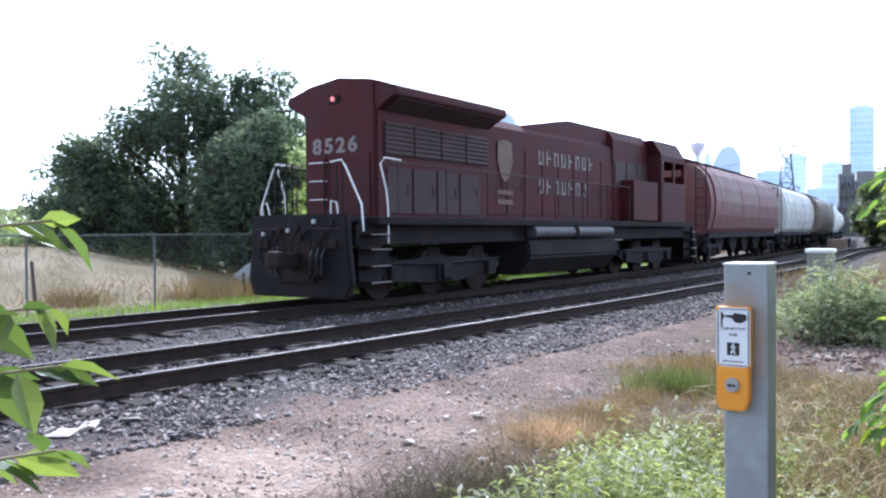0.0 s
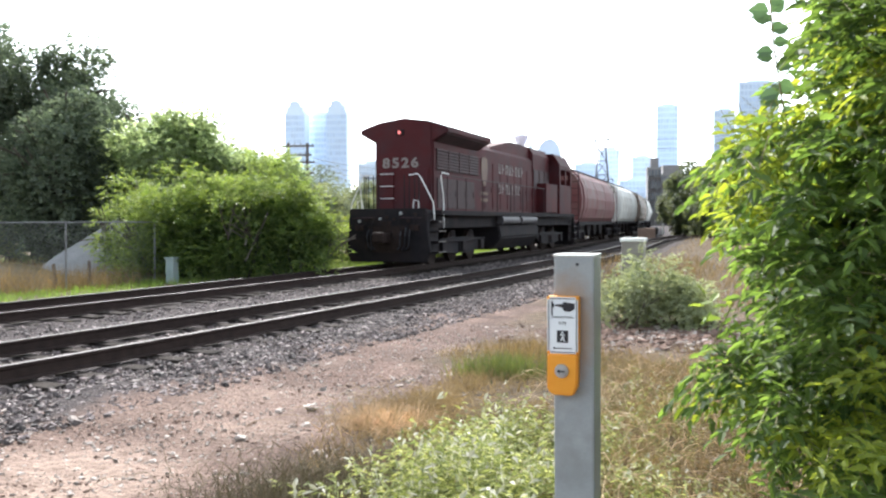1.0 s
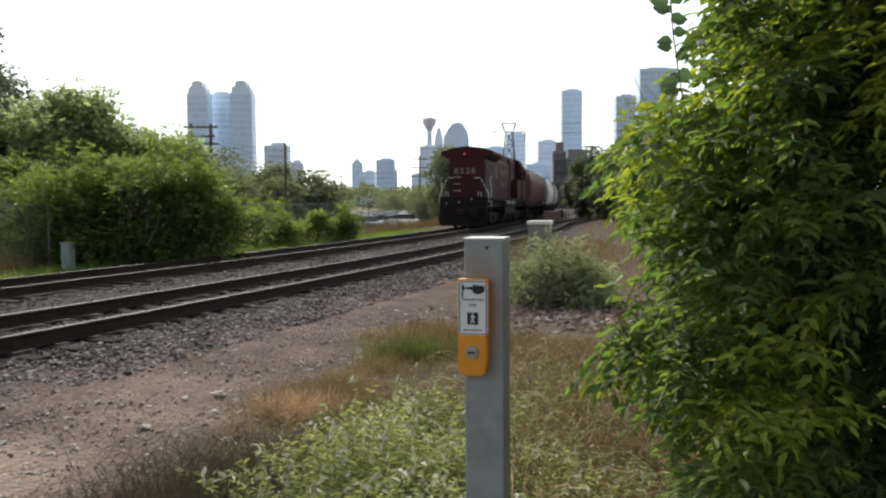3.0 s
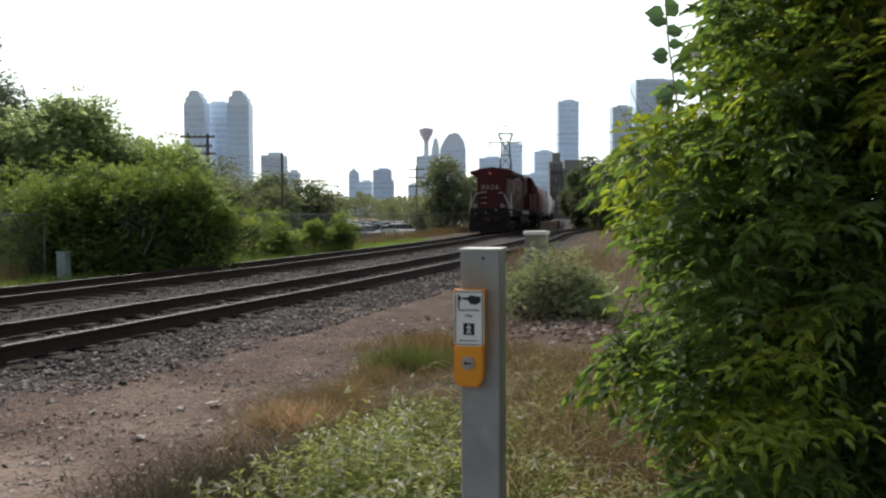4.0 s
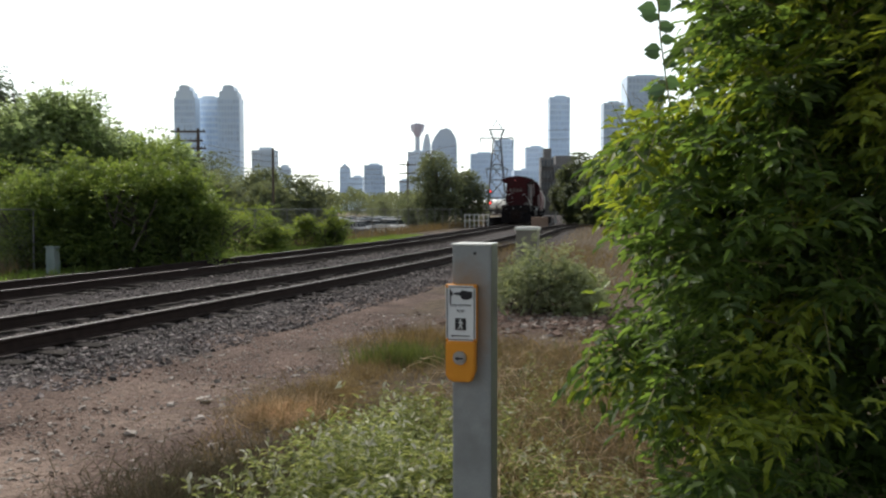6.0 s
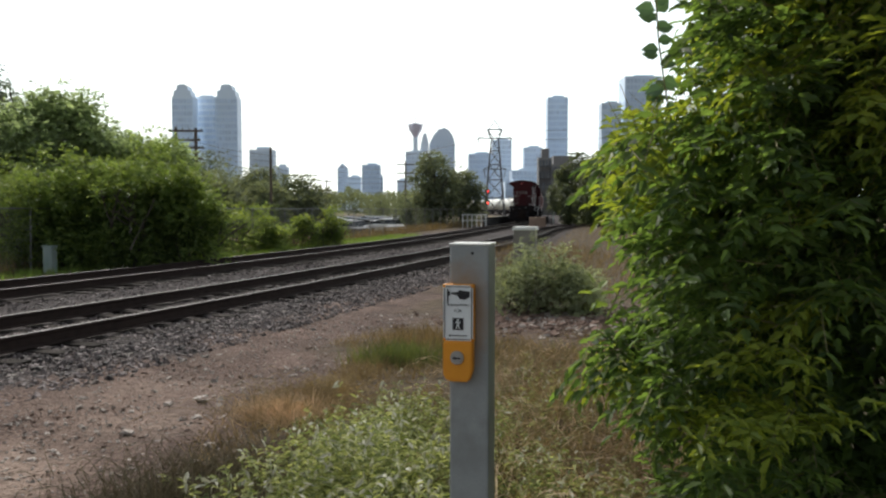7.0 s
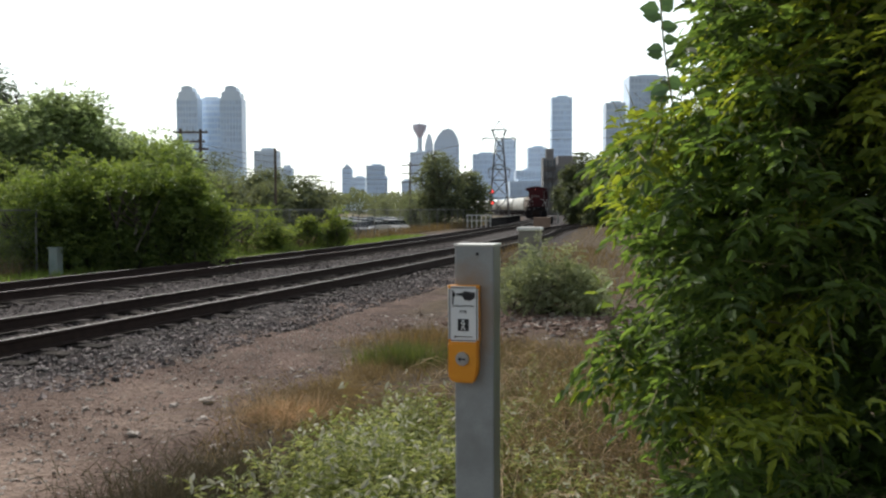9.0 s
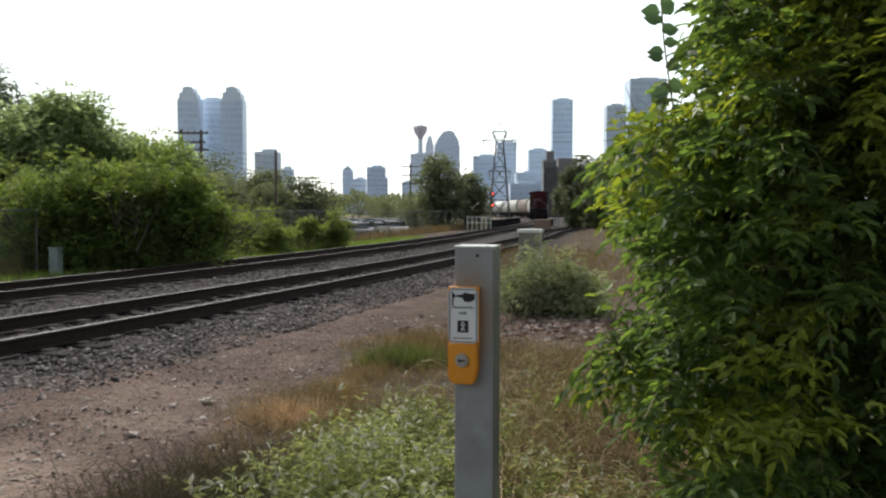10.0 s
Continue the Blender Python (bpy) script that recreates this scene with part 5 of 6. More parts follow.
def poles():
    d = 55.0
    utility_pole(-17.2, d, 7.05, [], 0, "dark wooden pole of a double frame")
    utility_pole(-15.75, d - 0.5, 6.95, [(6.75, 2.25), (6.15, 1.9), (5.65, 1.1), (4.95, 1.0)], 0, "dark wooden pole with four crossarms", shift=-0.62)
    utility_pole(-13.6, 68.0, 6.7, [], 0, "bare dark wooden pole")
    utility_pole(-3.8, 98.0, 7.3, [(6.9, 2.0), (5.9, 2.0), (4.9, 2.0)], 0, "slim wooden pole with crossarms")
    utility_pole(-20, 150, 7.0, [(6.7, 2.0)], 0, "far wooden pole with crossarm")
    for k in range(4):
        wire((-16.6 + k * 0.45, d, 6.2 - k * 0.35), (-13.6, 68.0, 6.0 - k * 0.5), 0.15)
        wire((-13.6, 68.0, 6.0 - k * 0.5), (-3.8, 98.0, 6.4 - k * 0.5), 0.5)
    # lattice pylon
    t = thing("lattice_pylon", pose(9.6, 141.0, 0, 0, 0, 0), "grey steel lattice pylon with cross arms and cables", "pylon")
    h = 14.6

    def w_at(z):
        return 1.75 - 0.085 * z
    levels = [0, 3.6, 6.6, 9.2, 11.5, 13.6]
    for sx in (-1, 1):
        for sy in (-1, 1):
            bm = bmesh.new()
            tube(bm, (sx * w_at(0), sy * w_at(0), 0), (sx * w_at(13.6), sy * w_at(13.6), 13.6), 0.09, 0.07, 5)
            part("leg", bm, "pylon", t)
    bm = bmesh.new()
    for a, b in zip(levels, levels[1:]):
        for sx, sy, ex, ey in ((-1, -1, 1, -1), (-1, 1, 1, 1), (-1, -1, -1, 1), (1, -1, 1, 1)):
            tube(bm, (sx * w_at(a), sy * w_at(a), a), (ex * w_at(b), ey * w_at(b), b), 0.04, 0.04, 4)
            tube(bm, (ex * w_at(a), ey * w_at(a), a), (sx * w_at(b), sy * w_at(b), b), 0.04, 0.04, 4)
            tube(bm, (sx * w_at(b), sy * w_at(b), b), (ex * w_at(b), ey * w_at(b), b), 0.04, 0.04, 4)
    part("bracing", bm, "pylon", t)
    for z, w in ((13.6, 2.9), (8.4, 1.9)):
        bm = bmesh.new()
        tube(bm, (-w, 0, z), (w, 0, z), 0.08, 0.08, 5)
        tube(bm, (-w, 0, z), (0, 0, z + 0.9), 0.04, 0.04, 4)
        tube(bm, (w, 0, z), (0, 0, z + 0.9), 0.04, 0.04, 4)
        a = part("cross_arm", bm, "pylon", t)
        for sx in (-1, 1):
            bm = bmesh.new()
            tube(bm, (sx * (w - 0.1), 0, z), (sx * (w - 0.3), 0, z - 1.5), 0.07, 0.05, 5)
            part("insulator", bm, "pylon", a)
    bm = bmesh.new()
    for sx in (-1, 1):
        tube(bm, (sx * 0.7, 0, 13.6), (sx * 1.3, 0, 15.1), 0.09, 0.07, 5)
        tube(bm, (sx * 1.3, 0, 15.1), (sx * 0.2, 0, 13.6), 0.06, 0.06, 4)
    tube(bm, (-1.3, 0, 15.1), (1.3, 0, 15.1), 0.07, 0.07, 4)
    part("horn", bm, "pylon", t)
    bm = bmesh.new()
    for sx in (-1, 1):
        pipe(bm, [(sx * 0.7, 0, 13.6), (sx * 1.0, 0, 15.0), (0, 0, 16.6)], 0.06, 4)
    tube(bm, (-1.0, 0, 15.0), (1.0, 0, 15.0), 0.05, 0.05, 4)
    part("peak", bm, "pylon", t)
    wire((12.3, 141, 13.4), (60, 150, 17), 0.8, r=0.03)
    wire((11, 141, 14.8), (60, 150, 19), 0.8, r=0.025)
    wire((6.8, 141, 13.4), (-60, 300, 15), 1.5, r=0.03)
    # signal mast with red lights
    t = thing("railway_signal", pose(9.0, 152.0, 0, 0, 0, 0), "railway signal mast showing red lights", "signal")
    bm = bmesh.new()
    tube(bm, (0, 0, 0), (0, 0, 5.6), 0.09, 0.07, 8)
    part("mast", bm, "pylon", t)
    for z in (4.9, 2.8):
        bm = bmesh.new()
        tube(bm, (0, -0.12, z), (0, -0.22, z), 0.48, 0.48, 16)
        hd = part("signal_head", bm, "girder", t)
        bm = bmesh.new()
        tube(bm, (0, -0.22, z), (0, -0.27, z), 0.24, 0.2, 14)
        part("lens", bm, "lamp_red", hd, "glowing red lens")


poles()


# ---- bridge at the bend ----
def bridge():
    t = thing("girder_bridge", Matrix(), "black plate girder bridge with white railing", "bridge")
    for side, s0, s1 in ((-2.45, 77, 122), (2.75, 90, 99)):
        bm = bmesh.new()
        for k in range(int((s1 - s0) / 1.5)):
            x, y, th = on_track(s0 + 1.5 * k + 0.75, side)
            box(bm, (float(x), float(y), 0.22), (0.05, 1.52, 1.1), rz=-math.degrees(th))
            box(bm, (float(x), float(y), 0.80), (0.34, 1.5, 0.06), rz=-math.degrees(th))
            x, y, th = on_track(s0 + 1.5 * k + 0.75, side)
            box(bm, (float(x), float(y), 0.22), (0.26, 0.06, 1.06), rz=-math.degrees(th))
        part("girder", bm, "girder", t)
    for k in range(6):
        bm = bmesh.new()
        box(bm, (2.25 + k * 0.42, 75.4, 0.42), (0.09, 0.09, 1.5), bevel=0.01)
        part("railing_post", bm, "capwhite", t)
    for z in (1.12, 0.6):
        bm = bmesh.new()
        box(bm, (3.3, 75.4, z), (2.3, 0.07, 0.08), bevel=0.01)
        part("railing_bar", bm, "capwhite", t)
    t = thing("concrete_block", pose(8.15, 68.0, -0.1, 0, 0, -8), "tan concrete block beside the tracks", "concrete block")
    bm = bmesh.new()
    box(bm, (0, 0, 0.5), (1.35, 1.2, 1.15), bevel=0.03)
    part("block", bm, "tan", t)
    bm = bmesh.new()
    box(bm, (-0.9, -1.2, 0.12), (0.85, 0.3, 0.12), bevel=0.02)
    part("slab", bm, "capwhite", t)
    t = thing("marker_stake", pose(13.2, 95.0, 0, 0, 0, 0), "white marker stake beside the track", "stake")
    bm = bmesh.new()
    box(bm, (0, 0, 0.6), (0.16, 0.08, 1.4), bevel=0.01)
    part("stake", bm, "capwhite", t)


bridge()


# ---- parked cars beyond the fence ----
def parked_cars():
    rng = random.Random(9)
    cols = {"car_white": (0.82, 0.82, 0.83), "car_silver": (0.55, 0.56, 0.58), "car_dark": (0.06, 0.07, 0.09), "car_blue": (0.12, 0.2, 0.34)}
    for k, c in cols.items():
        M[k] = mat(k, c, tuple(v * 0.9 for v in c), 0.3, 0.0, spec=0.6)
    protos = {}

    def car(colour, m):
        word = colour.split("_")[1]
        t = thing("parked_car", m, word + " car parked beyond the fence", "car", "parked cars")
        bm = bmesh.new()
        prism(bm, [(-2.2, 0.35), (-2.25, 0.75), (-1.9, 0.95), (-1.3, 0.98), (1.3, 0.95), (2.1, 0.8), (2.25, 0.4), (2.1, 0.28), (-2.1, 0.28)], -0.88, 0.88, "x")
        bmesh.ops.bevel(bm, geom=bm.edges[:], offset=0.06, segments=2, affect="EDGES")
        part("body", bm, colour, t)
        bm = bmesh.new()
        prism(bm, [(-1.75, 0.95), (-1.25, 1.42), (0.45, 1.44), (1.25, 0.95)], -0.74, 0.74, "x")
        bmesh.ops.bevel(bm, geom=bm.edges[:], offset=0.05, segments=2, affect="EDGES")
        cb = part("cabin", bm, "glass", t, "dark car windows")
        bm = bmesh.new()
        box(bm, (0, -0.4, 1.44), (1.3, 1.5, 0.05), bevel=0.02)
        part("roof", bm, colour, cb)
        for sx in (-0.8, 0.8):
            for sy in (-1.4, 1.4):
                bm = bmesh.new()
                tube(bm, (sx - 0.1, sy, 0.32), (sx + 0.1, sy, 0.32), 0.32, 0.32, 16)
                part("wheel", bm, "girder", t)
        return t
    lot = []
    for row in (80, 86, 92, 102, 108, 116, 124, 132, 142):
        x = -0.165 * row
        while x < -0.045 * row:
            lot.append((x + rng.uniform(-0.4, 0.4), row + rng.uniform(-1.6, 1.6)))
            x += 2.7
    for x, y in lot:
        c = rng.choice(["car_white", "car_white", "car_white", "car_white", "car_silver", "car_silver", "car_dark", "car_blue"])
        m = pose(x, y, float(lay(np.array([x]), np.array([y]))[0]), 0, 0, rng.choice([28, 208]) + rng.uniform(-4, 4))
        if c in protos:
            copy_thing(protos[c], m)
        else:
            protos[c] = car(c, m)


parked_cars()


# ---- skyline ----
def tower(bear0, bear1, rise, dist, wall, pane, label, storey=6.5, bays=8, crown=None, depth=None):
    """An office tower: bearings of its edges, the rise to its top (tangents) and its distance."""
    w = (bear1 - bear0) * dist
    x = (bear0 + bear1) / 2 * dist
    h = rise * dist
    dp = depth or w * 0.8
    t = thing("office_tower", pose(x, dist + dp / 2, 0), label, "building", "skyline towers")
    bm = bmesh.new()
    if crown == "taper":
        prism(bm, [(-w / 2, -2), (w / 2, -2), (w / 2, h * 0.90), (w * 0.42, h * 0.905), (w * 0.40, h * 0.95), (w * 0.27, h * 0.955), (w * 0.24, h * 0.99), (w * 0.1, h), (-w * 0.1, h), (-w * 0.24, h * 0.99), (-w * 0.27, h * 0.955), (-w * 0.40, h * 0.95), (-w * 0.42, h * 0.905), (-w / 2, h * 0.90)], -dp / 2, dp / 2)
    elif crown == "dome":
        prism(bm, [(-w / 2, -2), (w / 2, -2), (w / 2, h * 0.80), (w * 0.42, h * 0.90), (w * 0.25, h * 0.98), (w * 0.08, h), (-w * 0.16, h * 0.98), (-w * 0.36, h * 0.90), (-w / 2, h * 0.80)], -dp / 2, dp / 2)
    elif crown == "point":
        prism(bm, [(-w / 2, -2), (w / 2, -2), (w / 2, h * 0.88), (0, h), (-w / 2, h * 0.88)], -dp / 2, dp / 2)
    else:
        box(bm, (0, 0, h / 2 - 1), (w, dp, h + 2))
        box(bm, (w * 0.05, 0, h + 1.2), (w * 0.55, dp * 0.5, 2.6))
    part("wall", bm, wall, t)
    bm = bmesh.new()
    box(bm, (0, 0, h * 0.44), (w * 0.018, 1.2, h * 0.88))
    fin = mesh_of("fin", bm, wall)
    for b in range(bays + 1):
        o = new("fin", fin)
        o.parent = t
        o.matrix_local = pose(-w * 0.47 + b * w * 0.94 / bays, -dp / 2 - 0.3, 0)
    # window bands, storey by storey
    top = h * {"taper": 0.89, "dome": 0.79, "point": 0.87}.get(crown, 0.985)
    nz = max(3, int(top / storey))
    bm = bmesh.new()
    box(bm, (0, 0, 0), (w * 0.94 / bays * 0.72, 0.5, top / nz * 0.62))
    me = mesh_of("window", bm, pane)
    for k in range(nz):
        z = (k + 0.55) * top / nz
        if z < 4:
            continue
        for b in range(bays):
            o = new("window", me)
            o.parent = t
            o.matrix_local = pose(-w * 0.47 + (b + 0.5) * w * 0.94 / bays, -dp / 2 - 0.1, z)
    return t


def skyline():
    # wall and pane colours hold the distance haze: paled, blued, windows barely darker
    M["tower_blue_hazed"] = mat("tower_blue_hazed", (0.67, 0.79, 0.95), (0.73, 0.84, 0.97), 0.4, scale=0.02, fine=0.2)
    M["tower_grey_hazed"] = mat("tower_grey_hazed", (0.70, 0.80, 0.93), (0.76, 0.85, 0.95), 0.6, scale=0.02, fine=0.2)
    M["tower_pale_hazed"] = mat("tower_pale_hazed", (0.74, 0.84, 0.95), (0.80, 0.88, 0.97), 0.6, scale=0.02, fine=0.2)
    M["pane_blue_hazed"] = mat("pane_blue_hazed", (0.60, 0.73, 0.92), (0.66, 0.78, 0.94), 0.15, spec=0.8, scale=0.02, fine=0.2, rand=0.08)
    M["pane_grey_hazed"] = mat("pane_grey_hazed", (0.62, 0.73, 0.88), (0.68, 0.78, 0.91), 0.15, spec=0.8, scale=0.02, fine=0.2, rand=0.08)
    M["pane_dark"] = mat("pane_dark", (0.10, 0.11, 0.13), (0.18, 0.19, 0.21), 0.15, spec=0.6, scale=0.02, fine=0.2, rand=0.2)
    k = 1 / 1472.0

    def T(x0, x1, y, d, wall="tower_grey_hazed", pane="pane_grey_hazed", label="hazy grey distant office tower", **kw):
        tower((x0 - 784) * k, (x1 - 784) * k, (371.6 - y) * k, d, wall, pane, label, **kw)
    T(317, 354, 150, 900, "tower_blue_hazed", "pane_blue_hazed", "hazy blue glass twin tower with stepped crown", crown="taper", bays=7)
    T(393, 432, 150, 905, "tower_blue_hazed", "pane_blue_hazed", "hazy blue glass twin tower with stepped crown", crown="taper", bays=7)
    T(352, 395, 172, 930, "tower_pale_hazed", "pane_blue_hazed", "pale glass link between the twin towers", bays=8)
    T(452, 493, 263, 700, "tower_grey_hazed", "pane_grey_hazed", "hazy grey slab building", bays=8)
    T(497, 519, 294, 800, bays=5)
    T(215, 256, 240, 800, "tower_pale_hazed", "pane_grey_hazed", "pale low building behind the trees", bays=8)
    T(607, 625, 288, 1300, "tower_blue_hazed", "pane_grey_hazed", "slim tower with pointed roof", crown="point", bays=4)
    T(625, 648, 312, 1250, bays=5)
    T(650, 682, 291, 1200, "tower_blue_hazed", "pane_blue_hazed", "hazy blue office tower", bays=6)
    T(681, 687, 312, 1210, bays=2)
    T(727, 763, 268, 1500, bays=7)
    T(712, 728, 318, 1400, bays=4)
    T(753, 768, 236, 1900, "tower_pale_hazed", "pane_grey_hazed", "pale distant office tower", crown="dome", bays=4)
    T(769, 814, 227, 1700, "tower_blue_hazed", "pane_blue_hazed", "hazy blue tower with rounded top", crown="dome", bays=8)
    T(838, 881, 271, 1100, "tower_blue_hazed", "pane_blue_hazed", "hazy blue office block", bays=8)
    T(880, 914, 247, 1200, "tower_grey_hazed", "pane_grey_hazed", "hazy grey office tower", bays=6)
    T(903, 957, 319, 900, "tower_blue_hazed", "pane_blue_hazed", "low dark distant office block", bays=10)
    T(914, 970, 300, 1000, "tower_blue_hazed", "pane_blue_hazed", "low hazy distant office block", bays=8)
    T(936, 968, 260, 1150, "tower_blue_hazed", "pane_blue_hazed", "hazy blue office tower", bays=6)
    T(977, 1013, 172, 1000, "tower_blue_hazed", "pane_blue_hazed", "tall hazy blue glass tower", bays=7)
    T(1072, 1107, 182, 900, "tower_grey_hazed", "pane_blue_hazed", "tall hazy grey tower", bays=7)
    T(1113, 1178, 135, 900, "tower_blue_hazed", "pane_blue_hazed", "tall hazy blue glass tower", bays=9)
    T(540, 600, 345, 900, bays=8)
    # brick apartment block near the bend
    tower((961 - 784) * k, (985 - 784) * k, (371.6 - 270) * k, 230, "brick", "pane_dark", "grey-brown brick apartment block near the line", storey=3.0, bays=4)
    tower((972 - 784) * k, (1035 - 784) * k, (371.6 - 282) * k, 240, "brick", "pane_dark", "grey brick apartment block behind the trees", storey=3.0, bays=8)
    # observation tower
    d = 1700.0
    t = thing("observation_tower", pose((744.5 - 784) * k * d, d, 0), "slim concrete observation tower with a haze-paled red pod", "tower")
    bm = bmesh.new()
    tube(bm, (0, 0, 0), (0, 0, 160), 6.5, 4.5, 16)
    part("shaft", bm, "tower_grey_hazed", t)
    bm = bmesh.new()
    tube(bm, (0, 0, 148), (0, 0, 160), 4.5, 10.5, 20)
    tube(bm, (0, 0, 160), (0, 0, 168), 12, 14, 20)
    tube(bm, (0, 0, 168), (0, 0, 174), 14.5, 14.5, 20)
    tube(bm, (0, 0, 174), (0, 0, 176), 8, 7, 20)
    # the pod's red is paled to mauve with the same painted haze
    M["pod"] = mat("pod_hazed", (0.62, 0.59, 0.68), (0.70, 0.66, 0.75), 0.6)
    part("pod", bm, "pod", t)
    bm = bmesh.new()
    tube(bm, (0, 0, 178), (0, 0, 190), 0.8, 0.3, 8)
    part("mast", bm, "tower_grey_hazed", t)


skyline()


# ---- the train ----
def bogie_parts(t, y, wheels, gauge_r=0.53, name="bogie"):
    """A truck: side frames with springs, under a vehicle; the wheelsets hang under it."""
    span = (wheels - 1) * 1.9 if wheels > 2 else 1.78
    b = None
    for sx in (-1, 1):
        bm = bmesh.new()
        prism(bm, [(-span / 2 - 0.55, 0.62), (-span / 2 - 0.35, 0.80), (-0.5, 0.86), (0.5, 0.86), (span / 2 + 0.35, 0.80), (span / 2 + 0.55, 0.62), (span / 2 + 0.2, 0.42), (0.6, 0.30), (-0.6, 0.30), (-span / 2 - 0.2, 0.42)], sx * 1.06, sx * 1.20, "x")
        for k in range(wheels):
            box(bm, (sx * 1.24, -span / 2 + k * span / (wheels - 1), 0.55), (0.16, 0.34, 0.34), bevel=0.03)
        for k in (-0.25, 0.0, 0.25):
            tube(bm, (sx * 1.2, k, 0.34), (sx * 1.2, k, 0.72), 0.07, 0.07, 8)
        bmesh.ops.translate(bm, verts=bm.verts[:], vec=(0, y, 0))
        part("side_frame", bm, "loco_black", t)
    sets = []
    for k in range(wheels):
        bm = bmesh.new()
        for sx in (-1, 1):
            tube(bm, (sx * 0.70, 0, 0), (sx * 0.83, 0, 0), gauge_r, gauge_r, 24)
            tube(bm, (sx * 0.67, 0, 0), (sx * 0.70, 0, 0), gauge_r + 0.025, gauge_r + 0.025, 24)
            tube(bm, (sx * 0.83, 0, 0), (sx * 0.86, 0, 0), gauge_r * 0.35, gauge_r * 0.3, 12)
        tube(bm, (-0.8, 0, 0), (0.8, 0, 0), 0.09, 0.09, 10)
        w = part("wheelset", bm, "rail", t)
        w.location = (0, y - span / 2 + k * span / (wheels - 1), gauge_r)
        sets.append(w)
    for k in range(wheels):
        bm = bmesh.new()
        yk = y - span / 2 + k * span / (wheels - 1)
        box(bm, (0, yk + 0.62, 0.58), (1.26, 0.66, 0.62), bevel=0.06)
        box(bm, (0, yk + 0.10, 0.92), (1.7, 0.5, 0.34), bevel=0.04)
        part("traction_motor" if wheels > 2 else "bolster", bm, "loco_black", t)
    for sx in (-1, 1):
        bm = bmesh.new()
        pipe(bm, [(sx * 1.26, y - span / 2 - 0.4, 0.78), (sx * 1.27, y - 0.4, 0.72), (sx * 1.27, y + 0.4, 0.72), (sx * 1.26, y + span / 2 + 0.4, 0.78)], 0.03, 6)
        part("brake_pipe", bm, "loco_black", t)
    return sets


def locomotive():
    t = thing("diesel_locomotive", Matrix(), "dirty dark red diesel locomotive pushing the train", "locomotive")
    P = lambda name, bm, m, parent=t, label="", **kw: part(name, bm, m, parent, label, **kw)
    L = 21.6
    # frame, walkway and tanks
    bm = bmesh.new()
    box(bm, (0, L / 2 + 0.35, 1.38), (2.5, L - 1.5, 0.42), bevel=0.03)
    box(bm, (0, L / 2 + 0.2, 1.66), (3.06, L - 2.6, 0.16), bevel=0.02)
    P("underframe", bm, "loco_black")
    bm = bmesh.new()
    prism(bm, [(-1.45, 1.2), (1.45, 1.2), (1.5, 0.75), (1.1, 0.28), (-1.1, 0.28), (-1.5, 0.75)], 7.7, 13.4)
    bmesh.ops.bevel(bm, geom=bm.edges[:], offset=0.05, segments=2, affect="EDGES")
    P("fuel_tank", bm, "loco_black")
    for y0, y1, z, r in ((7.9, 10.2, 1.42, 0.17), (10.5, 12.9, 1.42, 0.17)):
        bm = bmesh.new()
        tube(bm, (1.42, y0, z), (1.42, y1, z), r, r, 16)
        P("air_reservoir", bm, "reservoir", label="dull grey air reservoir")
    # rear pilot plate and platform
    bm = bmesh.new()
    prism(bm, [(-1.32, 1.80), (1.32, 1.80), (1.36, 1.1), (1.45, 0.45), (1.30, 0.12), (-1.30, 0.12), (-1.45, 0.45), (-1.36, 1.1)], 0.72, 0.9)
    bmesh.ops.bevel(bm, geom=bm.edges[:], offset=0.03, segments=2, affect="EDGES")
    box(bm, (0, 1.4, 1.70), (2.5, 1.3, 0.12), bevel=0.02)
    pl = P("pilot", bm, "loco_black", label="black rear pilot plate")
    bm = bmesh.new()
    box(bm, (0, 0.44, 0.88), (0.34, 0.62, 0.30), bevel=0.05)
    box(bm, (0.0, 0.12, 0.90), (0.42, 0.22, 0.34), bevel=0.08)
    P("coupler", bm, "rail", pl, "rusty knuckle coupler")
    bm = bmesh.new()
    for sx, dz in ((-0.62, 0), (-0.5, 0.05), (0.5, 0.02), (0.66, 0.06), (0.8, 0.0)):
        pipe(bm, [(sx, 0.70, 1.15 + dz), (sx * 1.02, 0.57, 0.95), (sx * 0.98, 0.59, 0.62), (sx * 0.8, 0.62, 0.52)], 0.028, 6)
        P("air_hose", bm, "black", pl)
        bm = bmesh.new()
    bm.free()
    for sx in (-1, 1):
        bm = bmesh.new()
        pipe(bm, [(sx * 1.2, 0.69, 1.50), (sx * 0.45, 0.62, 1.52)], 0.014, 6)
        P("uncoupling_lever", bm, "grille", pl)
        bm = bmesh.new()
        pipe(bm, [(sx * 1.05, 0.80, 1.76), (sx * 1.05, 0.76, 2.02), (sx * 0.9, 0.76, 2.06), (sx * 0.85, 0.80, 1.76)], 0.018, 6)
        P("grab_loop", bm, "handrail", pl)
    rng = random.Random(14)
    for k in range(9):
        bm = bmesh.new()
        x0, z0 = -0.95 + k * 0.24, rng.uniform(1.35, 1.62)
        pipe(bm, [(x0, 0.71, z0), (x0 + rng.uniform(-0.05, 0.05), 0.60, z0 - 0.12), (x0 + rng.uniform(-0.08, 0.08), 0.58, z0 - 0.45), (x0 + rng.uniform(-0.1, 0.1), 0.64, z0 - 0.58)], rng.uniform(0.016, 0.026), 6)
        P("control_hose", bm, "loco_black", pl)
        bm = bmesh.new()
        box(bm, (x0, 0.70, z0 + 0.03), (0.09, 0.06, 0.09), bevel=0.012)
        P("hose_socket", bm, "galv" if k % 3 == 0 else "rail", pl)
    bm = bmesh.new()
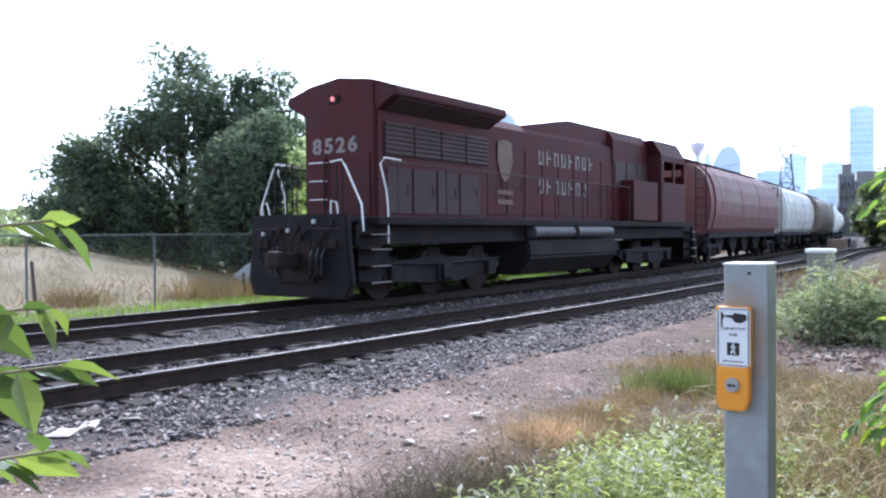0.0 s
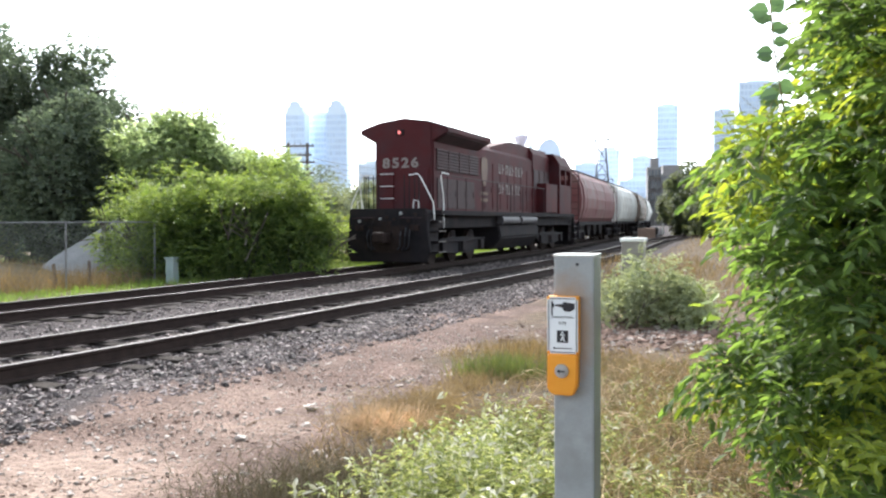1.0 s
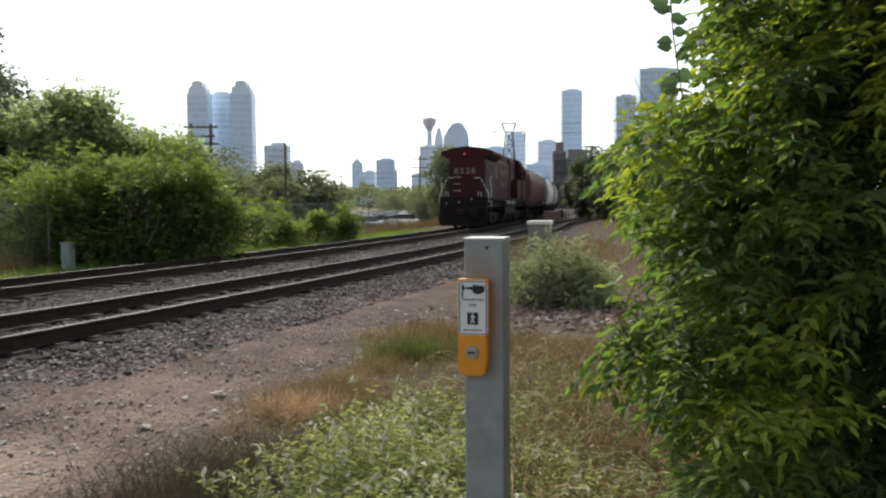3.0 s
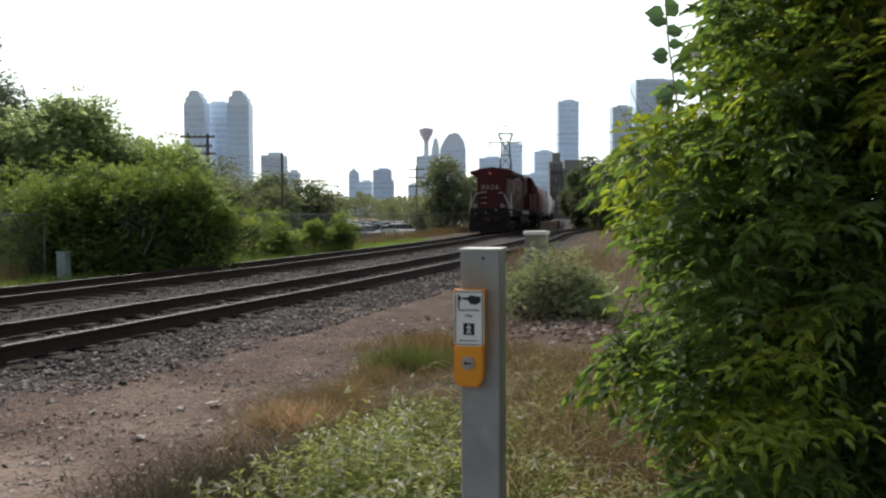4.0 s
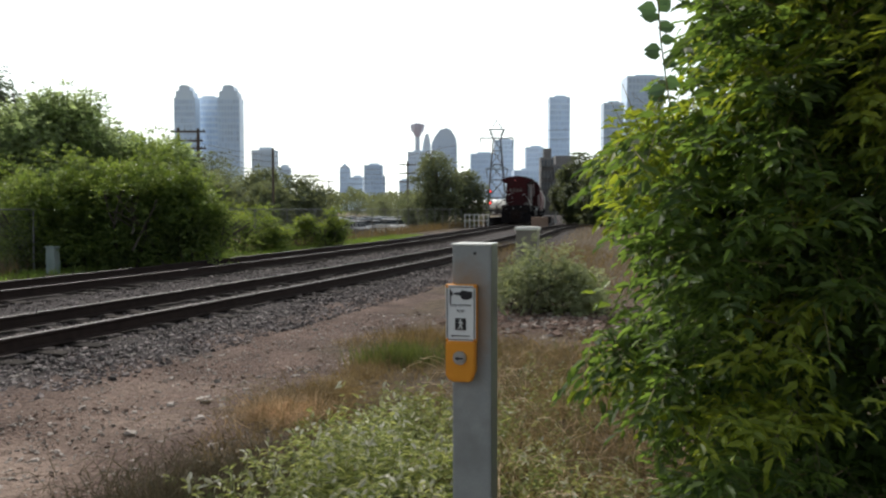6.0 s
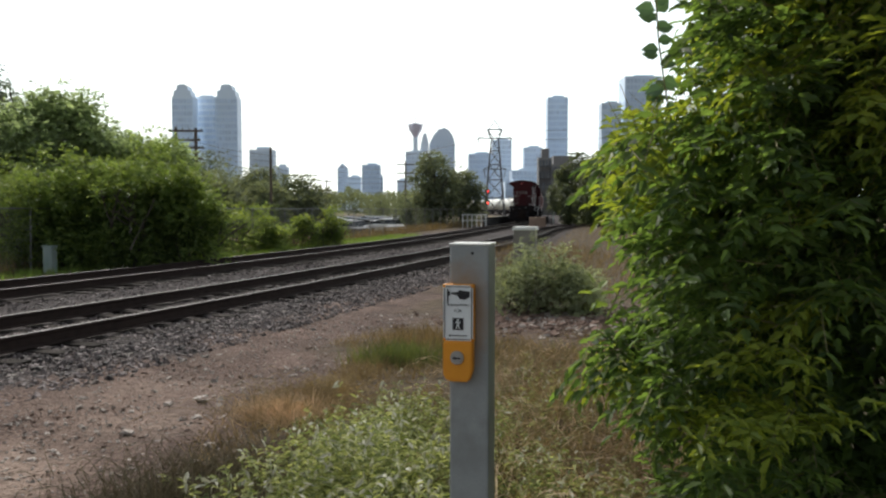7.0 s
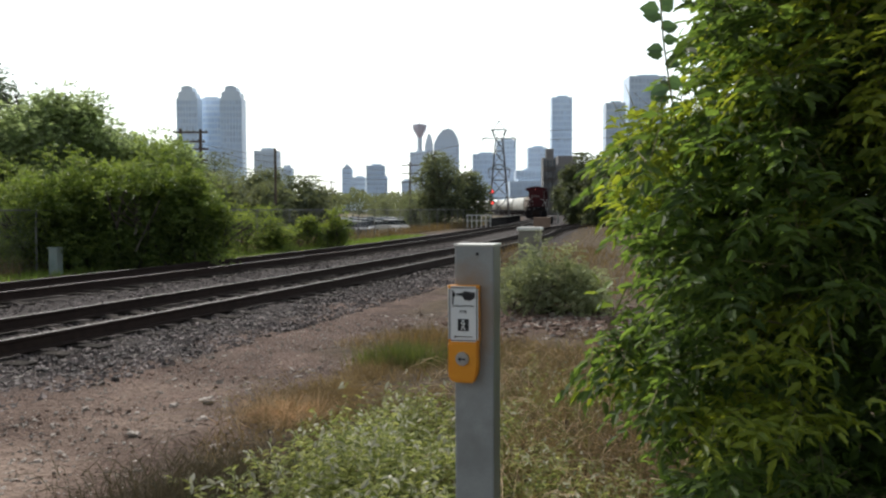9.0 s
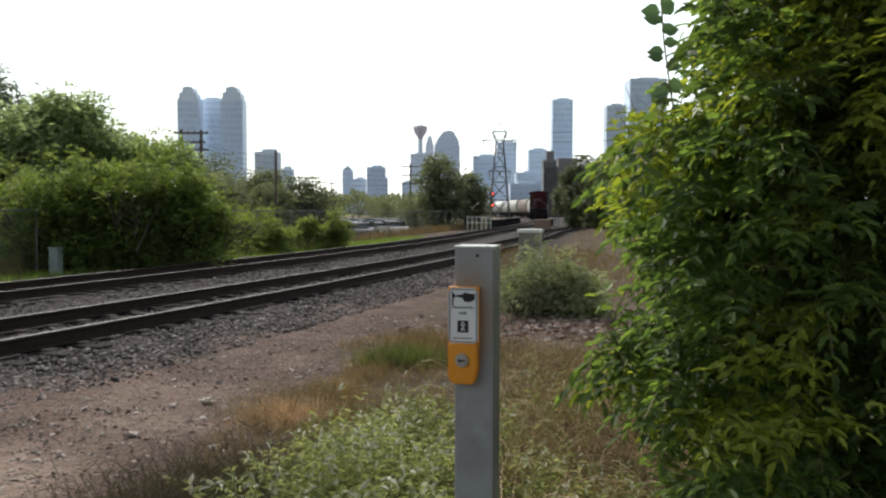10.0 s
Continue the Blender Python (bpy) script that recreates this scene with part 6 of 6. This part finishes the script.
    prism(bm, [(-0.62, 1.25), (0.62, 1.25), (0.5, 0.42), (-0.5, 0.42)], 0.66, 0.72)
    bmesh.ops.bevel(bm, geom=bm.edges[:], offset=0.015, segments=2, affect="EDGES")
    P("draft_gear_plate", bm, "rail", pl, "rust-brown buffer plate round the coupler")
    for x, z in ((-0.95, 1.2), (0.95, 1.2), (-0.6, 0.62), (0.62, 0.6), (0.0, 1.32)):
        bm = bmesh.new()
        box(bm, (x, 0.70, z), (0.30, 0.08, 0.18), bevel=0.02)
        P("bracket", bm, "rail", pl)
    # steps at each corner
    for sx in (-1, 1):
        for y in (1.55, L - 0.9):
            for z in (0.42, 0.75, 1.08, 1.38):
                bm = bmesh.new()
                box(bm, (sx * 1.36, y, z), (0.34, 0.66, 0.035), bevel=0.006)
                st = P("step", bm, "loco_black")
                bm = bmesh.new()
                box(bm, (sx * 1.53, y, z + 0.004), (0.02, 0.62, 0.022), bevel=0.004)
                P("step_nosing", bm, "letter", st, "white painted step edge")
            bm = bmesh.new()
            box(bm, (sx * 1.22, y, 0.98), (0.03, 0.72, 1.3))
            P("step_back", bm, "loco_black")
    # rear hood with the flared radiator top
    bm = bmesh.new()
    prism(bm, [(-1.04, 1.74), (1.04, 1.74), (1.04, 4.55), (0.0, 4.70), (-1.04, 4.55)], 2.0, 6.4)
    bmesh.ops.bevel(bm, geom=[e for e in bm.edges if abs(e.verts[0].co.z - e.verts[1].co.z) > 1], offset=0.07, segments=3, affect="EDGES")
    hood = P("rear_hood", bm, "loco_red", label="dark red rear hood with white numerals")
    bm = bmesh.new()
    prism(bm, [(-1.02, 3.98), (-1.46, 4.22), (-1.56, 4.26), (-1.56, 4.43), (-0.9, 4.64), (0.0, 4.76), (0.9, 4.64), (1.56, 4.43), (1.56, 4.26), (1.46, 4.22), (1.02, 3.98)], 2.03, 6.45)
    bmesh.ops.bevel(bm, geom=bm.edges[:], offset=0.02, segments=2, affect="EDGES")
    rad = P("radiator_top", bm, "loco_red", label="flared dark red radiator housing")
    for sx in (-1, 1):
        for k in range(4):
            bm = bmesh.new()
            zig = [(sx * (1.10 if j % 2 else 1.075), 3.06 + j * 0.05) for j in range(15)]
            prism(bm, zig + [(sx * 1.03, 3.76), (sx * 1.03, 3.06)], 2.26 + k * 1.03, 3.24 + k * 1.03)
            P("intake_screen", bm, "grille", hood)
        for k in range(4):
            bm = bmesh.new()
            box(bm, (sx * 1.055, 2.75 + k * 0.92, 2.32), (0.035, 0.84, 0.98), bevel=0.01)
            box(bm, (sx * 1.08, 3.05 + k * 0.92, 2.35), (0.02, 0.05, 0.22))
            P("hood_door", bm, "grille", hood)
    for sx in (-1, 1):
        bm = bmesh.new()
        prism(bm, [(sx * 1.05, 3.975), (sx * 1.47, 4.205), (sx * 1.475, 4.24), (sx * 1.06, 4.01)], 2.2, 6.25)
        P("radiator_screen", bm, "grille", rad, "dark radiator screen")
    bm = bmesh.new()
    box(bm, (-0.12, 2.0, 4.30), (0.30, 0.07, 0.18), bevel=0.02)
    lh = P("headlight_box", bm, "loco_black", rad)
    for sx in (-0.12,):
        bm = bmesh.new()
        tube(bm, (sx, 1.97, 4.30), (sx, 1.94, 4.30), 0.05, 0.055, 14)
        P("marker_lamp", bm, "lamp_rear", lh, "lit reddish marker lamp")
    bm = bmesh.new()
    box(bm, (0.62, 1.99, 2.45), (0.52, 0.04, 1.30), bevel=0.01)
    P("end_door", bm, "loco_red", hood)
    bm = bmesh.new()
    box(bm, (-0.62, 1.99, 2.45), (0.52, 0.04, 1.30), bevel=0.01)
    P("end_door", bm, "loco_red", hood)
    for ch, x in zip("8526", (-0.62, -0.28, 0.06, 0.40)):
        text_part(ch, 0.44, x, 3.16, 1.994, "letter", hood, "white painted road numeral", name="numeral", extrude=0.006, bold=0.014).scale = (1.22, 1, 1)
    for z in (2.95, 2.55, 2.15):
        bm = bmesh.new()
        pipe(bm, [(-0.80, 2.0, z), (-0.80, 1.92, z), (-0.36, 1.92, z), (-0.36, 2.0, z)], 0.014, 5)
        P("grab_iron", bm, "handrail", hood)
    # engine hood
    bm = bmesh.new()
    prism(bm, [(-0.95, 1.74), (0.95, 1.74), (0.95, 4.12), (0.72, 4.34), (-0.72, 4.34), (-0.95, 4.12)], 6.4, 14.2)
    eh = P("engine_hood", bm, "loco_red", label="dark red engine hood with pale lettering")
    bm = bmesh.new()
    prism(bm, [(8.6, 4.34), (11.3, 4.76), (14.2, 4.76), (14.2, 4.2), (8.6, 4.2)], -0.8, 0.8, "x")
    P("hood_top", bm, "loco_red", eh)
    for sx in (-1, 1):
        for k in range(8):
            bm = bmesh.new()
            box(bm, (sx * 0.955, 6.9 + k * 0.98, 2.75), (0.03, 0.9, 1.75), bevel=0.008)
            box(bm, (sx * 0.985, 7.2 + k * 0.98, 2.6), (0.02, 0.05, 0.2))
            P("hood_door", bm, "loco_red", eh)
    bm = bmesh.new()
    box(bm, (0, 7.4, 4.46), (0.9, 0.55, 0.36), bevel=0.04)
    tube(bm, (0.3, 7.0, 4.2), (0.3, 7.0, 4.66), 0.12, 0.14, 10)
    P("exhaust_stack", bm, "loco_black", eh)
    # equipment cab, then the driver's cab
    bm = bmesh.new()
    prism(bm, [(-1.0, 1.74), (1.0, 1.74), (1.0, 4.45), (0.8, 4.76), (-0.8, 4.76), (-1.0, 4.45)], 14.2, 17.2)
    ec = P("equipment_hood", bm, "loco_red")
    for k in range(3):
        bm = bmesh.new()
        box(bm, (1.01, 14.75 + k * 0.95, 3.3), (0.035, 0.86, 0.9), bevel=0.01)
        P("louvre_panel", bm, "grille", ec)
    bm = bmesh.new()
    box(bm, (1.2, 15.9, 2.45), (0.55, 2.2, 1.35), bevel=0.03)
    P("blower_box", bm, "loco_red", ec)
    bm = bmesh.new()
    prism(bm, [(-1.52, 1.74), (1.52, 1.74), (1.52, 4.15), (1.2, 4.66), (-1.2, 4.66), (-1.52, 4.15)], 17.2, 17.3)
    for sx in (-1, 1):
        box(bm, (sx * 1.5, 18.5, 2.45), (0.06, 2.4, 1.42))
        box(bm, (sx * 1.5, 18.5, 4.0), (0.06, 2.4, 0.18))
        for y in (17.35, 18.5, 19.65):
            box(bm, (sx * 1.5, y, 3.55), (0.06, 0.16, 0.9))
    prism(bm, [(-1.52, 4.1), (1.52, 4.1), (1.2, 4.66), (-1.2, 4.66)], 17.2, 19.7)
    box(bm, (0, 19.66, 2.6), (3.0, 0.08, 1.75))
    box(bm, (0, 19.66, 3.9), (3.0, 0.08, 0.35))
    for x in (-1.45, -0.5, 0.5, 1.45):
        box(bm, (x, 19.66, 3.55), (0.12, 0.08, 0.9))
    cab = P("cab", bm, "loco_red", label="dark red driver's cab with see-through windows")
    bm = bmesh.new()
    prism(bm, [(-1.0, 1.74), (1.0, 1.74), (1.0, 3.0), (0.6, 3.35), (-0.6, 3.35), (-1.0, 3.0)], 19.7, 20.9)
    P("nose", bm, "loco_red")
    bm = bmesh.new()
    prism(bm, [(-1.32, 1.72), (1.32, 1.72), (1.45, 0.45), (1.30, 0.12), (-1.30, 0.12), (-1.45, 0.45)], L - 0.5, L - 0.3)
    P("front_plow", bm, "loco_black")
    bm = bmesh.new()
    box(bm, (0, L, 0.88), (0.34, 0.7, 0.30), bevel=0.05)
    P("coupler", bm, "rail")
    # lettering and roundel on the side, worn
    for sx, rz in ((1, 90), (-1, -90)):
        # the owner's name, as plain worn bars letter by letter
        for z, n in ((3.30, 8), (2.50, 7)):
            for k in range(n):
                bm = bmesh.new()
                y = 9.2 + k * 0.46 if sx > 0 else 12.8 - k * 0.46
                box(bm, (sx * 0.975, y, z + 0.19), (0.012, 0.075, 0.40))
                if k % 3 != 1:
                    box(bm, (sx * 0.975, y + 0.2, z + 0.19), (0.012, 0.06, 0.40))
                box(bm, (sx * 0.977, y + 0.1, z + (0.03, 0.2, 0.35)[k % 3]), (0.008, 0.2, 0.06))
                P("letter_bar", bm, "letter", eh)
        bm = bmesh.new()
        prism(bm, [(6.95, 3.75), (7.3, 3.82), (7.65, 3.75), (7.68, 3.25), (7.5, 2.85), (7.3, 2.7), (7.1, 2.85), (6.92, 3.25)], sx * 0.988, sx * 1.0, "x")
        crest = P("crest", bm, "gold", eh, "worn gold painted crest")
        for z in (2.45, 2.2):
            bm = bmesh.new()
            box(bm, (sx * 0.99, 7.3, z), (0.012, 0.8, 0.12))
            P("crest_band", bm, "gold", crest)
    # handrails
    def rail(pts, name="handrail"):
        bm = bmesh.new()
        pipe(bm, pts, 0.02, 6)
        P(name, bm, "handrail", label="white painted handrail")
    for sx in (-1, 1):
        rail([(sx * 0.62, 1.05, 2.85), (sx * 0.92, 1.05, 2.88), (sx * 1.02, 1.06, 2.75), (sx * 1.42, 1.08, 1.98), (sx * 1.46, 1.08, 1.45)])
        rail([(sx * 1.46, 2.3, 2.92), (sx * 1.46, 1.75, 2.94), (sx * 1.46, 1.62, 2.8), (sx * 1.46, 1.80, 2.3), (sx * 1.46, 1.86, 1.9), (sx * 1.46, 1.86, 1.2)])
        bm = bmesh.new()
        pipe(bm, [(sx * 1.46, 1.9, 2.86), (sx * 1.46, 14.5, 2.86)], 0.018, 6)
        for k in range(8):
            tube(bm, (sx * 1.46, 2.2 + k * 1.75, 1.7), (sx * 1.46, 2.2 + k * 1.75, 2.86), 0.016, 0.016, 6)
        P("side_rail", bm, "grille")
        bm = bmesh.new()
        for x in (0.45, 0.62, 0.8, 0.95):
            tube(bm, (sx * x, 1.05, 1.7), (sx * x, 1.05, 2.86), 0.018, 0.018, 6)
        P("end_rail", bm, "loco_black")
    w = bogie_parts(t, 4.2, 3) + bogie_parts(t, 16.6, 3)
    return t, w, L


def hopper(material, label):
    """A covered hopper with rounded flanks, end ladders, roof walk and outlet chutes."""
    t = thing("hopper_wagon", Matrix(), label, "hopper wagon", "wagons of the train")
    L = 18.2
    bm = bmesh.new()
    half = [(1.18, 1.25), (1.42, 1.55), (1.56, 2.1), (1.60, 2.7), (1.52, 3.3), (1.30, 3.85), (0.95, 4.2), (0.5, 4.36), (0.0, 4.40)]
    outline = half + [(-x, z) for x, z in half[-2::-1]]
    prism(bm, outline, 1.5, L - 1.5)
    P_body = part("body", bm, material, t)
    for e in (0, 1):
        bm = bmesh.new()
        y0, y1 = (1.5, 0.9) if e == 0 else (L - 1.5, L - 0.9)
        prism(bm, [(x * 0.96, z * 0.985) for x, z in outline], min(y0, y1), max(y0, y1))
        part("end_cap", bm, material, t)
        for sx in (-1, 1):
            bm = bmesh.new()
            y = 0.55 if e == 0 else L - 0.55
            for dx in (0.0, 0.42):
                tube(bm, (sx * (1.40 - dx), y, 0.75), (sx * (1.40 - dx), y, 4.1), 0.025, 0.025, 6)
            for k in range(9):
                tube(bm, (sx * 1.40, y, 0.9 + k * 0.38), (sx * 0.98, y, 0.9 + k * 0.38), 0.014, 0.014, 5)
            part("ladder", bm, "loco_black", t)
    bm = bmesh.new()
    box(bm, (0, L / 2, 1.05), (0.6, L - 0.7, 0.36))
    for sx in (-1, 1):
        box(bm, (sx * 1.28, L / 2, 1.22), (0.14, L - 2.4, 0.22))
        box(bm, (sx * 0.8, 0.85 if sx < 0 else L - 0.85, 1.1), (1.4, 0.3, 0.26))
    box(bm, (0, 0.6, 1.05), (2.8, 0.3, 0.3))
    box(bm, (0, L - 0.6, 1.05), (2.8, 0.3, 0.3))
    part("sill", bm, "loco_black", t)
    for k in range(4):
        bm = bmesh.new()
        y = 4.9 + k * 2.8
        prism(bm, [(y - 1.1, 1.2), (y + 1.1, 1.2), (y + 0.35, 0.45), (y - 0.35, 0.45)], -0.95, 0.95, "x")
        part("outlet_chute", bm, "loco_black", t)
    for k in range(4):
        bm = bmesh.new()
        y = 2.6 + k * 4.3
        prism(bm, [(x * 1.006, z * 1.003) for x, z in outline], y - 0.03, y + 0.03)
        part("rib", bm, material, t)
    bm = bmesh.new()
    box(bm, (0.0, L / 2, 4.50), (0.75, L - 2.2, 0.05))
    for k in range(8):
        box(bm, (0, 2.4 + k * 1.9, 4.44), (0.5, 0.6, 0.12), bevel=0.02)
    part("roof_walk", bm, "loco_black", t)
    for y in (0.05, L - 0.05):
        bm = bmesh.new()
        box(bm, (0, y, 0.88), (0.3, 0.9, 0.28), bevel=0.05)
        part("coupler", bm, "rail", t)
    bogie_parts(t, 2.4, 2, 0.46)
    bogie_parts(t, L - 2.4, 2, 0.46)
    return t, L


def tank_wagon():
    t = thing("tank_wagon", Matrix(), "dusty white tank wagon", "tank wagon", "wagons of the train")
    L = 17.0
    bm = bmesh.new()
    tube(bm, (0, 1.2, 2.75), (0, L - 1.2, 2.75), 1.5, 1.5, 28)
    tube(bm, (0, 0.75, 2.75), (0, 1.2, 2.75), 1.0, 1.5, 28)
    tube(bm, (0, L - 1.2, 2.75), (0, L - 0.75, 2.75), 1.5, 1.0, 28)
    part("tank", bm, "tank_white", t, smooth=False)
    bm = bmesh.new()
    tube(bm, (0, L / 2, 4.1), (0, L / 2, 4.55), 0.5, 0.5, 16)
    part("dome", bm, "tank_white", t)
    bm = bmesh.new()
    box(bm, (0, L / 2, 1.05), (0.7, L - 0.6, 0.4))
    box(bm, (0, 1.2, 1.05), (2.7, 1.2, 0.25))
    box(bm, (0, L - 1.2, 1.05), (2.7, 1.2, 0.25))
    part("sill", bm, "loco_black", t)
    for y in (1.9, L / 2, L - 1.9):
        bm = bmesh.new()
        tube(bm, (0, y - 0.05, 2.75), (0, y + 0.05, 2.75), 1.515, 1.515, 28)
        part("band", bm, "loco_black", t)
    bm = bmesh.new()
    for sx in (-1, 1):
        pipe(bm, [(sx * 1.0, L / 2 - 1.2, 4.9), (sx * 1.0, L / 2 + 1.2, 4.9)], 0.03, 5)
        for k in (-1.2, 0, 1.2):
            tube(bm, (sx * 1.0, L / 2 + k, 3.9), (sx * 1.0, L / 2 + k, 4.9), 0.025, 0.025, 5)
    part("platform_rail", bm, "loco_black", t)
    bogie_parts(t, 2.2, 2, 0.46)
    bogie_parts(t, L - 2.2, 2, 0.46)
    return t, L


LOCO, AXLES, LOCO_L = locomotive()
TRAIN = [(LOCO, LOCO_L, 4.2, 16.6)]
H1, HL = hopper("hopper_red", "faded red covered hopper wagon")
H2, _ = hopper("hopper_grey", "pale grey covered hopper wagon")
H3, _ = hopper("hopper_brown", "dark brown covered hopper wagon")
TW, TL = tank_wagon()
TRAIN += [(H1, HL, 2.4, HL - 2.4), (H2, HL, 2.4, HL - 2.4), (H3, HL, 2.4, HL - 2.4)]
TRAIN.append((copy_thing(H2, Matrix()), HL, 2.4, HL - 2.4))
TRAIN.append((TW, TL, 2.2, TL - 2.2))
for _ in range(5):
    TRAIN.append((copy_thing(TW, Matrix()), TL, 2.2, TL - 2.2))


# ---- what moves ----
def reach(t):
    """How far along the far track the rear of the train stands at t seconds."""
    return 11.4 + 10.75 * t + 0.12 * t * t - 0.22 * max(0.0, 1 - t) ** 2


def motions():
    start = 0.0
    for ob, length, b0, b1 in TRAIN:
        rows = []
        for i in range(21):
            s = reach(i * 0.5) + start
            xa, ya, _ = on_track(s + b0)
            xb, yb, _ = on_track(s + b1)
            th = math.atan2(xb - xa, yb - ya)
            ux, uy = math.sin(th), math.cos(th)
            rows.append((i * 0.5, pose(xa - ux * b0, ya - uy * b0, RAIL_Z, 0, 0, -math.degrees(th))))
        walk(ob, rows)
        start += length + 0.75
    for w in AXLES:
        y, z = w.location[1], w.location[2]
        walk(w, [(i / 30, pose(0, y, z, -math.degrees((reach(i / 30) - reach(0)) / 0.53))) for i in range(301)])


motions()
